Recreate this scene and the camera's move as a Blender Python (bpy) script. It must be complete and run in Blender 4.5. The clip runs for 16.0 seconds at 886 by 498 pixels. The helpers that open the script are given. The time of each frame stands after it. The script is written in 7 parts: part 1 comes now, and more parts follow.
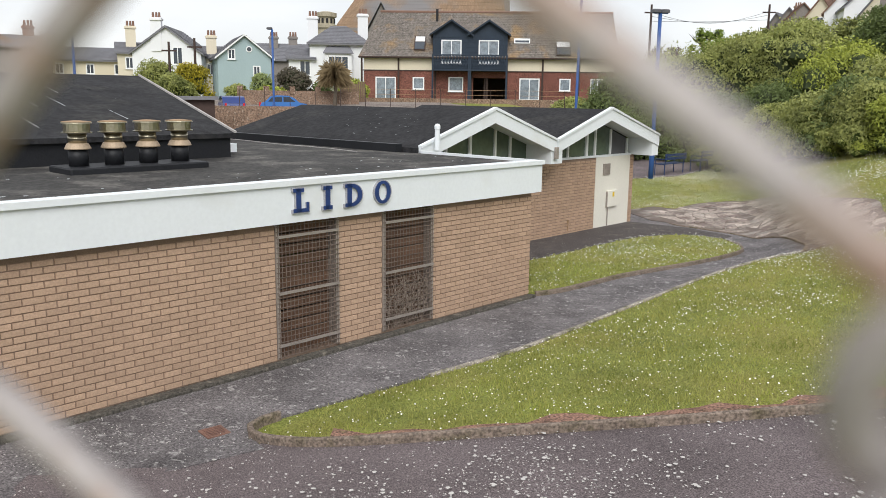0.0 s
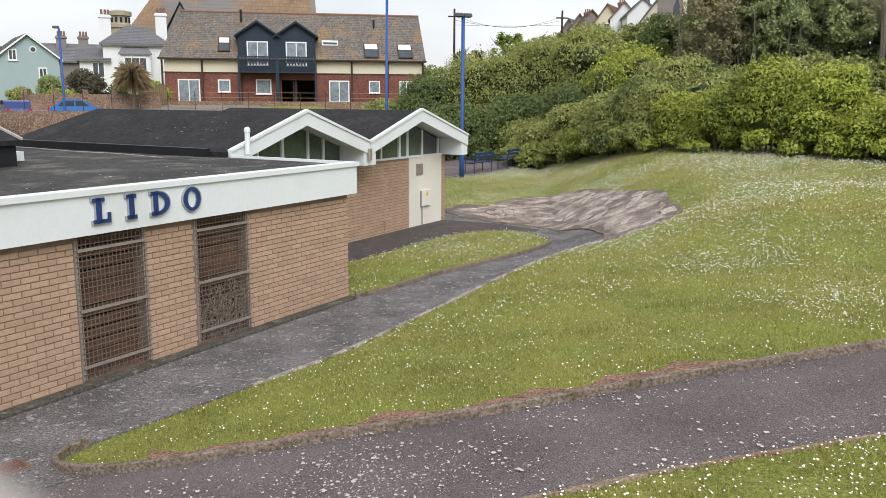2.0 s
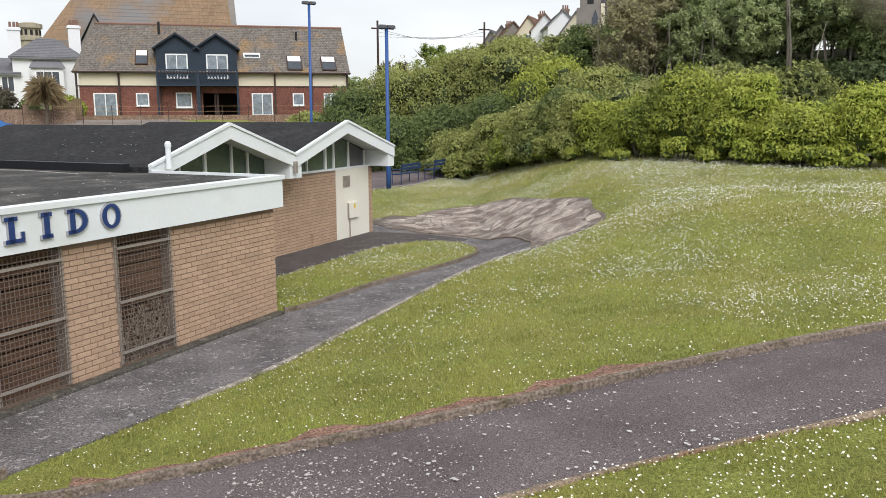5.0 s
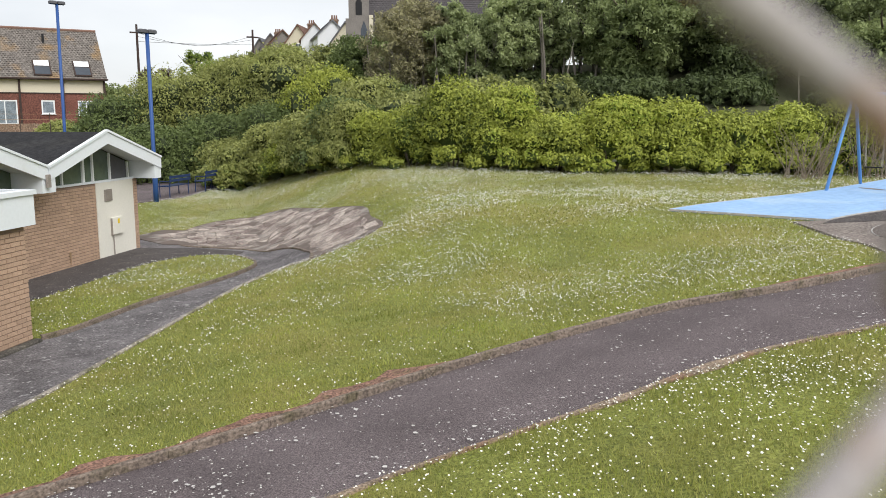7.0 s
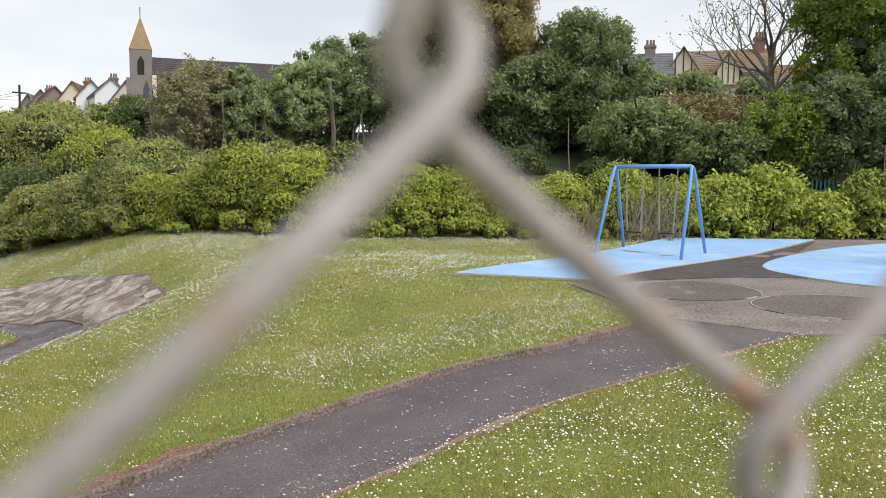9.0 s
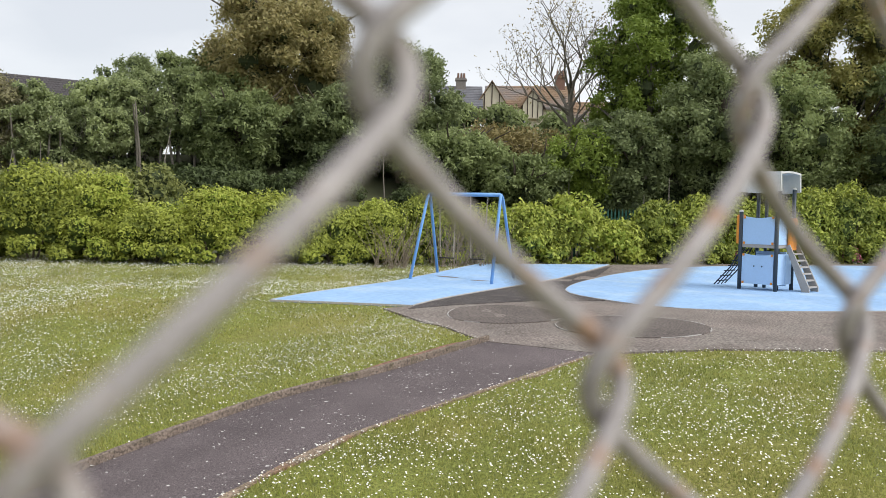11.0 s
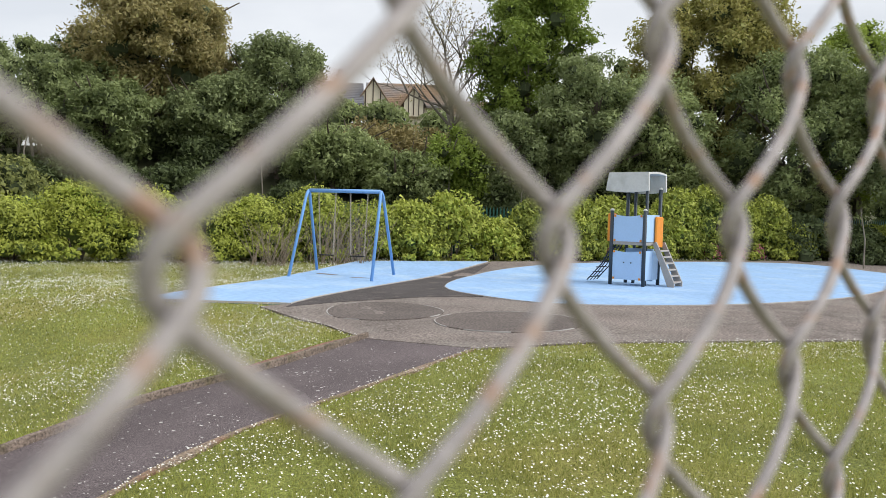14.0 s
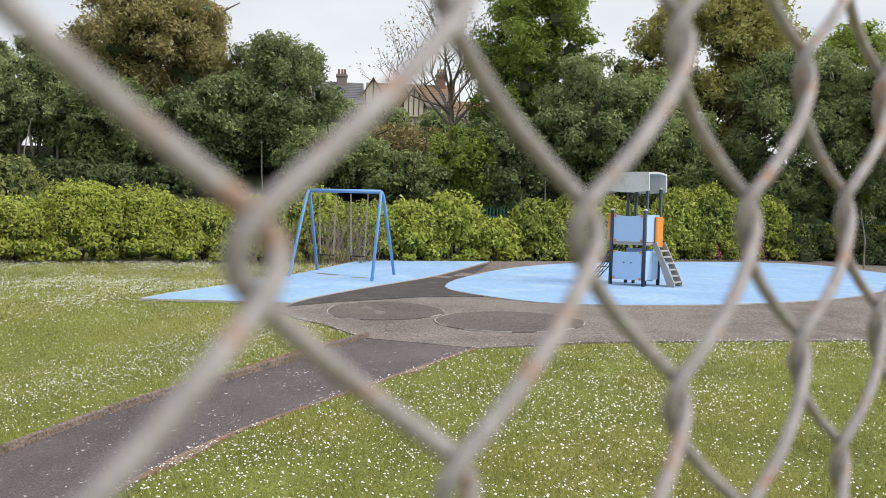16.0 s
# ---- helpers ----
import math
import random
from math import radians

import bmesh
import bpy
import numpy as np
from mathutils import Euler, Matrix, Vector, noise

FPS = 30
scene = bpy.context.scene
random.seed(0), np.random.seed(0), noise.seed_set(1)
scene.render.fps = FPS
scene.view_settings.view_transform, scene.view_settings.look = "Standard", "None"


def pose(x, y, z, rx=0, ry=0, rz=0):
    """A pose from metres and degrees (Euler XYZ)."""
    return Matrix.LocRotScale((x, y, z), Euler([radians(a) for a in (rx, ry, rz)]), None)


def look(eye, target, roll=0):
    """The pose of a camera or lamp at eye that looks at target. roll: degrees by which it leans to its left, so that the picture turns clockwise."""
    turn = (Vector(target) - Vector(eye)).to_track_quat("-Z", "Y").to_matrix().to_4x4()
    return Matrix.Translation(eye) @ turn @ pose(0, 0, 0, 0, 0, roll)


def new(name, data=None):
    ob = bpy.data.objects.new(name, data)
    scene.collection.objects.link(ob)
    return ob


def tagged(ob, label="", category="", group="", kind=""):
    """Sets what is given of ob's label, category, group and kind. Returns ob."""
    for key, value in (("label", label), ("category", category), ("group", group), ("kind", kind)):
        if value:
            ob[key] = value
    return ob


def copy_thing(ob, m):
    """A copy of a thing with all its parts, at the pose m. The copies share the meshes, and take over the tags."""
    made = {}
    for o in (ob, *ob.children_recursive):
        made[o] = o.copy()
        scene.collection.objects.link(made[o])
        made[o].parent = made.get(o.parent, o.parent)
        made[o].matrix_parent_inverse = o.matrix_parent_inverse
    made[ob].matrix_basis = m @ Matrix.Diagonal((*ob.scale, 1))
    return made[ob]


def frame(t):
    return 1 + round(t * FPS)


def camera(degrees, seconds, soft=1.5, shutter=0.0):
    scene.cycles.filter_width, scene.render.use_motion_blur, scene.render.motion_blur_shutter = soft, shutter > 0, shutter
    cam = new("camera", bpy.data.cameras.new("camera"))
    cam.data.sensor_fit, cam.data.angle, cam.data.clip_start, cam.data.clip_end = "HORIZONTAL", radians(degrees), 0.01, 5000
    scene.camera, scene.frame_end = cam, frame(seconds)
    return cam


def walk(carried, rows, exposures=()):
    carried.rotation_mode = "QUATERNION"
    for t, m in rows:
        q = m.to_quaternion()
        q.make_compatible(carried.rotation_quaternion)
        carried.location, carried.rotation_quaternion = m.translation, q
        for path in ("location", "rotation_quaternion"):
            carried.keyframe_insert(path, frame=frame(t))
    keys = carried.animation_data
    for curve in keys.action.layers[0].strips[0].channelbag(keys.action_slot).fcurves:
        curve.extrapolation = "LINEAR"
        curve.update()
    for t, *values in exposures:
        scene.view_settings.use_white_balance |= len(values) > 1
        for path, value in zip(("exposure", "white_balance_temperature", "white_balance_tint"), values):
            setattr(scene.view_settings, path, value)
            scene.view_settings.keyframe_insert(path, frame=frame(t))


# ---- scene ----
# Camera: a hand-held phone that turns behind a chain-link fence.
EYE = 3.5
cam = camera(56.8, 16.0, soft=0.6)
cam.data.dof.use_dof = True
cam.data.dof.focus_distance = 22.0
cam.data.dof.aperture_fstop = 14.0
# seconds, yaw, pitch, roll (degrees), then the eye's shift in metres
ROWS = [
    (0.0, 0.00, -10.61, -0.74, 0.0124, -0.0490, 0.0185),
    (0.5, -3.81, -10.74, -0.61, 0.0104, -0.0465, 0.0163),
    (1.0, -6.78, -10.45, -0.61, 0.0070, -0.0437, 0.0146),
    (1.5, -10.14, -10.41, -0.53, 0.0028, -0.0405, 0.0123),
    (2.0, -12.92, -10.34, -0.36, 0.0007, -0.0367, 0.0104),
    (2.5, -14.83, -9.84, -0.15, 0.0000, -0.0360, 0.0101),
    (3.0, -15.80, -9.76, -0.03, -0.0006, -0.0355, 0.0098),
    (3.5, -16.90, -9.49, 0.10, -0.0014, -0.0349, 0.0097),
    (5.8, -19.44, -9.65, 0.58, -0.0031, -0.0352, 0.0100),
    (6.0, -21.07, -9.51, 0.53, -0.0048, -0.0346, 0.0105),
    (6.5, -28.77, -9.37, 0.28, -0.0090, -0.0331, 0.0120),
    (7.0, -33.55, -8.98, 0.10, -0.0167, -0.0353, 0.0115),
    (7.5, -35.41, -8.83, 0.22, -0.0205, -0.0426, 0.0128),
    (8.0, -38.34, -8.18, 0.12, -0.0089, -0.0490, 0.0171),
    (8.5, -43.56, -6.04, -0.39, 0.0251, -0.0623, 0.0338),
    (10.8, -59.18, -2.61, -1.04, -0.0074, -0.0687, 0.0271),
    (11.0, -60.82, -2.39, -1.23, -0.0050, -0.0704, 0.0287),
    (11.5, -64.53, -2.20, -1.73, 0.0016, -0.0742, 0.0262),
    (12.0, -66.25, -2.15, -1.89, 0.0047, -0.0764, 0.0245),
    (12.5, -68.06, -2.36, -1.57, 0.0076, -0.0841, 0.0204),
    (13.0, -69.10, -2.36, -1.57, 0.0145, -0.0915, 0.0159),
    (13.5, -69.10, -2.36, -1.57, 0.0240, -0.0916, 0.0142),
    (14.0, -69.10, -2.36, -1.57, 0.0279, -0.0942, 0.0146),
    (14.5, -69.10, -2.36, -1.57, 0.0267, -0.0935, 0.0145),
    (15.0, -69.10, -2.36, -1.57, 0.0276, -0.0930, 0.0134),
    (15.5, -69.10, -2.36, -1.57, 0.0253, -0.0935, 0.0133),
    (16.0, -69.10, -2.36, -1.57, 0.0168, -0.0915, 0.0130),
]
walk(cam, [(t, Matrix.Translation((x, y, EYE + z)) @ Matrix.Rotation(radians(yaw), 4, "Z") @ Matrix.Rotation(radians(90 + pitch), 4, "X") @ Matrix.Rotation(radians(-roll), 4, "Z"))
           for t, yaw, pitch, roll, x, y, z in ROWS])

# ---- light: a bright overcast sky with one wide, soft sun ----
world = bpy.data.worlds.new("overcast_sky")
scene.world = world
world.use_nodes = True
wn, wl = world.node_tree.nodes, world.node_tree.links
wn.clear()
w_out = wn.new("ShaderNodeOutputWorld")
w_bg = wn.new("ShaderNodeBackground")
w_sky = wn.new("ShaderNodeTexSky")
w_sky.sky_type, w_sky.sun_disc = "NISHITA", False
w_sky.sun_elevation, w_sky.sun_rotation = radians(55), radians(200)
w_tc = wn.new("ShaderNodeTexCoord")
w_map = wn.new("ShaderNodeMapping")
w_map.inputs["Scale"].default_value = (1.0, 1.0, 3.0)
w_noise = wn.new("ShaderNodeTexNoise")
w_noise.inputs["Scale"].default_value = 2.3
w_noise.inputs["Detail"].default_value = 6
w_ramp = wn.new("ShaderNodeValToRGB")
w_ramp.color_ramp.elements[0].position, w_ramp.color_ramp.elements[0].color = 0.32, (0.505, 0.52, 0.545, 1)
w_ramp.color_ramp.elements[1].position, w_ramp.color_ramp.elements[1].color = 0.66, (0.685, 0.687, 0.692, 1)
w_mix = wn.new("ShaderNodeMix")
w_mix.data_type = "RGBA"
w_mix.inputs["Factor"].default_value = 0.985
wl.new(w_tc.outputs["Generated"], w_map.inputs["Vector"])
wl.new(w_map.outputs["Vector"], w_noise.inputs["Vector"])
wl.new(w_noise.outputs["Fac"], w_ramp.inputs["Fac"])
wl.new(w_sky.outputs["Color"], w_mix.inputs["A"])
wl.new(w_ramp.outputs["Color"], w_mix.inputs["B"])
wl.new(w_mix.outputs["Result"], w_bg.inputs["Color"])
w_bg.inputs["Strength"].default_value = 1.0
wl.new(w_bg.outputs["Background"], w_out.inputs["Surface"])
sun = bpy.data.lights.new("sun", "SUN")
sun.energy, sun.angle, sun.color = 2.0, radians(40), (1.0, 0.98, 0.945)
sun_ob = new("sun", sun)
sun_ob.matrix_world = look((8, -14, 26), (6, 14, 0))
scene.view_settings.exposure = 0.48

# ---- materials ----
MATS = {}


def material(name, base, rough=0.8, vary=0.25, scale=6.0, fine=60.0, bump=0.3, bump_scale=80.0, metal=0.0, island=0.0, random_ob=0.0, stain=None, stain_scale=1.2, stain_at=0.6, spec=0.3, dist=0.01, grain=None):
    """A surface with colour drift at two scales, an optional stain of its own shape and fine relief."""
    m = bpy.data.materials.new(name)
    m.use_nodes = True
    nt = m.node_tree
    N, L = nt.nodes, nt.links
    bs = N["Principled BSDF"]
    bs.inputs["Roughness"].default_value, bs.inputs["Metallic"].default_value = rough, metal
    bs.inputs["Specular IOR Level"].default_value = spec
    geo = N.new("ShaderNodeNewGeometry")
    n1 = N.new("ShaderNodeTexNoise")
    n1.inputs["Scale"].default_value, n1.inputs["Detail"].default_value = scale, 5
    n2 = N.new("ShaderNodeTexNoise")
    n2.inputs["Scale"].default_value, n2.inputs["Detail"].default_value = fine, 3
    L.new(geo.outputs["Position"], n1.inputs["Vector"])
    L.new(geo.outputs["Position"], n2.inputs["Vector"])
    add = N.new("ShaderNodeMath")
    add.operation = "ADD"
    L.new(n1.outputs["Fac"], add.inputs[0])
    L.new(n2.outputs["Fac"], add.inputs[1])
    last = add.outputs[0]
    low, high = 0.55, 1.45
    if island or random_ob:
        mul = N.new("ShaderNodeMath")
        mul.operation = "MULTIPLY_ADD"
        if island:
            L.new(geo.outputs["Random Per Island"], mul.inputs[0])
        else:
            oi = N.new("ShaderNodeObjectInfo")
            L.new(oi.outputs["Random"], mul.inputs[0])
        mul.inputs[1].default_value = island or random_ob
        L.new(last, mul.inputs[2])
        last = mul.outputs[0]
        high += island or random_ob
    mr = N.new("ShaderNodeMapRange")
    mr.inputs["From Min"].default_value, mr.inputs["From Max"].default_value = low, high
    L.new(last, mr.inputs["Value"])
    ramp = N.new("ShaderNodeValToRGB")
    dark = [max(0.0, c * (1 - vary)) for c in base]
    light = [min(1.0, c * (1 + vary)) for c in base]
    ramp.color_ramp.elements[0].color, ramp.color_ramp.elements[1].color = (*dark, 1), (*light, 1)
    L.new(mr.outputs["Result"], ramp.inputs["Fac"])
    col = ramp.outputs["Color"]
    if stain:
        n3 = N.new("ShaderNodeTexNoise")
        n3.inputs["Scale"].default_value, n3.inputs["Detail"].default_value = stain_scale, 8
        L.new(geo.outputs["Position"], n3.inputs["Vector"])
        mr3 = N.new("ShaderNodeMapRange")
        mr3.inputs["From Min"].default_value, mr3.inputs["From Max"].default_value = stain_at - 0.07, stain_at + 0.07
        L.new(n3.outputs["Fac"], mr3.inputs["Value"])
        mx = N.new("ShaderNodeMix")
        mx.data_type = "RGBA"
        mx.inputs["B"].default_value = (*stain, 1)
        L.new(mr3.outputs["Result"], mx.inputs["Factor"])
        L.new(col, mx.inputs["A"])
        col = mx.outputs["Result"]
    if grain:
        ng = N.new("ShaderNodeTexNoise")
        ng.inputs["Scale"].default_value, ng.inputs["Detail"].default_value = grain[0], 2
        L.new(geo.outputs["Position"], ng.inputs["Vector"])
        mg = N.new("ShaderNodeMapRange")
        mg.inputs["From Min"].default_value, mg.inputs["From Max"].default_value = 0.33, 0.67
        mg.inputs["To Min"].default_value, mg.inputs["To Max"].default_value = 1 - grain[1], 1 + grain[1]
        L.new(ng.outputs["Fac"], mg.inputs["Value"])
        vm = N.new("ShaderNodeVectorMath")
        vm.operation = "SCALE"
        L.new(col, vm.inputs[0])
        L.new(mg.outputs["Result"], vm.inputs["Scale"])
        col = vm.outputs["Vector"]
    L.new(col, bs.inputs["Base Color"])
    if bump:
        nb = N.new("ShaderNodeTexNoise")
        nb.inputs["Scale"].default_value, nb.inputs["Detail"].default_value = bump_scale, 4
        L.new(geo.outputs["Position"], nb.inputs["Vector"])
        bp = N.new("ShaderNodeBump")
        bp.inputs["Strength"].default_value, bp.inputs["Distance"].default_value = bump, dist
        L.new(nb.outputs["Fac"], bp.inputs["Height"])
        L.new(bp.outputs["Normal"], bs.inputs["Normal"])
    MATS[name] = m
    return m


def leaf_material(name, dark, light, yellow=None, through_light=0.25):
    """Leaves: the colour goes from leaf to leaf and drifts over the crown; some light comes through."""
    m = bpy.data.materials.new(name)
    m.use_nodes = True
    N, L = m.node_tree.nodes, m.node_tree.links
    bs = N["Principled BSDF"]
    bs.inputs["Roughness"].default_value = 0.55
    bs.inputs["Specular IOR Level"].default_value = 0.25
    geo = N.new("ShaderNodeNewGeometry")
    n1 = N.new("ShaderNodeTexNoise")
    n1.inputs["Scale"].default_value, n1.inputs["Detail"].default_value = 0.9, 4
    L.new(geo.outputs["Position"], n1.inputs["Vector"])
    ma = N.new("ShaderNodeMath")
    ma.operation = "MULTIPLY_ADD"
    ma.inputs[1].default_value = 0.42
    L.new(geo.outputs["Random Per Island"], ma.inputs[0])
    L.new(n1.outputs["Fac"], ma.inputs[2])
    oi = N.new("ShaderNodeObjectInfo")
    mo = N.new("ShaderNodeMath")
    mo.operation = "MULTIPLY_ADD"
    mo.inputs[1].default_value = 0.30
    L.new(oi.outputs["Random"], mo.inputs[0])
    L.new(ma.outputs[0], mo.inputs[2])
    mr = N.new("ShaderNodeMapRange")
    mr.inputs["From Min"].default_value, mr.inputs["From Max"].default_value = 0.42, 1.22
    L.new(mo.outputs[0], mr.inputs["Value"])
    ramp = N.new("ShaderNodeValToRGB")
    ramp.color_ramp.elements[0].color, ramp.color_ramp.elements[1].color = (*dark, 1), (*light, 1)
    if yellow:
        e = ramp.color_ramp.elements.new(0.97)
        e.color = (*yellow, 1)
        ramp.color_ramp.elements[1].position = 0.75
    L.new(mr.outputs["Result"], ramp.inputs["Fac"])
    L.new(ramp.outputs["Color"], bs.inputs["Base Color"])
    tr = N.new("ShaderNodeBsdfTranslucent")
    L.new(ramp.outputs["Color"], tr.inputs["Color"])
    mix = N.new("ShaderNodeMixShader")
    mix.inputs[0].default_value = through_light
    L.new(bs.outputs[0], mix.inputs[1])
    L.new(tr.outputs[0], mix.inputs[2])
    L.new(mix.outputs[0], N["Material Output"].inputs["Surface"])
    MATS[name] = m
    return m


M_ASPHALT = material("asphalt", (0.138, 0.114, 0.116), 0.95, 0.45, 0.9, 70, 0.9, 90, stain=(0.27, 0.25, 0.24), stain_scale=14.0, stain_at=0.70, spec=0.2, grain=(80, 0.55))
M_ASPHALT_YARD = material("lichened_asphalt", (0.150, 0.138, 0.141), 0.95, 0.75, 1.3, 95, 0.9, 110, stain=(0.36, 0.35, 0.34), stain_scale=11.0, stain_at=0.65, spec=0.2, grain=(40, 0.45))
M_ASPHALT_OLD = material("asphalt_old", (0.200, 0.168, 0.150), 0.92, 0.65, 0.8, 60, 0.7, 120, stain=(0.23, 0.20, 0.178), stain_scale=0.9, stain_at=0.56, grain=(26, 0.42))
M_ASPHALT_PATCH = material("asphalt_patch", (0.135, 0.113, 0.102), 0.9, 0.35, 0.9, 120, 0.4, 200, grain=(26, 0.42))
M_ASPHALT_DARK = material("asphalt_dark", (0.078, 0.068, 0.066), 0.92, 0.35, 1.2, 60, 0.5, 90, stain=(0.13, 0.11, 0.10), stain_scale=3.0, stain_at=0.64, grain=(30, 0.5))
M_SOIL = material("lawn_soil", (0.168, 0.186, 0.042), 0.95, 0.45, 0.7, 26, 0.8, 40, stain=(0.215, 0.205, 0.055), stain_scale=0.5, stain_at=0.55, grain=(38, 0.4))
M_GRASS = leaf_material("grass_blade", (0.105, 0.152, 0.020), (0.300, 0.362, 0.058), (0.42, 0.41, 0.13), 0.35)
M_DIRT = material("red_earth", (0.225, 0.128, 0.094), 0.95, 0.6, 5, 60, 0.6, 90, grain=(40, 0.6), stain=(0.17, 0.12, 0.07), stain_scale=9, stain_at=0.6)
M_DRYEDGE = material("dry_path_edge", (0.27, 0.205, 0.15), 0.95, 0.5, 6, 60, 0.6, 90, grain=(45, 0.5), stain=(0.24, 0.14, 0.09), stain_scale=1.5, stain_at=0.60)
M_PLINTH = material("mossy_plinth", (0.085, 0.077, 0.066), 0.95, 0.5, 4, 50, 0.6, 60, stain=(0.22, 0.195, 0.16), stain_scale=6, stain_at=0.66, grain=(30, 0.4))
M_PALEKERB = material("pale_edging", (0.31, 0.275, 0.235), 0.9, 0.4, 5, 60, 0.5, 60, stain=(0.15, 0.14, 0.085), stain_scale=3, stain_at=0.57, grain=(35, 0.45))
M_DRAIN = material("rusted_iron", (0.20, 0.11, 0.085), 0.8, 0.4, 10, 50, 0.3, 60)
M_KERB = material("kerb_concrete", (0.19, 0.150, 0.122), 0.9, 0.35, 5, 60, 0.5, 60, stain=(0.12, 0.10, 0.065), stain_scale=4, stain_at=0.60, random_ob=0.18, grain=(35, 0.45))
M_BRICK = material("tan_brick", (0.44, 0.304, 0.217), 0.85, 0.2, 0.9, 50, 0.4, 120, random_ob=0.8, grain=(45, 0.10))
M_BRICK_J = material("tan_brick_far", (0.44, 0.304, 0.217), 0.85, 0.2, 0.9, 50, 0.4, 120, island=0.8, grain=(45, 0.10))
M_MORTAR = material("mortar", (0.26, 0.185, 0.14), 0.95, 0.25, 3, 80, 0.3, 120)
M_WHITE = material("white_fascia_paint", (0.725, 0.76, 0.785), 0.55, 0.05, 0.7, 20, 0.05, 30, stain=(0.66, 0.68, 0.68), stain_scale=0.8, stain_at=0.68)
M_CREAM = material("cream_door_paint", (0.74, 0.715, 0.64), 0.5, 0.06, 1.2, 20, 0.05, 30)
M_FELT = material("black_roof_felt", (0.026, 0.026, 0.028), 0.9, 0.45, 1.3, 40, 0.4, 50, stain=(0.042, 0.041, 0.040), stain_scale=0.9, stain_at=0.60, spec=0.18, grain=(9, 0.3))
M_FLATROOF = material("flat_roof_felt", (0.050, 0.048, 0.046), 0.85, 0.5, 1.1, 40, 0.3, 40, stain=(0.115, 0.108, 0.10), stain_scale=1.3, stain_at=0.57, spec=0.2, grain=(14, 0.35))
M_UPSTAND = material("bitumen_upstand", (0.016, 0.017, 0.02), 0.5, 0.3, 2, 30, 0.3, 30)
M_BLUE = material("blue_letter_paint", (0.025, 0.05, 0.16), 0.4, 0.25, 8, 40, 0.1, 60)
M_EDGE = material("worn_letter_edge", (0.34, 0.34, 0.37), 0.6, 0.3, 20, 80, 0.2, 90)
M_STEEL = material("galvanised_steel", (0.35, 0.31, 0.28), 0.55, 0.25, 6, 60, 0.2, 80, metal=0.4)
M_GRILLE = material("rusty_grille", (0.20, 0.155, 0.13), 0.7, 0.3, 9, 60, 0.3, 80, metal=0.3)
M_BOARD = material("brown_boards", (0.14, 0.080, 0.052), 0.8, 0.5, 2, 40, 0.3, 60, random_ob=0.5)
M_BRUSH = material("grey_brush", (0.25, 0.205, 0.16), 0.9, 0.4, 10, 60, 0.2, 60)
M_TWIG = material("dry_twigs", (0.36, 0.30, 0.25), 0.9, 0.3, 10, 60, 0.2, 60)
M_CHROME = material("stainless_cowl", (0.46, 0.42, 0.31), 0.28, 0.2, 5, 30, 0.1, 40, metal=0.95)
M_COLLAR = material("weathered_collar", (0.40, 0.31, 0.22), 0.6, 0.25, 8, 40, 0.2, 60, metal=0.3)
M_RUST = material("rusty_cap", (0.33, 0.22, 0.13), 0.8, 0.3, 10, 50, 0.3, 60)
M_GLASSG = material("dark_green_glass", (0.085, 0.115, 0.09), 0.16, 0.25, 1.5, 8, 0.0, 30, spec=0.6)
M_GLASS = material("dark_window_glass", (0.05, 0.06, 0.075), 0.08, 0.25, 1.5, 8, 0.0, 30, spec=0.6)
M_POLE = material("blue_pole_paint", (0.035, 0.09, 0.27), 0.45, 0.15, 4, 40, 0.1, 60)
M_LAMP = material("grey_lamp_head", (0.10, 0.10, 0.11), 0.5, 0.2, 6, 40, 0.1, 50)
M_BENCH = material("navy_bench_paint", (0.025, 0.045, 0.12), 0.5, 0.2, 6, 40, 0.15, 60)
M_SOFT = material("light_blue_rubber", (0.295, 0.46, 0.70), 0.85, 0.16, 0.6, 60, 0.3, 150, stain=(0.37, 0.52, 0.70), stain_scale=0.7, stain_at=0.6, grain=(7, 0.07))
M_LINE = material("worn_white_edge", (0.42, 0.40, 0.385), 0.9, 0.3, 6, 60, 0.3, 80)
M_SWING = material("blue_swing_paint", (0.17, 0.36, 0.70), 0.4, 0.1, 4, 40, 0.1, 60)
M_CHAIN = material("chain_steel", (0.46, 0.41, 0.35), 0.5, 0.2, 20, 90, 0.2, 90, metal=0.5)
M_RUBBER = material("black_rubber", (0.02, 0.02, 0.022), 0.7, 0.2, 10, 60, 0.2, 60)
M_PANEL = material("pale_blue_panel", (0.40, 0.58, 0.82), 0.4, 0.06, 2, 20, 0.05, 40)
M_ORANGE = material("orange_plastic", (0.75, 0.27, 0.04), 0.45, 0.12, 4, 30, 0.05, 40)
M_POST = material("dark_play_post", (0.045, 0.06, 0.075), 0.45, 0.25, 5, 40, 0.1, 50)
M_ROOFG = material("pale_grey_play_roof", (0.60, 0.60, 0.57), 0.5, 0.1, 2, 20, 0.05, 40, stain=(0.48, 0.48, 0.44), stain_scale=2.2, stain_at=0.6)
M_STEP = material("grey_climb_plastic", (0.36, 0.34, 0.32), 0.6, 0.15, 3, 30, 0.1, 40)
M_WIRE = material("rusting_fence_wire", (0.350, 0.320, 0.315), 0.6, 0.4, 120, 900, 0.5, 1500, metal=0.2, stain=(0.36, 0.235, 0.17), stain_scale=150, stain_at=0.62, dist=0.0006)
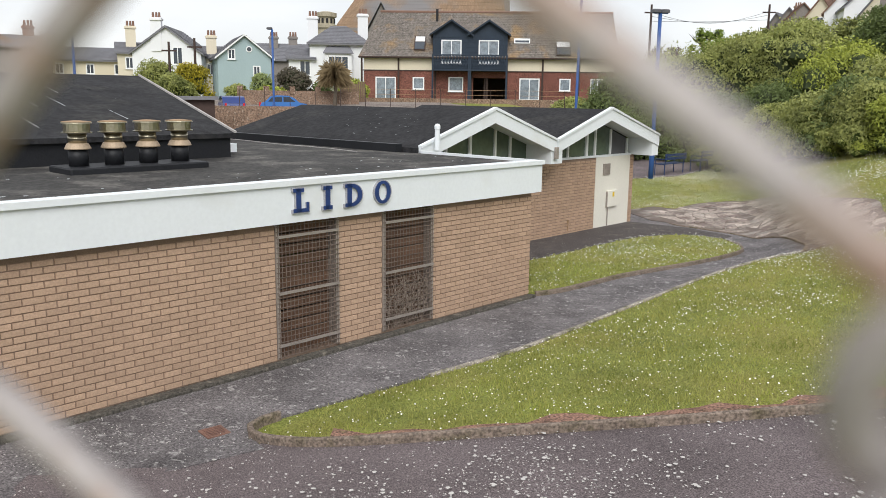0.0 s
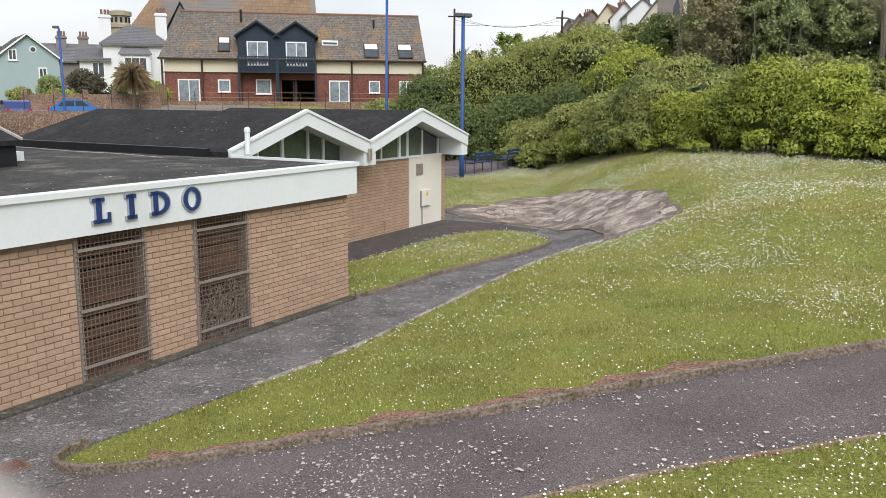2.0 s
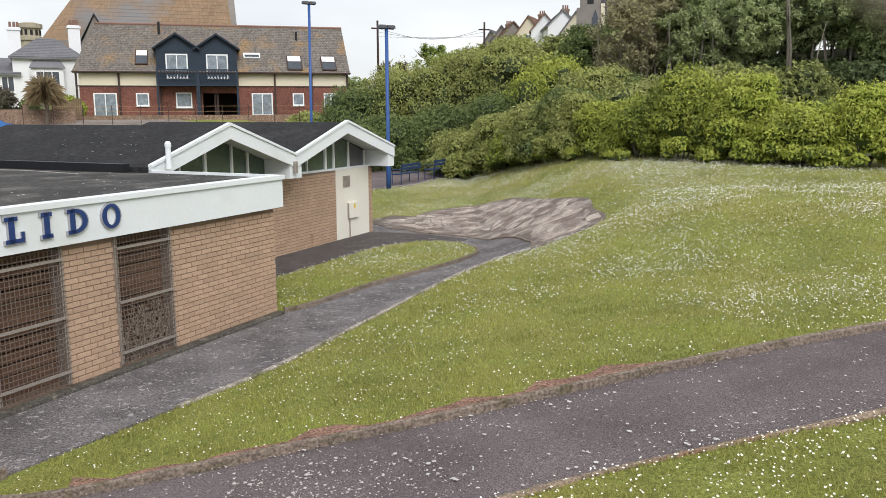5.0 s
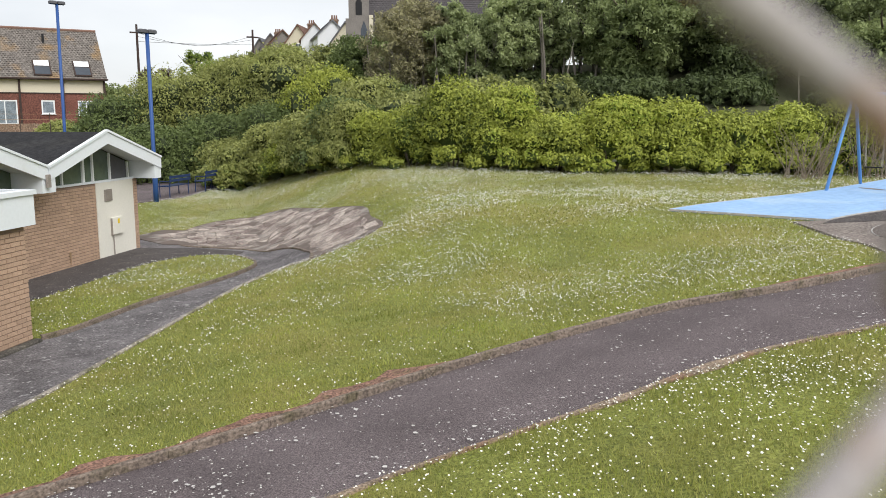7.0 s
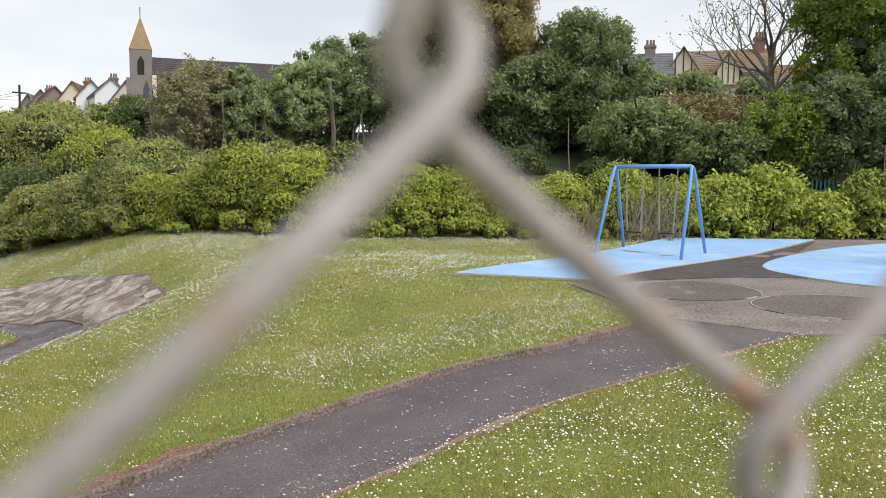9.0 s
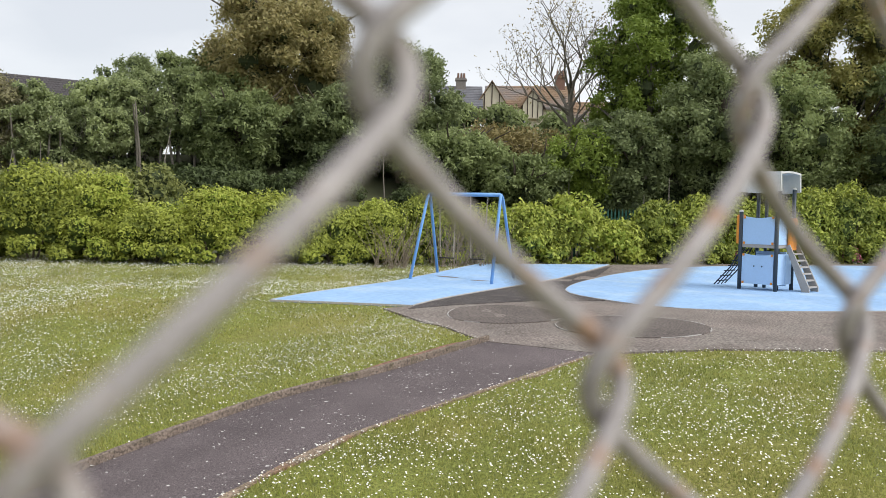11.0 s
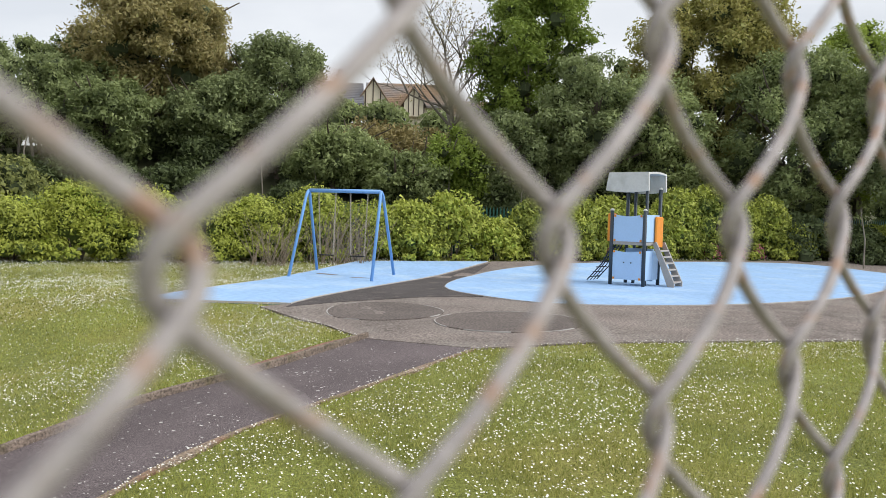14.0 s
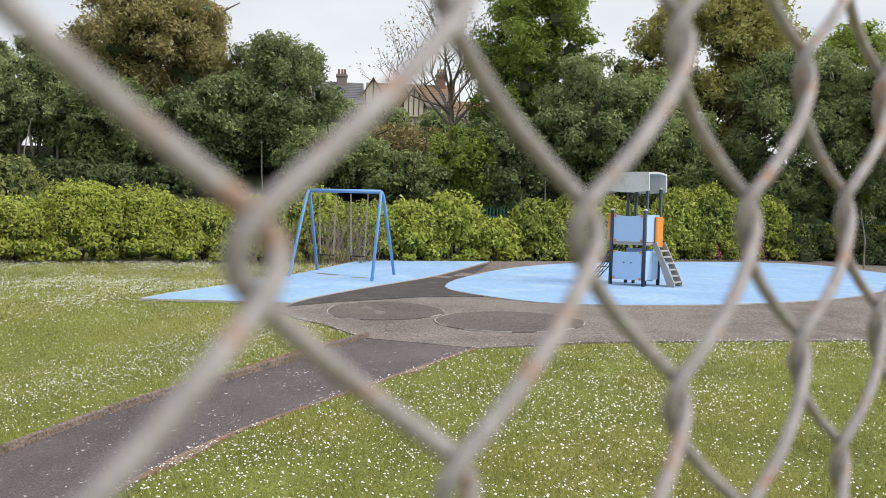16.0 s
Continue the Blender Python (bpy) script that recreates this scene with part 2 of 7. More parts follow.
M_STONE = material("pale_bank_stone", (0.335, 0.285, 0.25), 0.9, 0.65, 2.5, 40, 0.6, 50, random_ob=1.3, stain=(0.19, 0.145, 0.13), stain_scale=1.6, stain_at=0.58, grain=(16, 0.35))
M_STONEBED = material("bank_mortar", (0.15, 0.12, 0.105), 0.95, 0.3, 2, 40, 0.6, 50, stain=(0.32, 0.29, 0.26), stain_scale=1.5, stain_at=0.58)
M_REDBRICK = material("red_brick", (0.18, 0.075, 0.058), 0.9, 0.55, 0.6, 9, 0.3, 30, grain=(11, 0.35))
M_STONEWALL = material("rubble_wall", (0.215, 0.145, 0.105), 0.95, 0.5, 1.2, 9, 0.8, 10, stain=(0.31, 0.25, 0.20), stain_scale=7, stain_at=0.62, grain=(13, 0.42))
M_RENDERC = material("cream_render", (0.66, 0.60, 0.47), 0.85, 0.08, 0.4, 12, 0.1, 30)
M_RENDERW = material("white_render", (0.74, 0.75, 0.77), 0.85, 0.06, 0.4, 12, 0.1, 30)
M_RENDERT = material("teal_render", (0.33, 0.42, 0.44), 0.85, 0.08, 0.4, 12, 0.1, 30)
M_RENDERG = material("grey_stone_render", (0.22, 0.20, 0.185), 0.9, 0.25, 0.7, 8, 0.4, 14)
M_SLATE = material("slate_roof", (0.175, 0.155, 0.138), 0.85, 0.42, 0.5, 10, 0.3, 14, island=0.9, stain=(0.27, 0.185, 0.105), stain_scale=0.55, stain_at=0.60, grain=(5, 0.25))
M_SLATE_P = material("grey_slate_roof", (0.17, 0.17, 0.185), 0.8, 0.25, 0.5, 6, 0.3, 9, island=0.5)
M_SLATE_O = material("lichened_slate_roof", (0.25, 0.17, 0.11), 0.85, 0.35, 0.25, 6, 0.3, 9, island=0.5, stain=(0.20, 0.19, 0.19), stain_scale=0.15, stain_at=0.52)
M_SLATE_D = material("dark_slate_roof", (0.075, 0.068, 0.07), 0.85, 0.3, 0.5, 6, 0.3, 9, island=0.5)
M_TILE = material("red_clay_tiles", (0.21, 0.125, 0.095), 0.85, 0.25, 0.5, 6, 0.3, 9)
M_NAVY = material("navy_boarding", (0.022, 0.035, 0.055), 0.6, 0.25, 2, 20, 0.2, 30)
M_DARKWOOD = material("dark_brown_timber", (0.055, 0.035, 0.03), 0.7, 0.3, 3, 20, 0.2, 30)
M_FENCEWOOD = material("weathered_fence_boards", (0.17, 0.115, 0.08), 0.9, 0.35, 2, 20, 0.3, 30)
M_PVC = material("white_window_frame", (0.78, 0.79, 0.80), 0.4, 0.04, 2, 20, 0.0, 30)
M_CURTAIN = material("pale_curtain", (0.20, 0.235, 0.27), 0.25, 0.7, 2.2, 12, 0.0, 30, spec=0.6)
M_CARB = material("blue_car_paint", (0.045, 0.16, 0.44), 0.25, 0.05, 2, 10, 0.0, 30, spec=0.6)
M_CARD = material("navy_car_paint", (0.02, 0.04, 0.16), 0.25, 0.05, 2, 10, 0.0, 30, spec=0.6)
M_RED = material("red_lamp_plastic", (0.5, 0.02, 0.03), 0.3, 0.05, 2, 10, 0.0, 30)
M_YELLOW = material("yellow_sign", (0.75, 0.55, 0.03), 0.5, 0.05, 2, 10, 0.0, 30)
M_GREENFENCE = material("green_palisade_paint", (0.015, 0.075, 0.06), 0.5, 0.2, 3, 20, 0.1, 30)
M_BARK = material("bark", (0.11, 0.09, 0.07), 0.95, 0.4, 3, 30, 0.6, 30)
M_BARKP = material("pale_bark", (0.20, 0.18, 0.15), 0.95, 0.35, 3, 30, 0.6, 30)
M_PETAL = material("daisy_petals", (0.80, 0.80, 0.76), 0.7, 0.06, 3, 30, 0.0, 30)
M_DUST = material("daisy_centre", (0.65, 0.48, 0.05), 0.7, 0.1, 3, 30, 0.0, 30)
M_LITTER = material("fallen_petals", (0.52, 0.50, 0.475), 0.9, 0.25, 6, 40, 0.0, 30)
# bank soil darkened in its colour to stand for shade under the trees
M_BANK = material("bank_soil_painted_shade", (0.075, 0.08, 0.04), 0.95, 0.4, 0.6, 12, 0.6, 20)
M_CONCRETE = material("plain_concrete", (0.28, 0.27, 0.25), 0.9, 0.2, 1, 30, 0.3, 40)
L_HEDGE = leaf_material("bright_hedge_leaf", (0.062, 0.098, 0.018), (0.235, 0.312, 0.044), (0.46, 0.50, 0.095))
L_SHRUB = leaf_material("olive_shrub_leaf", (0.115, 0.140, 0.042), (0.305, 0.350, 0.105), (0.42, 0.44, 0.15), 0.35)
L_SHRUBD = leaf_material("dark_shrub_leaf", (0.085, 0.115, 0.040), (0.225, 0.285, 0.10), None, 0.35)
L_TREE = leaf_material("deep_green_leaf", (0.14, 0.18, 0.072), (0.42, 0.485, 0.205), None, 0.4)
L_TREEG = leaf_material("grey_green_leaf", (0.13, 0.165, 0.075), (0.38, 0.44, 0.20), None, 0.4)
L_TREEM = leaf_material("mid_green_leaf", (0.125, 0.185, 0.035), (0.36, 0.45, 0.09), None, 0.4)
L_BRONZE = leaf_material("bronze_green_leaf", (0.165, 0.170, 0.068), (0.385, 0.370, 0.150), (0.42, 0.36, 0.165), 0.45)
L_GREY = leaf_material("grey_brown_leaf", (0.17, 0.15, 0.115), (0.32, 0.28, 0.205), (0.40, 0.38, 0.2), 0.4)
L_YELLOW = leaf_material("yellow_bush_leaf", (0.16, 0.15, 0.02), (0.55, 0.45, 0.03))
L_PINK = leaf_material("pink_flower", (0.38, 0.10, 0.17), (0.62, 0.18, 0.30))
L_PALM = leaf_material("palm_blade", (0.17, 0.125, 0.07), (0.42, 0.33, 0.19), None, 0.4)
L_WOOD = leaf_material("pale_wood_leaf", (0.20, 0.245, 0.115), (0.54, 0.60, 0.30), None, 0.45)
# leaf colour lowered to paint the shade behind the hedge
L_IVY_SHADE = leaf_material("ivy_leaf_painted_shade", (0.05, 0.07, 0.028), (0.15, 0.19, 0.075), None, 0.3)
L_OLIVE = leaf_material("olive_tree_leaf", (0.145, 0.165, 0.05), (0.38, 0.395, 0.125), (0.46, 0.42, 0.15), 0.45)
L_COPPER = leaf_material("copper_leaf", (0.05, 0.035, 0.03), (0.12, 0.08, 0.07), None, 0.3)
L_BROWN = leaf_material("brown_clipped_leaf", (0.085, 0.075, 0.055), (0.17, 0.15, 0.105), None, 0.3)
L_BUD = leaf_material("young_bud_leaf", (0.20, 0.165, 0.07), (0.36, 0.30, 0.13))


# ---- mesh helpers ----
class Build:
    """Collects simple solids into one mesh."""

    def __init__(self):
        self.v, self.f = [], []

    def solid(self, verts, faces):
        o = len(self.v)
        self.v += [tuple(p) for p in verts]
        self.f += [tuple(o + i for i in f) for f in faces]
        return self

    def box(self, x0, x1, y0, y1, z0, z1, m=None, c=0.0):
        """A box; c chamfers its upright and upper edges."""
        if c:
            ring = lambda i, z: [(x0 + i + c, y0 + i, z), (x1 - i - c, y0 + i, z), (x1 - i, y0 + i + c, z), (x1 - i, y1 - i - c, z), (x1 - i - c, y1 - i, z), (x0 + i + c, y1 - i, z), (x0 + i, y1 - i - c, z), (x0 + i, y0 + i + c, z)]
            vs = ring(0, z0) + ring(0, z1 - c) + ring(c * 0.7, z1)
            fs = [tuple(range(7, -1, -1)), tuple(range(16, 24))]
            for k in range(8):
                for b in (0, 8):
                    fs.append((b + k, b + (k + 1) % 8, b + 8 + (k + 1) % 8, b + 8 + k))
        else:
            vs = [(x, y, z) for z in (z0, z1) for y in (y0, y1) for x in (x0, x1)]
            fs = [(0, 2, 3, 1), (4, 5, 7, 6), (0, 1, 5, 4), (2, 6, 7, 3), (0, 4, 6, 2), (1, 3, 7, 5)]
        if m is not None:
            vs = [m @ Vector(p) for p in vs]
        return self.solid(vs, fs)

    def prism(self, outline, a, b, axis="y"):
        """A flat outline (pairs) pushed from a to b along an axis."""
        n = len(outline)
        put = {"y": lambda p, t: (p[0], t, p[1]), "x": lambda p, t: (t, p[0], p[1]), "z": lambda p, t: (p[0], p[1], t)}[axis]
        vs = [put(p, a) for p in outline] + [put(p, b) for p in outline]
        fs = [tuple(range(n)), tuple(range(2 * n - 1, n - 1, -1))] + [(i, n + i, n + (i + 1) % n, (i + 1) % n) for i in range(n)]
        return self.solid(vs, fs)

    def tube(self, points, radius, sides=6, caps=True):
        """A round bar along points; radius one number or one for each point."""
        pts = [Vector(p) for p in points]
        n = len(pts)
        rr = radius if isinstance(radius, (list, tuple)) else [radius] * n
        vs, up = [], None
        for i, p in enumerate(pts):
            t = (pts[min(i + 1, n - 1)] - pts[max(i - 1, 0)]).normalized()
            if up is None:
                up = t.orthogonal().normalized()
            up = (up - t * up.dot(t)).normalized()
            side = t.cross(up)
            vs += [p + (up * math.cos(2 * math.pi * k / sides) + side * math.sin(2 * math.pi * k / sides)) * rr[i] for k in range(sides)]
        fs = [(i * sides + k, i * sides + (k + 1) % sides, (i + 1) * sides + (k + 1) % sides, (i + 1) * sides + k) for i in range(n - 1) for k in range(sides)]
        if caps:
            fs += [tuple(range(sides - 1, -1, -1)), tuple((n - 1) * sides + k for k in range(sides))]
        return self.solid(vs, fs)

    def lathe(self, profile, x, y, sides=20):
        """A turned body round an upright axis: pairs of radius and height."""
        vs = [(x + r * math.cos(2 * math.pi * k / sides), y + r * math.sin(2 * math.pi * k / sides), z) for r, z in profile for k in range(sides)]
        fs = [(i * sides + k, i * sides + (k + 1) % sides, (i + 1) * sides + (k + 1) % sides, (i + 1) * sides + k) for i in range(len(profile) - 1) for k in range(sides)]
        fs += [tuple(range(sides - 1, -1, -1)), tuple((len(profile) - 1) * sides + k for k in range(sides))]
        return self.solid(vs, fs)

    def mesh(self, name, mat, smooth=False):
        me = bpy.data.meshes.new(name)
        me.from_pydata(self.v, [], self.f)
        me.materials.append(mat)
        if smooth:
            me.polygons.foreach_set("use_smooth", [True] * len(me.polygons))
        me.validate()
        me.update()
        return me


def part(name, b, mat, parent, label="", smooth=False, kind=""):
    ob = new(name, b.mesh(name, mat, smooth) if isinstance(b, Build) else b)
    ob.parent = parent
    return tagged(ob, label=label, kind=kind)


def thing(name, label, category, m=None, kind="", group="", b=None, mat=None, smooth=False):
    ob = new(name, b.mesh(name, mat, smooth) if b else None)
    if m is not None:
        ob.matrix_world = m
    return tagged(ob, label=label, category=category, kind=kind, group=group)


def soup(name, verts, faces, mat):
    """A mesh from numpy arrays: verts (n, 3), faces (m, 3 or 4)."""
    me = bpy.data.meshes.new(name)
    k = faces.shape[1]
    me.vertices.add(len(verts))
    me.vertices.foreach_set("co", verts.astype(np.float32).ravel())
    me.loops.add(faces.size)
    me.loops.foreach_set("vertex_index", faces.astype(np.int32).ravel())
    me.polygons.add(len(faces))
    me.polygons.foreach_set("loop_start", np.arange(0, faces.size, k, dtype=np.int32))
    me.materials.append(mat)
    me.update(calc_edges=True)
    return me


rng = np.random.default_rng(7)


def leaf_mesh(name, pts, normals, size, mat, aspect=0.55, droop=0.3, spread=0.8, tri=False):
    """One small folded leaf (a kite of two triangles) at every point, turned roughly along its normal."""
    n = len(pts)
    nm = normals + rng.normal(0, spread, (n, 3))
    nm /= np.linalg.norm(nm, axis=1)[:, None] + 1e-9
    t = np.cross(nm, rng.normal(0, 1, (n, 3)))
    t[:, 2] -= droop
    t -= nm * (t * nm).sum(1)[:, None]
    t /= np.linalg.norm(t, axis=1)[:, None] + 1e-9
    s = np.cross(nm, t)
    ln = (size * rng.uniform(0.6, 1.35, n))[:, None]
    a = pts - t * ln * 0.5
    b = pts + s * ln * aspect * 0.5 + nm * ln * 0.08
    c = pts + t * ln * 0.5
    d = pts - s * ln * aspect * 0.5 + nm * ln * 0.08
    if tri:
        return soup(name, np.stack([a + (b - d) * 0.5, c, a - (b - d) * 0.5], 1).reshape(-1, 3), np.arange(3 * n).reshape(n, 3), mat)
    verts = np.stack([a, b, c, d], 1).reshape(-1, 3)
    faces = np.arange(4 * n).reshape(n, 4)
    return soup(name, verts, faces, mat)


def clump_points(blobs, count, shell=0.35, under=-0.35):
    """Points near the surface of many overlapping ellipsoids; blobs: rows of x, y, z, rx, ry, rz."""
    b = np.array(blobs, float)
    w = (b[:, 3] * b[:, 4] + b[:, 4] * b[:, 5] + b[:, 3] * b[:, 5])
    k = rng.choice(len(b), count, p=w / w.sum())
    d = rng.normal(0, 1, (count, 3))
    d /= np.linalg.norm(d, axis=1)[:, None]
    d[:, 2] = np.where(d[:, 2] < under, -d[:, 2], d[:, 2])
    r = 1 - shell * rng.random(count) ** 1.6
    p = b[k, :3] + d * b[k, 3:] * r[:, None] * (1 + rng.normal(0, 0.05, count))[:, None]
    return p, d / b[k, 3:] * b[k, 3:].min(1)[:, None]


# ---- ground levels ----
def smooth(a, b, x):
    t = min(1.0, max(0.0, (x - a) / (b - a)))
    return t * t * (3 - 2 * t)


def lawn(x, y):
    """The lawn: flat beside the building, a ramp up to the playground, a mound behind."""
    s = 0.75 * (x + 2.5) - 0.66 * (y - 7.5)
    q = 0.66 * (x + 2.5) + 0.75 * (y - 7.5)
    s += max(0.0, q - 15) * 0.45
    s = max(0.0, s) * (1 + 1.5 * smooth(10, 16, q))
    u = 0.15 * s / 1.7
    r = 1.7 * (u if u < 0.7 else 0.7 + 0.3 * (1 - math.exp(-(u - 0.7) / 0.3)))
    return r + 0.055 * min(12.0, max(0.0, q - 17))


HEDGE = [(13.0, 160.0), (10.5, 60.0), (10.0, 46.0), (10.2, 41.0), (11.2, 37.0), (12.6, 32.5), (14.0, 27.5), (15.6, 22.0), (18.0, 18.0), (22.0, 14.3), (28.8, 8.6), (34.5, 3.6), (41.0, -2.2), (50.0, -10.0)]


def hedge_side(x, y):
    """Signed distance from the hedge's line, positive beyond it."""
    best, sign = 1e9, -1
    for (ax, ay), (bx, by) in zip(HEDGE, HEDGE[1:]):
        dx, dy = bx - ax, by - ay
        t = min(1.0, max(0.0, ((x - ax) * dx + (y - ay) * dy) / (dx * dx + dy * dy)))
        d = math.hypot(x - ax - t * dx, y - ay - t * dy)
        if d < best:
            best, sign = d, (1 if (x - ax) * -dy + (y - ay) * dx > 0 else -1)
    return best * sign


def ground(x, y):
    """All the land: the lawn, a wooded bank beyond the hedge, a street terrace behind the pool halls."""
    z = lawn(x, y)
    if x > 4 or y > 30:
        h = hedge_side(x, y) if x > 4 else 40
        if x > 9:
            z += 4.5 * smooth(2.5, 26, h) + 5 * smooth(30, 110, h)
        else:
            w = smooth(4, 9, x)
            z += w * (4.5 * smooth(2.5, 26, h) + 5 * smooth(30, 110, h))
    z += (1.1 * smooth(46, 49, y) + 1.1 * smooth(66.6, 67.4, y)) * (1 - smooth(5, 14, x))
    return z


def grid_axis(parts):
    out = []
    for a, b, st in parts:
        n = max(1, round((b - a) / st))
        out += [a + (b - a) * i / n for i in range(n)]
    return out + [parts[-1][1]]


gx = grid_axis([(-1500, -200, 260), (-200, -40, 20), (-40, -6, 2), (-6, 16, 0.4), (16, 44, 1.0), (44, 120, 6), (120, 400, 40), (400, 1500, 220)])
gy = grid_axis([(-900, -100, 160), (-100, -16, 12), (-16, 2, 1.5), (2, 28, 0.4), (28, 52, 1.0), (52, 150, 5), (150, 500, 50), (500, 2500, 400)])
gb = Build()
gb.v = [(x, y, ground(x, y)) for y in gy for x in gx]
w_ = len(gx)
gb.f = [(j * w_ + i, j * w_ + i + 1, (j + 1) * w_ + i + 1, (j + 1) * w_ + i) for j in range(len(gy) - 1) for i in range(w_ - 1)]
thing("ground", "mown grass lawn with bare earthy patches, sloping up", "ground", kind="structure", b=gb, mat=M_SOIL, smooth=True)


def curve(points, step=0.25, closed=False):
    """A smooth line (Catmull-Rom) through plan points."""
    p = [Vector(q) for q in points]
    n = len(p)
    out = []
    for i in range(n if closed else n - 1):
        if closed:
            a, b, c, d = p[i - 1], p[i], p[(i + 1) % n], p[(i + 2) % n]
        else:
            a, b, c, d = p[max(i - 1, 0)], p[i], p[i + 1], p[min(i + 2, n - 1)]
        k = max(1, int((c - b).length / step))
        for j in range(k):
            t = j / k
            out.append(tuple(0.5 * ((2 * b) + (c - a) * t + (2 * a - 5 * b + 4 * c - d) * t * t + (3 * b - a - 3 * c + d) * t ** 3)))
    if not closed:
        out.append(tuple(p[-1]))
    return out


def overlay(name, outline, lift, mat, label, category, cut=0.8, thick=0.06, parent=None, height=lawn):
    """A thin slab with that outline, lying on the land."""
    bm = bmesh.new()
    vs = [bm.verts.new((x, y, 0)) for x, y in outline]
    es = [bm.edges.new((vs[i], vs[(i + 1) % len(vs)])) for i in range(len(vs))]
    bmesh.ops.triangle_fill(bm, use_beauty=True, edges=es)
    xs, ys = [p[0] for p in outline], [p[1] for p in outline]
    for lo, hi, nrm in ((min(xs), max(xs), (1, 0, 0)), (min(ys), max(ys), (0, 1, 0))):
        k = math.ceil(lo / cut)
        while k * cut < hi:
            bmesh.ops.bisect_plane(bm, geom=bm.verts[:] + bm.edges[:] + bm.faces[:], plane_co=tuple(c * k * cut for c in nrm), plane_no=nrm)
            k += 1
    bmesh.ops.recalc_face_normals(bm, faces=bm.faces[:])
    for f in bm.faces:
        if f.normal.z < 0:
            f.normal_flip()
    edge = [e for e in bm.edges if e.is_boundary]
    ex = bmesh.ops.extrude_edge_only(bm, edges=edge)
    low = {v for v in ex["geom"] if isinstance(v, bmesh.types.BMVert)}
    for v in bm.verts:
        v.co.z = height(v.co.x, v.co.y) + lift - (thick if v in low else 0)
    me = bpy.data.meshes.new(name)
    bm.to_mesh(me)
    bm.free()
    me.materials.append(mat)
    ob = new(name, me)
    if parent:
        ob.parent = parent
        return tagged(ob, label=label)
    return tagged(ob, label=label, category=category, kind="structure")


# ---- paths and hard ground ----
KERB_UP = [(-1.75, 7.62), (-1.3, 7.38), (-0.7, 7.26), (0.84, 7.13), (2.44, 7.0), (4.45, 6.92), (6.12, 6.74), (7.55, 6.46), (9.22, 5.84), (11.59, 5.56)]
PATH_LOW = [(-3.0, 5.2), (0.0, 5.15), (1.96, 5.09), (3.06, 5.05), (5.04, 4.82), (6.4, 4.72), (8.4, 4.2), (11.2, 3.66)]
LAWN_LEFT = [(-1.95, 7.85), (-1.98, 8.14), (-1.72, 8.46), (0.04, 9.92), (1.22, 10.96), (3.5, 13.7), (5.08, 15.61), (6.2, 16.6), (7.1, 16.9), (7.5, 16.64)]
up, low_, left_ = curve(KERB_UP), curve(PATH_LOW), curve(LAWN_LEFT)
overlay("path_ramp", up + list(reversed(low_)) + [(-7.0, 5.0), (-7.0, 7.2), (-2.0, 7.4)], 0.022, M_ASPHALT, "grey asphalt path strewn with pale petals, climbing the lawn", "path")
BANK_LOW = [(5.9, 24.9), (6.4, 22.8), (6.9, 22.1), (7.7, 21.1), (8.2, 19.6), (8.0, 17.8), (7.5, 16.64)]
bank_low = curve(BANK_LOW)
yard = [(-12.0, 2.0), (-1.70, 7.42)] + left_ + list(reversed(bank_low)) + [(5.4, 26.0), (3.0, 24.0), (-1.0, 17.0), (-12.0, 4.0)]
overlay("path_yard", yard, 0.03, M_ASPHALT_YARD, "worn grey asphalt path along the pool building", "path")
PLAY = [(11.5, 5.6), (12.6, 6.9), (13.6, 8.86), (14.1, 8.5), (20.5, 8.55), (27.6, 8.6), (33.5, 3.6), (40.0, -2.3), (46.0, -9.0), (30.0, -22.0), (20.0, -12.0), (14.7, -2.0), (13.2, 0.6), (12.4, 2.1), (11.2, 3.62)]
overlay("playground_asphalt", PLAY, 0.03, M_ASPHALT_OLD, "old brown-grey asphalt round the play area", "pavement", cut=1.5)
YARD_BACK = [(-60, 14.0), (-18.0, 14.0), (-10.0, 22.5), (-2.0, 29.5), (3.0, 31.5), (2.9, 43.6), (6.5, 46.0), (-60, 46.0)]
overlay("yard_behind_halls", YARD_BACK, 0.04, M_ASPHALT_OLD, "asphalt yard behind the pool halls", "yard", cut=8, height=ground)
overlay("path_far", [(3.0, 36.0), (4.4, 31.2), (9.2, 32.2), (12.2, 35.2), (11.0, 38.0), (8.0, 43.0), (2.0, 43.0)], 0.03, M_ASPHALT, "asphalt path by the benches", "path", cut=1.2)
overlay("tarmac_by_hall", [(-0.9, 16.4), (0.3, 15.3), (0.6, 15.9), (2.4, 17.6), (4.5, 19.85), (5.5, 20.5), (6.3, 20.6), (6.9, 20.2), (7.5, 20.9), (6.6, 22.2), (5.3, 23.2)], 0.040, M_ASPHALT_DARK, "dark asphalt strip between the changing hall and the small lawn", "pavement")
overlay("concrete_apron", [(5.5, 24.9), (6.0, 23.3), (6.6, 22.75), (7.2, 24.9), (6.6, 25.5)], 0.046, M_STONEBED, "pale concrete apron beside the stone bank", "pavement")
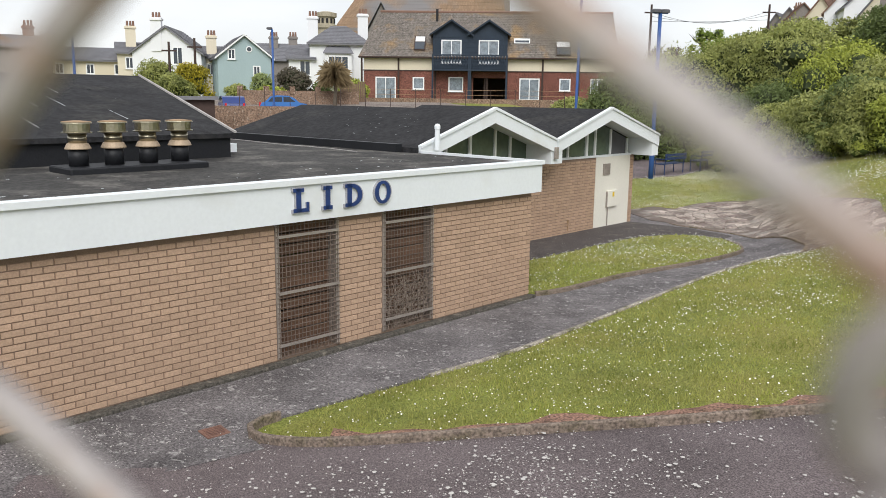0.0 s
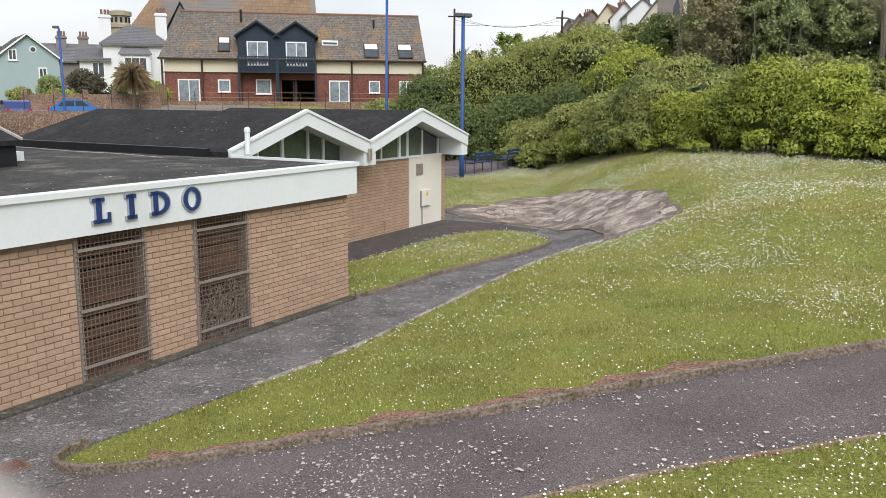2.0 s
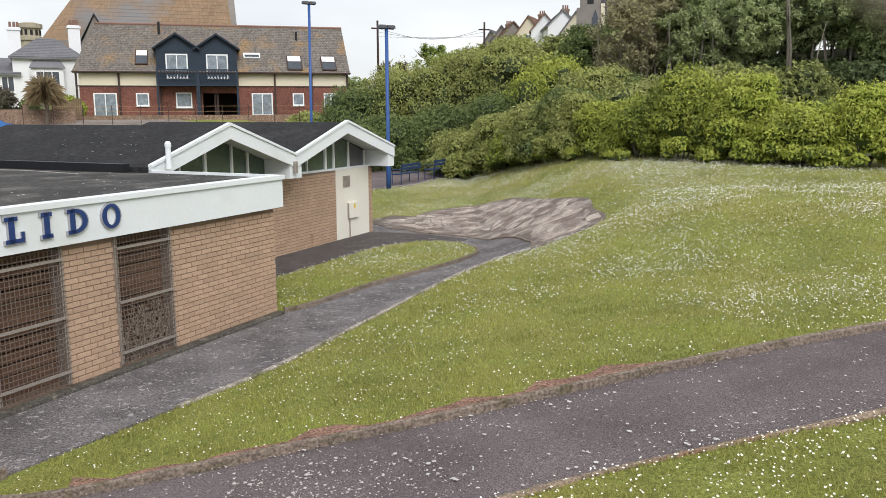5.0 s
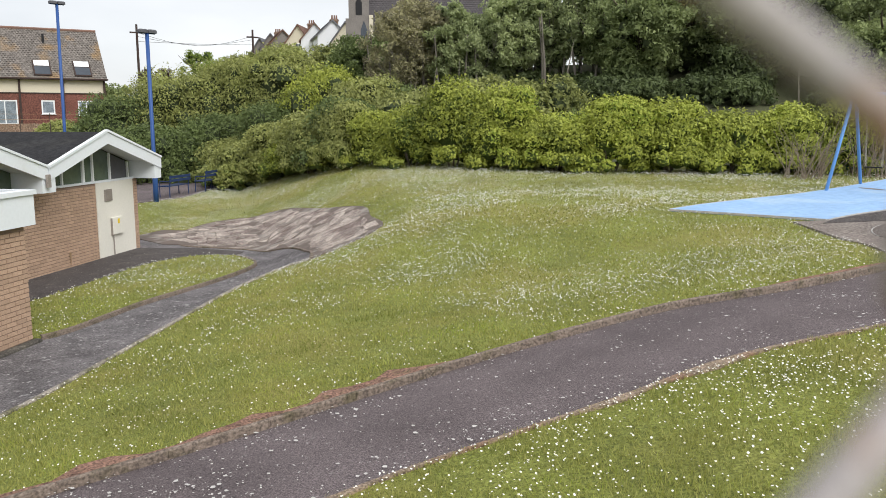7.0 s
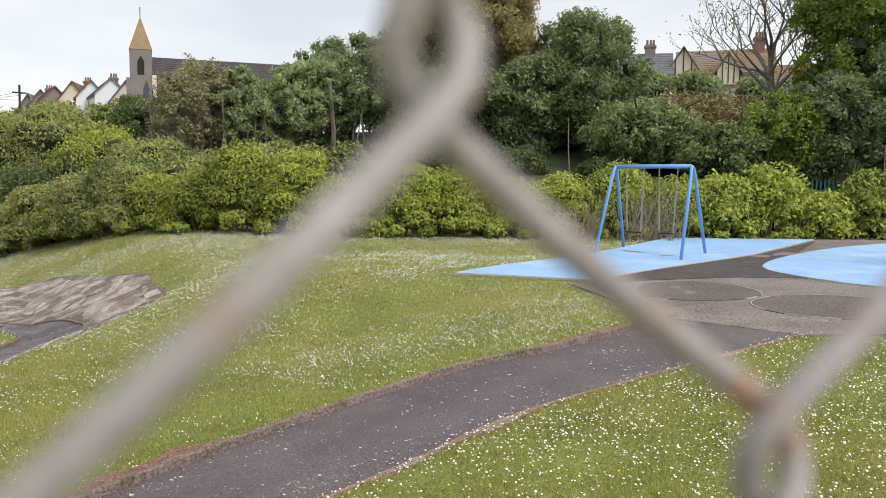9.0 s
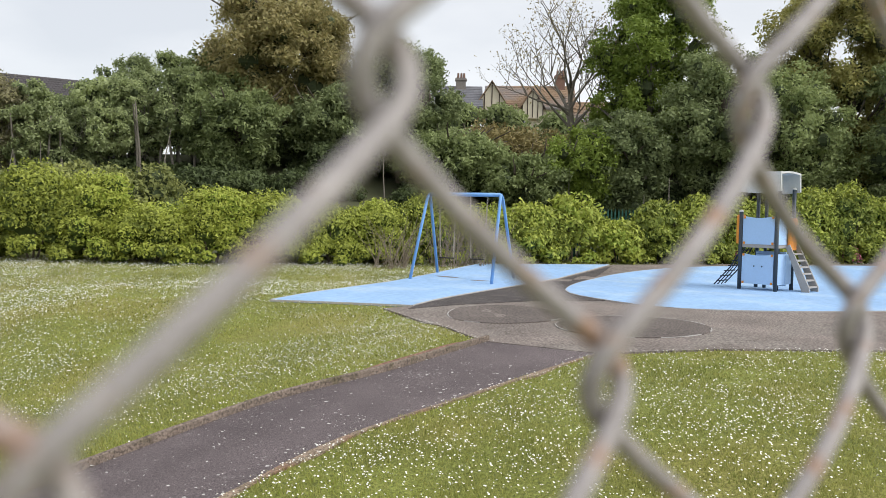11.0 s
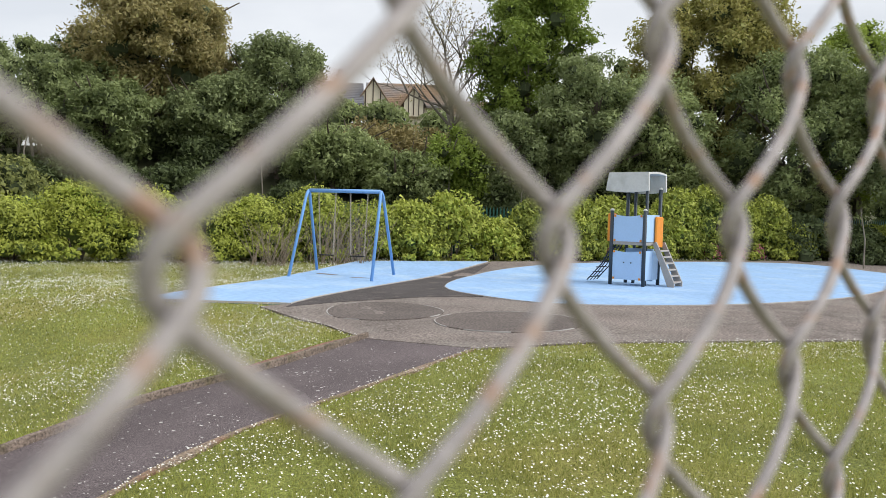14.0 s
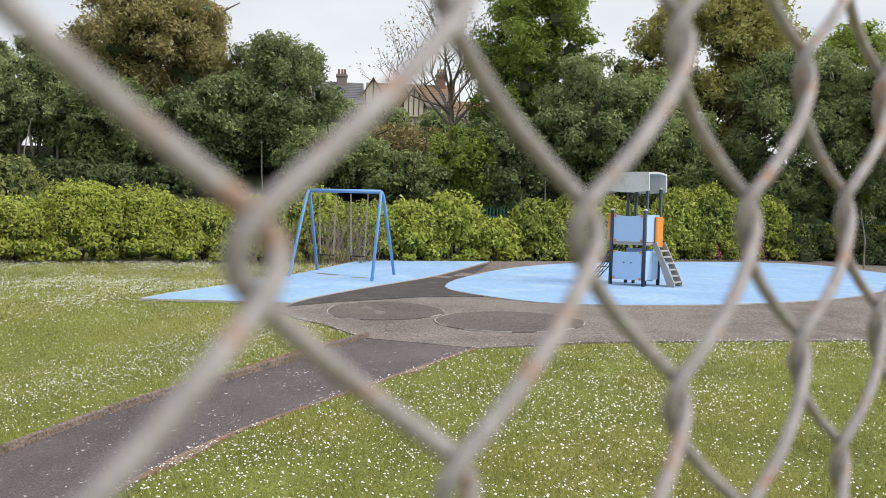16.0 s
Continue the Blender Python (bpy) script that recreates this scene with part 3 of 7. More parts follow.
for nm, cx_, cy_, r_ in (("round_patch", 14.3, 6.5, 1.12), ("round_patch", 14.0, 3.95, 1.32)):
    ring = [(cx_ + r_ * math.cos(a * math.pi / 20), cy_ + r_ * math.sin(a * math.pi / 20)) for a in range(40)]
    pt = overlay(nm, ring, 0.045, M_ASPHALT_PATCH, "round dark asphalt patch where a ride once stood", "pavement", cut=3)
    rb = Build()
    for a in range(0, 40, 2):
        if random.random() < 0.7:
            rb.tube([(x, y, lawn(x, y) + 0.040) for x, y in (ring + ring[:3])[a:a + 3]], random.uniform(0.008, 0.014), 4)
    part("edging", rb, M_LINE, pt, "pale worn edging")


overlay("playground_patch", [(13.8, 8.4), (14.9, 7.75), (16.6, 6.6), (17.5, 5.5), (18.4, 6.5), (19.0, 7.15), (23.5, 7.85), (27.0, 8.45), (20.5, 8.5), (14.2, 8.47)], 0.038, M_ASPHALT_DARK, "darker asphalt between the two blue surfaces", "pavement", cut=1.0)


def soft_pad(name, outline, label):
    ob = overlay(name, outline, 0.055, M_SOFT, label, "play surface", cut=2)
    b = Build()
    rim = outline + outline[:1]
    fine_ = [tuple(Vector(p).lerp(Vector(q), k / max(1, round(math.dist(p, q))))) for p, q in zip(rim, rim[1:]) for k in range(max(1, round(math.dist(p, q))))]
    b.tube([(x, y, lawn(x, y) + 0.032) for x, y in fine_ + fine_[:1]], 0.030, 4)
    part("edging", b, M_LINE, ob, "pale worn edging strip")


soft_pad("swing_pad", [(13.0, 11.25), (14.12, 8.5), (27.3, 8.62), (23.9, 11.95)], "light blue rubber safety surface under the swings")
soft_pad("play_pad", curve([(19.0, 7.06), (17.35, 5.3), (17.2, 3.2), (18.9, 0.5), (22.0, -1.9), (25.6, -3.4), (31.0, -4.9), (36.0, -4.6), (37.5, -2.2), (35.4, 0.9), (31.5, 4.4), (28.0, 6.7), (23.5, 7.7)], 0.5, True), "light blue rubber safety surface under the climbing tower")


def kerb(name, pts, width, height_, label, seg=0.9, sink=0.1, mat=M_KERB):
    """Edging stones laid end to end along a line; every stone is a piece of its own."""
    root = thing(name, label, "kerb", kind="structure")
    d, run = [0.0], 0.0
    for a, b in zip(pts, pts[1:]):
        run += math.dist(a, b)
        d.append(run)
    at = lambda s: (np.interp(s, d, [p[0] for p in pts]), np.interp(s, d, [p[1] for p in pts]))
    n = max(1, round(run / seg))
    for i in range(n):
        b = Build()
        ks = 4
        row = []
        wob = rng.uniform(-0.0025, 0.0025, 2)
        for k in range(ks + 1):
            s = run * (i + (0.0015 if k == 0 else k / ks - (0.0015 if k == ks else 0))) / n
            x, y = at(s)
            x2, y2 = at(min(run, s + 0.05))
            x1, y1 = at(max(0, s - 0.05))
            t = Vector((x2 - x1, y2 - y1)).normalized()
            nx, ny = -t.y, t.x
            z = lawn(x, y)
            top = z + height_ + wob[0] + (wob[1] - wob[0]) * k / ks
            row.append([(x + nx * width / 2, y + ny * width / 2, z - sink), (x + nx * width / 2, y + ny * width / 2, top - 0.012), (x + nx * width * 0.36, y + ny * width * 0.36, top),
                        (x - nx * width * 0.36, y - ny * width * 0.36, top), (x - nx * width / 2, y - ny * width / 2, top - 0.012), (x - nx * width / 2, y - ny * width / 2, z - sink)])
        vs = [p for r in row for p in r]
        fs = [(k * 6 + j, k * 6 + j + 1, (k + 1) * 6 + j + 1, (k + 1) * 6 + j) for k in range(ks) for j in range(5)] + [(0, 1, 2, 3, 4, 5), tuple(ks * 6 + j for j in (5, 4, 3, 2, 1, 0))]
        b.solid(vs, fs)
        part("kerbstone", b, mat, root)


tip = curve([(-1.75, 8.42), (-1.98, 8.14), (-1.93, 7.85), (-1.75, 7.62), (-1.3, 7.38), (-0.7, 7.26)], 0.08)
kerb("lawn_kerb", tip + up[5:], 0.060, 0.112, "mossy concrete edging kerb with red earth beside it")
kerb("lawn_edge", left_[10:], 0.07, 0.04, "low grass-grown concrete edging of the path", mat=M_PALEKERB)
ISLAND = curve([(1.66, 14.16), (3.6, 15.8), (5.28, 17.05), (6.4, 18.0), (7.0, 18.75), (7.1, 19.5), (6.9, 20.2), (6.3, 20.6), (5.5, 20.5), (4.5, 19.85), (2.4, 17.6), (0.6, 15.9), (0.4, 15.0)], 0.3, True)
overlay("lawn_island", ISLAND, 0.09, M_SOIL, "small kerbed lawn full of daisies beside the building", "lawn", thick=0.14)
kerb("island_kerb", [p for p in ISLAND if p[0] > 1.5 and (p[1] < 15.3 + p[0] * 0.75)][:-1], 0.06, 0.112, "weathered concrete kerb round the small lawn")
kerb("bank_kerb", bank_low[8:], 0.08, 0.06, "dark stone edging at the foot of the bank")

# bare red earth along the kerb
earth = [(x, y + 0.03) for x, y in up[3:]]
wide = [(x, y + 0.06 + (1 - smooth(4.6, 6.6, x)) * (0.09 + 0.05 * noise.noise((x * 7.0, 5.0, 0)) + 0.55 * abs(noise.noise((x * 1.3, 3.0, 0))) * (1 + 0.6 * math.exp(-((x - 2) / 2.5) ** 2)))) for x, y in up[3:]]
overlay("earth_strip", earth + list(reversed(wide)), 0.070, M_DIRT, "bare red earth strip beside the kerb", "soil", cut=0.6, thick=0.07)
worn = [(x, y) for x, y in low_ if x > 1.5]
wide2 = [(x, y - 0.045 - 0.16 * max(0, noise.noise((x * 1.1, 9.0, 0)) - 0.1) - 0.12 * math.exp(-((x - 6.1) / 0.45) ** 2)) for x, y in worn]
overlay("earth_edge", worn + list(reversed(wide2)), 0.026, M_DRYEDGE, "dry pale earth edge of the path", "soil", cut=0.6, thick=0.04)
CORNER = curve([(8.6, 6.12), (9.6, 5.80), (10.6, 5.66), (11.6, 5.62), (11.2, 5.92), (10.2, 6.06), (9.2, 6.2)], 0.2, True)
overlay("earth_corner", CORNER, 0.034, M_DIRT, "bare red earth where people cut the corner", "soil", thick=0.04)

# drain cover set in the asphalt
drain = thing("drain_cover", "rusty iron drain grating set in the asphalt", "drain", pose(-2.35, 8.0, 0.031, 0, 0, 40) @ Matrix.Scale(0.66, 4))
db = Build().box(-0.19, 0.19, -0.19, -0.15, 0, 0.02).box(-0.19, 0.19, 0.15, 0.19, 0, 0.02).box(-0.19, -0.15, -0.15, 0.15, 0, 0.02).box(0.15, 0.19, -0.15, 0.15, 0, 0.02)
part("frame", db, M_DRAIN, drain)
# no real hollow: a flat black plate paints the shade between the bars
part("well", Build().box(-0.15, 0.15, -0.15, 0.15, 0, 0.004), M_UPSTAND, drain, "black plate that stands in for the shaded hollow below the bars")
for i in range(5):
    part("bar", Build().box(-0.15, 0.15, -0.125 + i * 0.058, -0.10 + i * 0.058, 0.004, 0.016), M_DRAIN, drain)

# stone bank
BANK_TOP = [(7.0, 24.9), (8.2, 25.9), (9.6, 26.0), (10.3, 24.4), (10.35, 22.2), (10.5, 20.6), (10.45, 19.5), (9.9, 18.2), (9.5, 16.9), (8.6, 16.6)]
bank_out = bank_low + list(reversed(curve(BANK_TOP)))
bank = overlay("stone_bank", bank_out, 0.04, M_STONEBED, "sloping bank of pale broken stone slabs", "stone bank", cut=0.5, thick=0.2)


def inside(x, y, poly):
    c = False
    for (x0, y0), (x1, y1) in zip(poly, poly[1:] + poly[:1]):
        if (y0 > y) != (y1 > y) and x < x0 + (y - y0) * (x1 - x0) / (y1 - y0):
            c = not c
    return c


corner = {}


def stone_corner(i, j):
    if (i, j) not in corner:
        corner[i, j] = (5.6 + i * 0.30 + random.uniform(-0.10, 0.10) + 0.09 * math.sin(j * 1.7), 16.4 + j * 0.25 + random.uniform(-0.08, 0.08) + 0.12 * math.sin(i * 2.3))
    return corner[i, j]


laid, more = 0, Build()
for i in range(18):
    for j in range(40):
        quad = [stone_corner(i, j), stone_corner(i + 1, j), stone_corner(i + 1, j + 1), stone_corner(i, j + 1)]
        x, y = sum(p[0] for p in quad) / 4, sum(p[1] for p in quad) / 4
        if not all(inside(px, py, bank_out) for px, py in quad) or random.random() < 0.10:
            continue
        if random.random() < 0.3:
            quad = quad[:1] + [((quad[0][0] + quad[1][0]) / 2, (quad[0][1] + quad[1][1]) / 2 - 0.03)] + quad[1:]
        k = len(quad)
        up_ = random.uniform(0.048, 0.066)
        tx, ty = random.uniform(-0.03, 0.03), random.uniform(-0.03, 0.03)
        s0, s1 = 0.95, 0.90
        vs = [(x + (px - x) * s0, y + (py - y) * s0, lawn(px, py) - 0.03) for px, py in quad] + [(x + (px - x) * s0, y + (py - y) * s0, lawn(px, py) + up_ - 0.012 + tx * (px - x) + ty * (py - y)) for px, py in quad] + [(x + (px - x) * s1, y + (py - y) * s1, lawn(px, py) + up_ + tx * (px - x) + ty * (py - y)) for px, py in quad]
        fs = [tuple(range(2 * k, 3 * k))] + [(b + q, b + (q + 1) % k, b + k + (q + 1) % k, b + k + q) for b in (0, k) for q in range(k)]
        laid += 1
        if laid <= 300:
            part("stone", Build().solid(vs, fs), M_STONE, bank)
        else:
            more.solid(vs, fs)
part("stones", more, M_STONE, bank, kind="stuff")

# ---- the pool buildings; x runs along the front, y back from it ----
SITE = pose(1.55, 14.11, 0.0, 0, 0, 46.74)


def roof_sheet(b, pts, thick=0.08):
    """A slab under a four-cornered roof plane."""
    vs = [Vector(p) for p in pts] + [Vector(p) - Vector((0, 0, thick)) for p in pts]
    b.solid(vs, [(0, 1, 2, 3), (7, 6, 5, 4), (0, 4, 5, 1), (1, 5, 6, 2), (2, 6, 7, 3), (3, 7, 4, 0)])
    return b


lido = thing("lido_building", "single-storey tan brick pool building with a deep white fascia", "building", SITE)
BAYS = [(-5.36, -4.33), (-3.51, -2.47)]
wallb = Build()
T = 0.3
for x0, x1 in ((-14.0, -5.36), (-4.33, -3.51), (-2.47, 0.0)):
    wallb.box(x0, x1 - (0.012 if x1 == 0 else 0), 0.012, T, -0.2, 2.3)
for x0, x1 in BAYS:
    wallb.box(x0, x1, 0.012, T, 1.88, 2.3)
    wallb.box(x0, x1, 0.012, T, -0.2, 0.10)
wallb.box(-0.3, -0.012, T, 3.5, -0.2, 2.3)
wallb.box(-14.0, -13.7, T, 11.5, -0.2, 2.3).box(-13.7, 0.0, 11.2, 11.5, -0.2, 2.3)
wall = part("brick_wall", wallb, M_MORTAR, lido, "tan stretcher-bond brick wall with recessed joints")
fas = Build().box(-14.1, 0.10, -0.12, 0.0, 1.90, 2.385).box(0.0, 0.10, 0.0, 3.5, 1.90, 2.385)
part("fascia", fas, M_WHITE, lido, "deep white painted fascia board")
part("fascia_cap", Build().box(-14.1, 0.135, -0.155, 0.06, 2.375, 2.445).box(0.06, 0.135, 0.06, 3.5, 2.375, 2.445), M_WHITE, lido, "white metal roof-edge trim")
part("flat_roof", Build().box(-14.0, 0.06, 0.06, 11.3, 2.25, 2.40), M_FLATROOF, lido, "flat dark felt roof with pale dried puddle marks")
part("plinth", Build().box(-14.0, 0.05, -0.13, 0.012, -0.1, 0.075, c=0.015), M_PLINTH, lido, "low mossy concrete kerb along the wall foot")

# bricks: 225 x 75 mm, laid in stretcher bond
BL, BH = 0.2275, 0.0757


def brick_mesh(length, name="brick"):
    b = Build()
    j = 0.010
    b.solid([(0, 0.02, 0), (length - j, 0.02, 0), (length - j, 0.02, BH - j), (0, 0.02, BH - j), (0.004, 0, 0.004), (length - j - 0.004, 0, 0.004), (length - j - 0.004, 0, BH - j - 0.004), (0.004, 0, BH - j - 0.004)],
            [(4, 5, 6, 7), (0, 1, 5, 4), (1, 2, 6, 5), (2, 3, 7, 6), (3, 0, 4, 7)])
    return b


def courses(x0, x1, z0, z1, openings=()):
    """Places and lengths of the bricks of a wall face."""
    out = []
    for c in range(int((z1 - z0) / BH)):
        z = z0 + c * BH
        x = x0 - (BL / 2 if c % 2 else 0)
        while x < x1 - 0.02:
            a, b = max(x, x0), min(x + BL, x1)
            spans = [(a, b)]
            for o0, o1, p0, p1 in openings:
                if p0 - 0.03 < z < p1 - 0.03:
                    spans = [q for s in spans for q in ((s[0], min(s[1], o0)), (max(s[0], o1), s[1])) if q[1] - q[0] > 0.03]
            out += [(s[0], z, s[1] - s[0]) for s in spans]
            x += BL
    return out


HOLES = [(a, b, 0.10, 1.88) for a, b in BAYS]

# grilled doorways
for x0, x1 in BAYS:
    g = thing("grilled_doorway", "boarded brown doorway behind a rusty steel mesh grille", "doorway", SITE @ pose(x0, 0, 0.1), group="doorways under the sign")
    wd, ht = x1 - x0, 1.77
    n = 12
    for i in range(n):
        part("board", Build().box(0.0, wd, 0.16, 0.185, i * ht / n + 0.012, (i + 1) * ht / n - 0.012), M_BOARD, g)
    part("jamb", Build().box(0.0, 0.05, -0.012, 0.16, 0, ht), M_STEEL, g, "pale steel angle jamb")
    part("jamb", Build().box(wd - 0.05, wd, -0.012, 0.16, 0, ht), M_STEEL, g, "pale steel angle jamb")
    for z in (0.16, 0.86, 1.60):
        part("crossbar", Build().box(0.02, wd - 0.02, -0.045, -0.02, z, z + 0.035), M_STEEL, g, "flat steel crossbar")
    for i in range(17):
        x = 0.03 + (wd - 0.06) * i / 16
        part("bar", Build().box(x - 0.004, x + 0.004, -0.018, -0.010, 0.0, ht), M_GRILLE, g)
    for i in range(27):
        z = 0.02 + (ht - 0.04) * i / 26
        part("bar", Build().box(0.0, wd, -0.026, -0.018, z - 0.004, z + 0.004), M_GRILLE, g)
# dry creeper stems caught behind the second grille
stems = thing("dry_creeper", "tangle of dry grey creeper stems behind the grille", "creeper", SITE @ pose(-3.45, 0.06, 0.1))
for i in range(75):
    x, z, a = random.uniform(0.05, 0.85), 0.0, random.uniform(-0.5, 0.5)
    pts = []
    for k in range(9):
        pts.append((min(0.92, max(0.03, x)), random.uniform(-0.03, 0.05), z))
        a += random.uniform(-0.5, 0.5)
        x += 0.13 * math.sin(a)
        z += 0.10 * max(0.2, math.cos(a)) * random.uniform(0.6, 1.4)
    part("stem", Build().tube(pts, random.uniform(0.003, 0.0055), 4), M_TWIG, stems)


# the sign: four blue letters
def slab_letter(b, ch, h, stem, y0, y1):
    """A letter with slab serifs, as flat outlines pushed to their depth."""
    rect = lambda x0, x1, z0, z1: b.prism([(x0, z0), (x1, z0), (x1, z1), (x0, z1)], y0, y1)

    def ring(cx, cz, rx, rz, tx, tz, a0, a1, n=28):
        vs, fs = [], []
        for i in range(n + 1):
            t = a0 + (a1 - a0) * i / n
            for k in (1, 0):
                for y in (y0, y1):
                    vs.append((cx + (rx - tx * (1 - k)) * math.cos(t), y, cz + (rz - tz * (1 - k)) * math.sin(t)))
        for i in range(n):
            o = 4 * i
            fs += [(o, o + 4, o + 6, o + 2), (o + 1, o + 3, o + 7, o + 5), (o, o + 1, o + 5, o + 4), (o + 2, o + 6, o + 7, o + 3)]
        b.solid(vs, fs)
    s = 0.05
    if ch == "L":
        rect(0.05, 0.05 + stem, 0, h), rect(0, 0.05 + stem + 0.05, h - s, h + 0.002), rect(0, 0.27, -0.002, s), rect(0.225, 0.27, s, 0.13)
    if ch == "I":
        rect(0.04, 0.04 + stem, 0, h), rect(0, stem + 0.08, h - s, h + 0.002), rect(0, stem + 0.08, -0.002, s)
    if ch == "D":
        rect(0.04, 0.04 + stem, 0, h), rect(0, 0.12, h - s, h + 0.002), rect(0, 0.12, -0.002, s)
        ring(0.12, h / 2, 0.21, h / 2, stem, s, -math.pi / 2, math.pi / 2)
    if ch == "O":
        ring(0.165, h / 2, 0.165, h / 2 + 0.008, stem * 0.95, s * 0.9, 0, 2 * math.pi, 40)


for ch, x in (("L", -5.19), ("I", -4.71), ("D", -4.34), ("O", -3.81)):
    ob = thing("sign_letter", f"blue slab-serif letter {ch} with worn pale edges on the fascia", "sign letter", SITE @ pose(x, -0.12, 2.02), group="letters of the sign")
    b = Build()
    slab_letter(b, ch, 0.325, 0.085, -0.034, -0.0)
    part("rim", b, M_EDGE, ob, "worn pale letter rim")
    b = Build()
    slab_letter(b, ch, 0.325, 0.085, -0.040, -0.034)
    o = part("face", b, M_BLUE, ob)
    o.scale = (0.90, 1, 0.93)
    o.location = (0.012, 0, 0.012)

# roof vents
tray = thing("vent_kerb", "low black felted kerb carrying four roof vents", "roof kerb", SITE @ pose(-7.15, 2.55, 2.40), b=Build().box(0.34, 2.42, 0, 0.75, 0, 0.09, c=0.02), mat=M_UPSTAND)
vent = None
for x in (0.62, 1.13, 1.65, 2.16):
    m = SITE @ pose(-7.15 + x, 2.95, 2.49) @ Matrix.Scale(0.86, 4)
    if vent is None:
        vent = thing("roof_vent", "stainless cowl on a black pipe with a tan collar", "roof vent", m, group="row of roof vents")
        part("pipe", Build().lathe([(0.155, 0.0), (0.155, 0.30)], 0, 0), M_UPSTAND, vent, "black lower pipe", True)
        part("collar", Build().lathe([(0.20, 0.27), (0.205, 0.285), (0.165, 0.36), (0.15, 0.37)], 0, 0), M_COLLAR, vent, "flared tan storm collar")
        part("neck", Build().lathe([(0.145, 0.36), (0.145, 0.44), (0.15, 0.445), (0.145, 0.45), (0.145, 0.54)], 0, 0), M_CHROME, vent, "", True)
        part("drum", Build().lathe([(0.18, 0.53), (0.235, 0.53), (0.238, 0.545), (0.205, 0.55), (0.205, 0.68), (0.238, 0.685), (0.235, 0.70), (0.1, 0.705)], 0, 0), M_CHROME, vent)
        part("cap", Build().lathe([(0.225, 0.703), (0.225, 0.712), (0.05, 0.73)], 0, 0), M_RUST, vent, "rust-stained top plate")
    else:
        copy_thing(vent, SITE @ pose(-7.15 + x, 2.95, 2.49))

# pitched roof behind the flat roof
hall = thing("hall_roof", "black felted pitched roof on a black upstand", "roof", SITE)
part("upstand", Build().box(-14.0, -3.35, 4.15, 4.35, 2.40, 2.80), M_UPSTAND, hall, "shiny black bitumen upstand")
b = Build()
roof_sheet(b, [(-14.0, 4.08, 2.82), (-3.28, 4.08, 2.82), (-2.3, 9.5, 3.87), (-14.0, 9.5, 3.87)])
roof_sheet(b, [(-14.0, 9.5, 3.87), (-2.3, 9.5, 3.87), (-2.3, 14.5, 2.82), (-14.0, 14.5, 2.82)])
part("slope", b, M_FELT, hall, "black felt slope streaked with droppings")
part("end_wall", Build().prism([(4.35, 2.40), (14.3, 2.40), (14.3, 2.75), (9.5, 3.78), (4.35, 2.74)], -3.5, -3.3, "x"), M_UPSTAND, hall)
for k in range(6):
    xs = -12.6 + k * 1.75
    part("felt_seam", Build().solid([(xs, 4.1, 2.824), (xs + 0.10, 4.1, 2.832), (xs + 0.10, 9.45, 3.868), (xs, 9.45, 3.860), (xs + 0.10, 4.1, 2.822), (xs + 0.10, 9.45, 3.858)], [(0, 1, 2, 3), (1, 4, 5, 2)]), M_FELT, hall)
part("verge", Build().tube([(-3.28, 4.08, 2.84), (-2.3, 9.5, 3.89)], 0.025, 4), M_LINE, hall, "pale verge strip")
part("box_end", Build().box(-3.2, -2.55, 5.2, 5.6, 2.40, 2.56), M_WHITE, hall, "white boxed gutter end")

# droppings and grit on the felt, a loose cable on the flat roof
specks = Build()
for cx, cy, sp, n in ((-9.0, 6.5, 1.2, 16), (-5.2, 7.2, 0.8, 14), (-11.5, 5.4, 1.0, 8)):
    for i in range(n):
        x, y, r = random.gauss(cx, sp), min(9.2, max(4.2, random.gauss(cy, sp * 0.6))), random.uniform(0.012, 0.045)
        specks.solid([(x + r * math.cos(k * 1.2566) * random.uniform(0.5, 1.2), y + r * math.sin(k * 1.2566) * random.uniform(0.5, 1.2), 2.824 + (y - 4.08) * 0.1937) for k in range(5)], [(0, 1, 2, 3, 4)])
for i in range(70):
    x, y, r = random.uniform(-12, 0), random.uniform(0.3, 4.0), random.uniform(0.01, 0.03)
    specks.solid([(x + r * math.cos(k * 1.2566) * random.uniform(0.5, 1.2), y + r * math.sin(k * 1.2566) * random.uniform(0.5, 1.2), 2.404) for k in range(5)], [(0, 1, 2, 3, 4)])
for cx, cy, n in ((1.4, 5.2, 16), (1.9, 7.0, 10), (0.9, 4.2, 8)):
    for i in range(n):
        x, y, r = min(2.2, max(0.2, random.gauss(cx, 0.4))), random.gauss(cy, 0.5), random.uniform(0.012, 0.04)
        specks.solid([(x + r * math.cos(k * 1.2566) * random.uniform(0.5, 1.2), y + r * math.sin(k * 1.2566) * random.uniform(0.5, 1.2), 2.506 + (x - 0.02) * 0.316) for k in range(5)], [(0, 1, 2, 3, 4)])
for i in range(26):
    x, y, ln_ = random.uniform(-12.5, -4.2), random.uniform(4.4, 8.2), random.uniform(0.15, 0.9)
    specks.solid([(x, y, 2.826 + (y - 4.08) * 0.1937), (x + 0.012, y, 2.826 + (y - 4.08) * 0.1937), (x + 0.02, y + ln_, 2.826 + (y + ln_ - 4.08) * 0.1937), (x + 0.013, y + ln_, 2.826 + (y + ln_ - 4.08) * 0.1937)], [(0, 1, 2, 3)])
thing("bird_droppings", "white droppings and grit spattered on the felt roofs", "droppings", SITE, kind="stuff", b=specks, mat=M_WHITE)
thing("roof_cable", "thin pale cable lying loose on the flat roof", "cable", SITE, b=Build().tube([(-0.30 - 0.03 * i + 0.06 * math.sin(i * 0.9), 9.2 - i * 0.45, 2.409) for i in range(13)], 0.008, 5), mat=M_LINE)

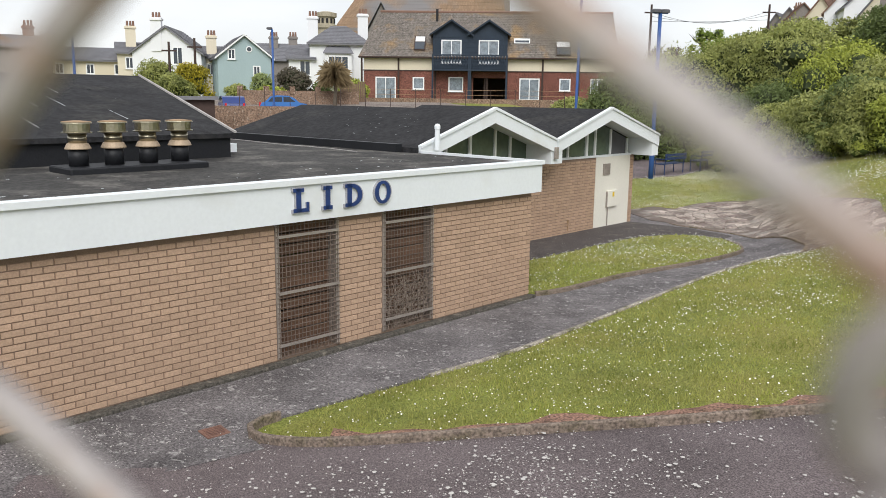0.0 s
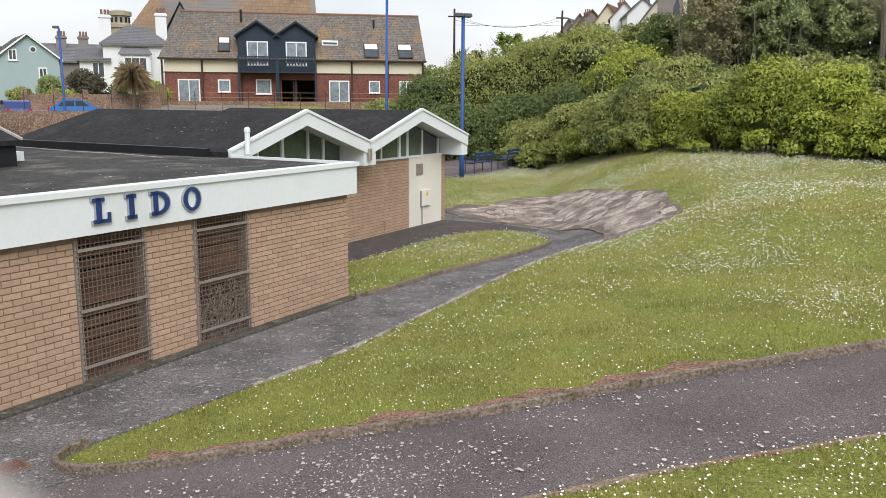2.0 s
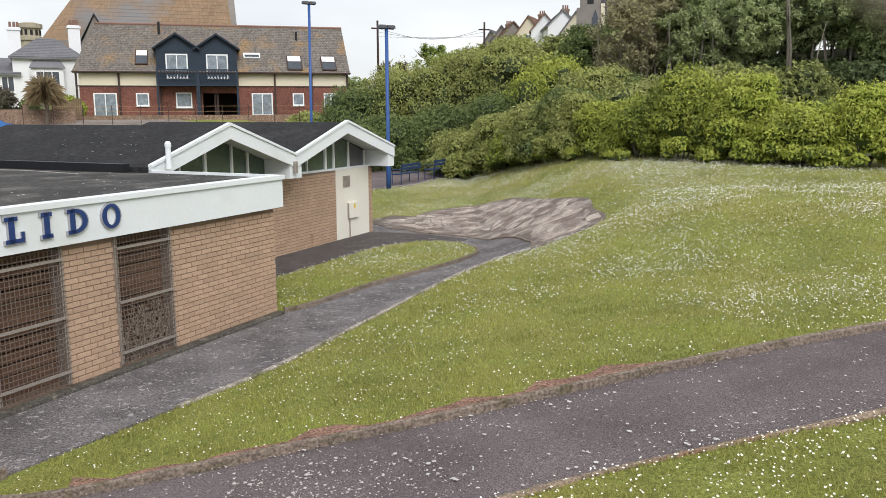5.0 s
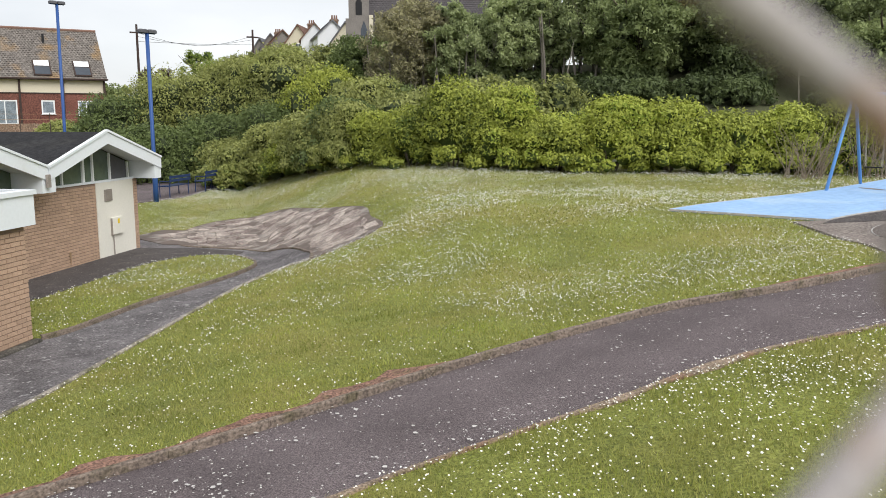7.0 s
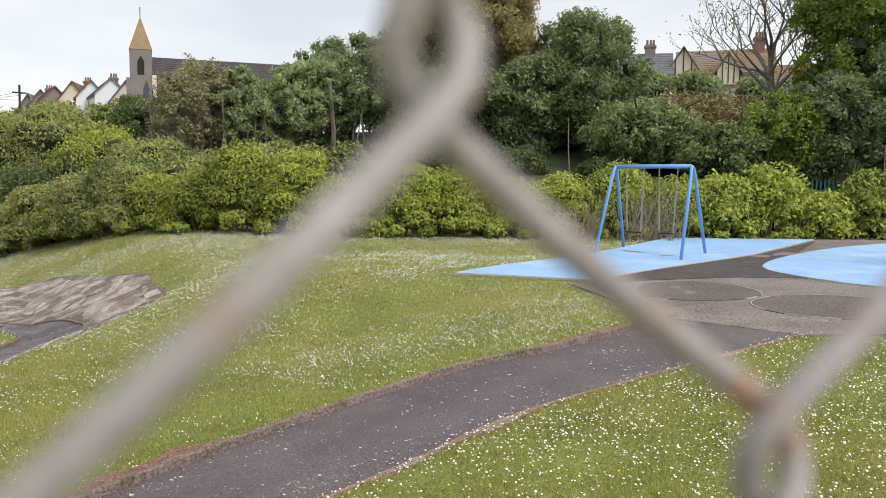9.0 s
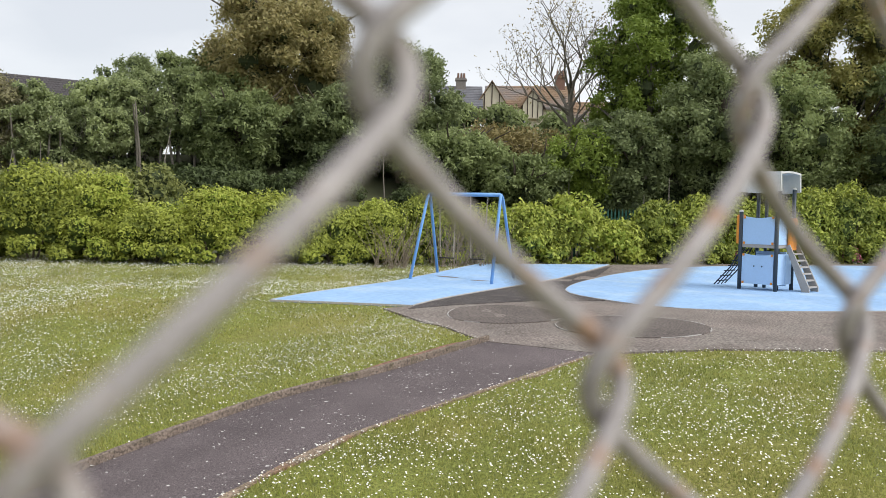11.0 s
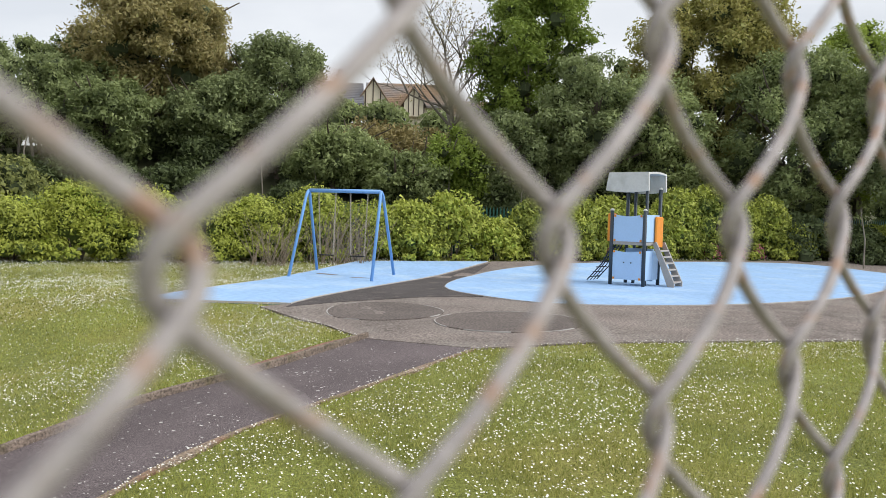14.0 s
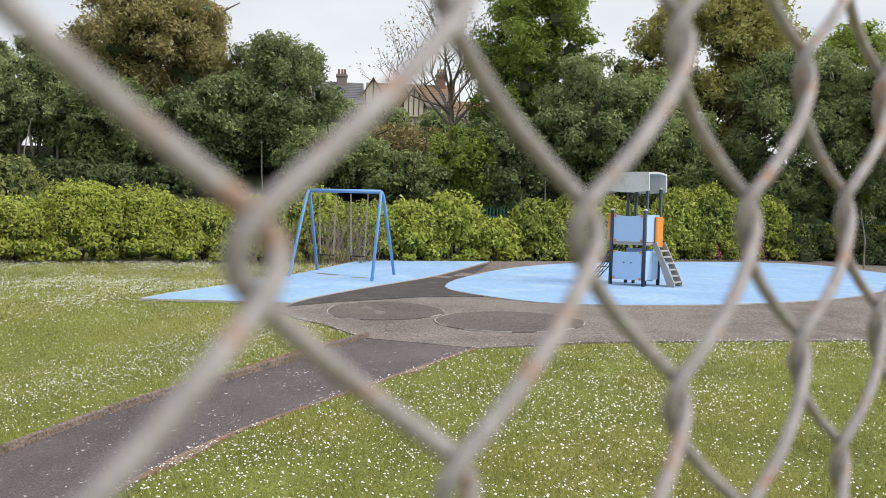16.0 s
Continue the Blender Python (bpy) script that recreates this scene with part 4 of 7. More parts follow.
# gabled changing hall
gab = thing("gabled_hall", "brick changing hall with two white gables over clerestory windows", "building", SITE)
gw = Build().box(0.0, 7.37, 3.492, 3.75, -0.2, 1.96).box(9.08, 9.308, 3.492, 3.75, -0.2, 1.96).box(7.37, 9.08, 3.56, 3.75, -0.2, 1.96).box(9.02, 9.308, 3.75, 12.8, -0.2, 2.3).box(0, 9.3, 12.8, 13.1, -0.2, 2.3).box(0.0, 0.25, 3.75, 12.8, 0, 2.4)
hall_wall = part("brick_wall", gw, M_MORTAR, gab, "tan brick wall with recessed joints, stained at its foot")
for px, x0, x1 in ((2.33, 0.02, 4.64), (6.95, 4.64, 9.48)):
    part("roof_slope", roof_sheet(Build(), [(x0, 2.86, 2.50), (px, 2.86, 3.23), (px, 9.6, 3.23), (x0, 9.9, 2.50)], 0.10), M_FELT, gab, "black felt roof slope")
    part("roof_slope", roof_sheet(Build(), [(px, 2.86, 3.23), (x1, 2.86, 2.50), (x1, 9.9, 2.50), (px, 9.6, 3.23)], 0.10), M_FELT, gab, "black felt roof slope")
part("back_roof", Build().box(0.02, 9.4, 9.7, 13.1, 2.2, 2.42), M_FELT, gab)
part("roof_upstand", Build().box(-0.12, 0.03, 3.3, 9.8, 2.40, 2.56), M_UPSTAND, gab, "black felt upstand")
for px, x0, x1 in ((2.33, 0.06, 4.62), (6.95, 4.66, 9.45)):
    part("bargeboard", Build().prism([(x0, 2.50), (px, 3.225), (px, 2.95), (x0, 2.22)], 2.80, 2.86), M_WHITE, gab, "white bargeboard")
    part("bargeboard", Build().prism([(px, 3.225), (x1, 2.50), (x1, 2.22), (px, 2.95)], 2.80, 2.86), M_WHITE, gab, "white bargeboard")
    part("verge_trim", Build().prism([(x0, 2.50), (px, 3.23), (x1, 2.50), (x1, 2.55), (px, 3.29), (x0, 2.55)], 2.77, 2.87), M_WHITE, gab, "white verge trim")
    part("soffit", Build().prism([(x0, 2.36), (px, 3.09), (x1, 2.36), (x1, 2.33), (px, 3.06), (x0, 2.33)], 2.86, 3.60), M_WHITE, gab, "white boarded soffit")
for x0, x1 in ((4.42, 4.88), (9.12, 9.46)):
    part("eaves_box", Build().box(x0, x1, 2.83, 3.58, 1.96, 2.42), M_WHITE, gab, "white boxed eaves end")
part("lamp_box", Build().box(4.50, 4.62, 2.74, 2.80, 2.08, 2.36, c=0.01), M_STEEL, gab, "small grey bulkhead lamp")
part("sill", Build().box(0.1, 9.12, 3.46, 3.60, 1.95, 2.0), M_WHITE, gab, "white window sill")
part("mast", Build().lathe([(0.055, 2.45), (0.05, 2.86), (0.06, 2.87), (0.06, 2.93), (0.035, 2.97)], 0.42, 2.70, 10), M_WHITE, gab, "white flue pipe")
for px, x0, x1, muls in ((2.33, 0.35, 4.40, (0.9, 1.55, 2.33, 3.2, 3.75)), (6.95, 5.0, 9.0, (5.6, 6.1, 6.95, 7.35, 8.1, 8.95))):
    top = lambda x: 3.05 - abs(x - px) * 0.317
    part("glazing", Build().prism([(x0, 1.99), (x1, 1.99), (x1, top(x1)), (px, top(px)), (x0, top(x0))], 3.55, 3.57), M_GLASSG, gab, "dark green glass")
    for k, x in enumerate(muls):
        wv = 0.05 if k != 2 else 0.08
        part("mullion", Build().box(x - wv / 2, x + wv / 2, 3.50, 3.56, 1.99, top(x)), M_PVC, gab, "white mullion")
part("blind_panel", Build().prism([(8.15, 2.0), (8.9, 2.0), (8.9, 2.42), (8.15, 2.66)], 3.535, 3.548), M_LAMP, gab, "dark boarded pane")
part("transom", Build().box(6.1, 6.95, 3.51, 3.56, 2.62, 2.66), M_PVC, gab)
dr = part("plant_door", Build().box(7.37, 9.08, 3.47, 3.555, 0.02, 1.955), M_CREAM, gab, "cream painted plant-room doors")
part("door_vent", Build().box(7.70, 8.03, 3.44, 3.47, 1.46, 1.76).box(7.75, 7.98, 3.43, 3.44, 1.50, 1.72), M_STEEL, dr, "grey louvre vent")
part("meter_box", Build().box(7.92, 8.40, 3.40, 3.47, 0.58, 1.02, c=0.01), M_CREAM, dr, "cream meter cupboard")
part("meter_box_side", Build().box(7.905, 7.919, 3.41, 3.46, 0.56, 1.0), M_STEEL, dr)
part("warning_sign", Build().box(8.14, 8.22, 3.392, 3.399, 0.85, 0.97), M_YELLOW, dr, "small yellow warning sign")
part("pipe", Build().tube([(7.98, 3.44, 0.58), (7.98, 3.44, 0.0)], 0.015, 6), M_STEEL, dr)
part("hose_hook", Build().tube([(6.15, 3.47, 0.10), (6.15, 3.45, 0.38), (6.10, 3.44, 0.40), (6.10, 3.44, 0.30)], 0.012, 5), M_RUST, gab)

# ---- blue lamp posts ----
def lamp_post(x, y, z, h, heads=1, lean=0.0, yaw=0):
    ob = thing("street_lamp", "tall blue painted steel lamp post", "street lamp", pose(x, y, z, 0, lean, yaw), group="blue lamp posts")
    part("pole", Build().lathe([(0.10, -0.1), (0.10, 1.1), (0.085, 1.15), (0.075, 1.3), (0.07, h)], 0, 0, 10), M_POLE, ob, "", True)
    part("bracket", Build().tube([(-0.32 * (heads > 1), 0, h + 0.02), (0.32, 0, h + 0.02)], 0.035, 6), M_POLE, ob)
    for s in ((1, -1) if heads > 1 else (1,)):
        part("lamp_head", Build().box(0.18 * s - 0.17, 0.18 * s + 0.17, -0.14, 0.14, h + 0.02, h + 0.15, c=0.04), M_LAMP, ob, "grey floodlight head")
    return ob


lamp_post(8.05, 31.8, 0.45, 6.2, 2, yaw=15)
lamp_post(6.7, 42.5, 1.2, 7.6, 2, 0.6, yaw=10)
lamp_post(-11.3, 55.0, 1.7, 5.9, 1, yaw=170)
lamp_post(-19.5, 44.0, 0.5, 6.4, 1)

# ---- benches ----
def bench(m):
    ob = thing("park_bench", "navy painted slatted park bench on the path", "bench", m, group="benches by the far path")
    for i in range(4):
        part("seat_slat", Build().box(-0.8, 0.8, -0.22 + i * 0.115, -0.13 + i * 0.115, 0.42, 0.45), M_BENCH, ob)
    for z in (0.60, 0.73):
        part("back_slat", Build().box(-0.8, 0.8, 0.25, 0.28, z, z + 0.10), M_BENCH, ob)
    for x in (-0.72, 0.72):
        part("leg", Build().tube([(x, -0.22, 0), (x, -0.22, 0.42), (x, 0.2, 0.42)], 0.022, 6), M_BENCH, ob)
        part("leg", Build().tube([(x, 0.2, 0), (x, 0.2, 0.42), (x, 0.29, 0.85)], 0.022, 6), M_BENCH, ob)
        part("armrest", Build().tube([(x, 0.24, 0.62), (x, -0.2, 0.62), (x, -0.22, 0.42)], 0.02, 6), M_BENCH, ob)
    return ob


b0 = bench(pose(9.0, 32.7, lawn(9.0, 32.7) + 0.03, 0, 0, -135))
copy_thing(b0, pose(10.6, 33.5, lawn(10.6, 33.5) + 0.03, 0, 0, -132))
copy_thing(b0, pose(11.6, 34.3, lawn(11.6, 34.3) + 0.03, 0, 0, -138))

# ---- swing ----
SW = pose(20.02, 10.46, 1.76, 0, 0, -82.5)
swing = thing("swing_frame", "blue tubular steel swing frame with two rubber seats", "swing", SW)
part("top_bar", Build().tube([(-1.02, 0, 2.34), (1.02, 0, 2.34)], 0.055, 12), M_SWING, swing, "", True)
for s in (-1, 1):
    for e in (-1, 1):
        pts = [(s * 1.16, e * 1.0, 0), (s * 1.07, e * 0.14, 2.16), (s * 1.06, e * 0.10, 2.25), (s * 1.05, e * 0.05, 2.31), (s * 1.04, 0, 2.34)]
        part("leg", Build().tube(pts, 0.042, 10), M_SWING, swing, "", True)
for sx, tilt in ((-0.5, 0.03), (0.42, -0.04)):
    seat = part("seat", Build().box(sx - 0.21, sx + 0.21, -0.07 + tilt, 0.07 + tilt, 0.56, 0.585, c=0.01), M_RUBBER, swing, "black rubber seat")
    for e in (-1, 1):
        b = Build()
        x0, x1, n = sx + e * 0.25, sx + e * 0.19, 42
        for i in range(n):
            t0, t1 = i / n, (i + 1.15) / n
            pt_ = lambda t: Vector((x0 + (x1 - x0) * t, tilt * t, 2.30 - (2.30 - 0.58) * t))
            w = Vector((0.016, 0, 0)) if i % 2 else Vector((0, 0.016, 0))
            b.tube([pt_(t0) - w, pt_(t0) + w, pt_(t1) + w, pt_(t1) - w, pt_(t0) - w], 0.007, 4, False)
        part("chain", b, M_CHAIN, swing)
for k, (x, y) in enumerate(((-0.55, 0.2), (0.5, -0.1))):
    ring = [(x + 0.32 * math.cos(a * 0.3927) * (1 + 0.3 * math.sin(a * 2.1)), y + 0.10 * math.sin(a * 0.3927)) for a in range(16)]
    wv = [SW @ Vector((px, py, 0)) for px, py in ring]
    overlay("worn_patch", [(p.x, p.y) for p in wv], 0.058, M_ASPHALT_OLD, "scuffed grey wear under the swing seats", "wear patch", thick=0.02, cut=5)

# ---- climbing tower ----
TW = pose(22.9, 3.0, 1.752, 0, 0, -107)
tower = thing("climbing_tower", "play tower with pale blue panels, orange grips and a grey roof", "climbing frame", TW)
H = 0.48
for x, y, h in ((-H, -H, 2.02), (H, -H, 2.02), (H, H, 2.62), (-H, H, 2.62)):
    p = part("post", Build().lathe([(0.05, -0.02), (0.05, h)], x, y, 12), M_POST, tower, "", True)
    part("post_cap", Build().lathe([(0.055, h), (0.055, h + 0.03), (0.02, h + 0.06)], x, y, 12), M_ROOFG, p)
for x, y in ((-0.25, H), (0.35, -0.1)):
    part("post", Build().lathe([(0.045, -0.02), (0.045, 2.6)], x, y, 12), M_POST, tower, "", True)
part("deck", Build().box(-H, H, -H, H, 1.10, 1.18), M_STEP, tower, "grey platform deck")


def panel(x0, x1, z0, z1, y0, y1, dip=0.05):
    n = 10
    top = [(x1 + (x0 - x1) * i / n, z1 - dip * math.sin(math.pi * i / n)) for i in range(n + 1)]
    return Build().prism([(x0, z0), (x1, z0)] + top, y0, y1)


part("panel", panel(-H + 0.06, H - 0.06, 1.19, 1.92, -H - 0.012, -H + 0.012), M_PANEL, tower, "pale blue upper panel")
part("panel", panel(-H + 0.06, H - 0.06, 0.16, 0.95, -H - 0.012, -H + 0.012), M_PANEL, tower, "pale blue lower panel")
for z0, z1 in ((1.19, 1.92), (0.16, 0.95)):
    bb = Build()
    n = 8
    bb.prism([(-H + 0.06, z0), (H - 0.06, z0), (H - 0.06, z1), (-H + 0.06, z1)], H - 0.012, H + 0.012, "x")
    part("panel", bb, M_PANEL, tower, "pale blue side panel")
for z in (0.16, 0.88, 1.19, 1.85):
    for x in (-H + 0.07, H - 0.13):
        part("clamp", Build().box(x, x + 0.06, -H - 0.03, -H - 0.012, z, z + 0.06, c=0.008), M_ORANGE, tower, "orange panel clamp")
for x in (-0.09, 0.12):
    part("peephole", Build().tube([(x, -H - 0.016, 0.62), (x, -H - 0.012, 0.62)], 0.02, 10), M_RUBBER, tower)
part("grip_panel", Build().box(-H - 0.14, -H - 0.02, -H + 0.0, -H + 0.35, 1.19, 1.95, c=0.03), M_ORANGE, tower, "orange ribbed grip panel")
part("grip_panel", Build().box(H + 0.02, H + 0.09, H - 0.4, H + 0.06, 1.05, 1.88, c=0.03), M_ORANGE, tower, "orange hand grip")
rf = Build()
arc = [(-0.60 + i * 0.14, 2.98 + 0.10 * math.cos((-0.60 + i * 0.14) * 1.6)) for i in range(9)]
rf.prism(arc + [(y, z - 0.05) for y, z in reversed(arc)], -0.54, 0.60, "x")
n = 10
bot = [(-0.62 + 1.24 * i / n, 2.56 - 0.05 * math.sin(math.pi * i / n)) for i in range(n + 1)]
rf.prism(bot + [(0.60, 3.05), (-0.54, 3.05)], -0.64, -0.58)
rf.prism(bot + [(0.60, 3.05), (-0.54, 3.05)], 0.50, 0.56)
part("roof", rf, M_ROOFG, tower, "pale grey curved roof")
ladder = Build()
for s in (-1, 1):
    ladder.tube([(-H - 0.02, s * 0.3, 1.12), (-H - 0.35, s * 0.3, 0.55), (-H - 0.8, s * 0.3, 0.06)], 0.018, 6)
for i in range(7):
    t = (i + 0.5) / 7
    ladder.tube([(-H - 0.04 - 0.74 * t, -0.3, 1.08 - 1.0 * t + 0.0), (-H - 0.04 - 0.74 * t, 0.3, 1.08 - 1.0 * t)], 0.016, 6)
for k in (-0.1, 0.1):
    ladder.tube([(-H - 0.04, k, 1.08), (-H - 0.40, k, 0.52), (-H - 0.8, k, 0.05)], 0.014, 6)
part("rope_net", ladder, M_NAVY, tower, "dark green rope climbing net")
for s in (0.0, 0.56):
    b = Build()
    b.prism([(H + 0.02, 1.15), (H + 0.12, 1.20), (H + 0.66, 0.12), (H + 0.66, -0.0), (H + 0.48, -0.0)], s, s + 0.05)
    part("stair_side", b, M_STEP, tower, "grey plastic stair side")
for i in range(6):
    t = (i + 0.5) / 6
    part("tread", Build().box(H + 0.05 + 0.46 * t, H + 0.22 + 0.46 * t, 0.02, 0.60, 1.02 - 1.0 * t, 1.06 - 1.0 * t, c=0.01), M_STEP, tower)
part("shop_counter", Build().box(-0.3, 0.5, 0.05, 0.12, 0.12, 1.0), M_PANEL, tower, "blue inner panel")

# ---- planting ----
def az_at(az, dist):
    return dist * math.sin(radians(az)), dist * math.cos(radians(az))


def core_mesh(name, blobs, mat, k=0.80):
    b = Build()
    for x, y, z, rx, ry, rz in blobs:
        prof = [(math.cos(a) * k, math.sin(a) * k) for a in [-1.35 + 2.7 * i / 3 for i in range(4)]]
        o = len(b.v)
        ns = 5
        b.v += [(x + rx * r * math.cos(6.283 * j / ns), y + ry * r * math.sin(6.283 * j / ns), z + rz * h) for r, h in prof for j in range(ns)]
        b.f += [(o + i * ns + j, o + i * ns + (j + 1) % ns, o + (i + 1) * ns + (j + 1) % ns, o + (i + 1) * ns + j) for i in range(3) for j in range(ns)]
    return b


# dark colour that stands in for the shade deep inside crowns and bushes
M_CORE = material("painted_inner_shade", (0.058, 0.075, 0.035), 0.95, 0.4, 2, 12, 0.5, 20)
# the same painted inner shade, a little greener for the hedge
M_COREL = material("painted_hedge_shade", (0.075, 0.105, 0.028), 0.95, 0.4, 2, 12, 0.5, 20)


def bush(name, label, category, x, y, w, d, h, count, size, mat, group="", lumps=14, core=None, yaw=0.0, z=None, lump=(0.16, 0.30), core_k=0.66, spread=0.55):
    """A dense bush: lumps on an uneven heap, leaves over their skin, stems inside."""
    z = ground(x, y) if z is None else z
    ob = thing(name, label, category, pose(x, y, z, 0, 0, yaw), group=group)
    blobs = [(0, 0, h * 0.42, w * 0.42, d * 0.42, h * 0.46)]
    for i in range(lumps):
        a, r, t = random.uniform(0, 6.28), random.uniform(0.25, 0.8), random.uniform(0.15, 0.85)
        k = random.uniform(*lump) * min(w, d, h * 1.3)
        rr = r * math.sqrt(max(0.1, 1 - (t * 0.95) ** 2)) * 1.15
        blobs.append((math.cos(a) * rr * w / 2 * 0.8, math.sin(a) * rr * d / 2 * 0.8, t * h * 0.86, k * 1.15, k * 1.1, k * random.uniform(0.75, 1.05)))
    for i in range(max(8, lumps // 3)):
        a, k = random.uniform(0, 6.28), random.uniform(0.10, 0.17) * min(w, d, h * 1.3)
        blobs.append((math.cos(a) * w * 0.40, math.sin(a) * d * 0.40, k * random.uniform(0.0, 1.6), k * 1.2, k * 1.2, k))
    p, nm = clump_points(blobs, count)
    keep = p[:, 2] > 0.03
    part("foliage", leaf_mesh("foliage", p[keep], nm[keep], size * 1.12, mat, spread=spread, droop=0.7, tri=True), None, ob)
    # dark bodies added behind the leaves so the gaps look shaded
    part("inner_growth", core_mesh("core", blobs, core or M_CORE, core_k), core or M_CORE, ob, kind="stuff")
    for i in range(4):
        a = random.uniform(0, 6.28)
        part("stem", Build().tube([(0.1 * math.cos(a), 0.1 * math.sin(a), -0.1), (0.25 * w * math.cos(a), 0.25 * d * math.sin(a), h * 0.6)], [0.035, 0.012], 5), M_BARK, ob)
    return ob


def limb(b, p, d, length, r, depth, tips, spread=0.55):
    """A branch that forks, with a bent, tapering run."""
    pts, rad = [p], [r]
    q, e = Vector(p), Vector(d).normalized()
    for i in range(4):
        e = (e + Vector((random.uniform(-0.2, 0.2), random.uniform(-0.2, 0.2), random.uniform(-0.05, 0.16)))).normalized()
        q = q + e * length / 4
        pts.append(tuple(q))
        rad.append(r * (1 - 0.13 * (i + 1)))
    b.tube(pts, rad, 6 if r > 0.05 else 4, False)
    tips.append(tuple(q))
    if depth:
        for i in range(3 if depth > 1 else 2):
            f = (e + Vector((random.uniform(-1, 1), random.uniform(-1, 1), random.uniform(-0.25, 0.6))) * spread * 1.3).normalized()
            limb(b, pts[-1] if i else pts[-2], f, length * random.uniform(0.6, 0.8), r * 0.52, depth - 1, tips, spread)


def tree(label, x, y, h, rad, count, size, mat, bark=None, trunk=0.25, low=0.3, core=True, lumps=64, z=None, group="trees on the bank", stems=1):
    """Trunk or stems, limbs and an uneven crown of many small leaf sprays with gaps."""
    z = ground(x, y) if z is None else z
    ob = thing("tree", label, "tree", pose(x, y, z, 0, 0, random.uniform(0, 360)), group=group)
    b, tips = Build(), []
    for k in range(stems):
        ox, oy = (random.uniform(-0.6, 0.6) * rad, random.uniform(-0.6, 0.6) * rad) if stems > 1 else (0.0, 0.0)
        b.tube([(ox * 0.6, oy * 0.6, -0.2), (ox * 0.8 + random.uniform(-0.1, 0.1), oy * 0.8 + 0.05, h * max(low, 0.25)), (ox, oy + random.uniform(-0.2, 0.2), h * 0.68)], [trunk, trunk * 0.8, trunk * 0.45], 7)
    for i in range(7):
        a = 6.28 * i / 7 + random.uniform(-0.4, 0.4)
        limb(b, (0, 0, h * random.uniform(max(low, 0.2), 0.62)), (math.cos(a), math.sin(a), random.uniform(0.3, 0.9)), rad * 0.62, trunk * 0.4, 1, tips)
    part("trunk", b, bark or M_BARK, ob)
    big, blobs = [], []
    mid, half = h * (low + 1) / 2, h * (1 - low) / 2
    for i in range(lumps):
        a, s = random.uniform(0, 6.28), random.uniform(-0.92, 0.94)
        wide = math.sqrt(max(0.05, 1 - s * s)) * (1.0 if s > -0.2 else 1.06)
        r = rad * wide * math.sqrt(random.uniform(0.05, 0.72))
        k = rad * random.uniform(0.14, 0.28)
        big.append((math.cos(a) * r, math.sin(a) * r, mid + s * (half - k * 0.6), k))
    for bx, by, bz, k in big:
        for i in range(5):
            d = Vector((random.gauss(0, 1), random.gauss(0, 1), random.gauss(0.1, 1))).normalized() * k * random.uniform(0.3, 1.0)
            q = k * random.uniform(0.32, 0.62)
            blobs.append((bx + d.x, by + d.y, bz + d.z, q * 1.15, q * 1.15, q * 0.9))
    p, nm = clump_points(blobs, count, 0.7, -0.7)
    p += rng.normal(0, 0.05 * rad ** 0.5, p.shape)
    nm[:, 2] += 0.25
    part("crown", leaf_mesh("crown", p, nm, size, mat, spread=0.6, droop=0.5, tri=True), None, ob)
    # added dark bodies paint the shade between the crown's leaf sprays
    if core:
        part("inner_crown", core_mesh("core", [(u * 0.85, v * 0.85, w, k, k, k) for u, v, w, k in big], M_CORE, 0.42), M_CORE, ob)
    return ob


def along(line, s):
    d = [0.0]
    for a, b in zip(line, line[1:]):
        d.append(d[-1] + math.dist(a, b))
    s = min(max(s, 0), d[-1])
    return float(np.interp(s, d, [p[0] for p in line])), float(np.interp(s, d, [p[1] for p in line]))


# clipped laurel hedge, bush by bush
s = 132.0
i = 0
while s < 183:
    x, y = along(HEDGE, s)
    x2, y2 = along(HEDGE, s + 0.5)
    ang_ = math.degrees(math.atan2(y2 - y, x2 - x))
    h = 2.15 + 0.28 * math.sin(i * 1.9) + random.uniform(-0.12, 0.12) + (0.55 if 137.5 < s < 141 else 0)
    if abs(s - 157.5) < 0.95:
        h *= 0.62
    h0_ = math.degrees(math.atan2(x, y))
    h *= 1.42 if h0_ > 85 else 1.12 if h0_ > 73 else 1.0
    far = s > 153
    if h0_ > 91.5:
        h *= 0.5
    b_az = math.degrees(math.atan2(x, y))
    thin = abs(b_az - 72.8) < 1.7 or abs(b_az - 65.4) < 1.7 or b_az > 91.5
    bush("hedge_bush", "bright green laurel hedge with yellow young leaves" if h0_ > 29 else "rounded olive green hedge shrub on the lawn edge", "hedge", x + 0.7 * math.sin(radians(-ang_)) * -1, y + 0.7 * math.cos(radians(ang_)), 3.0, 1.9, h + 0.25, 5000 if thin else 11500 if far else 18000, 0.090 if not far else 0.145, L_HEDGE if h0_ > 29 else L_SHRUB, "hedge along the lawn", 34, M_COREL, ang_, None, (0.13, 0.27), 0.15 if thin else 0.45 if far else 0.62, 0.6 if far else 0.45)
    s += 1.75
    i += 1
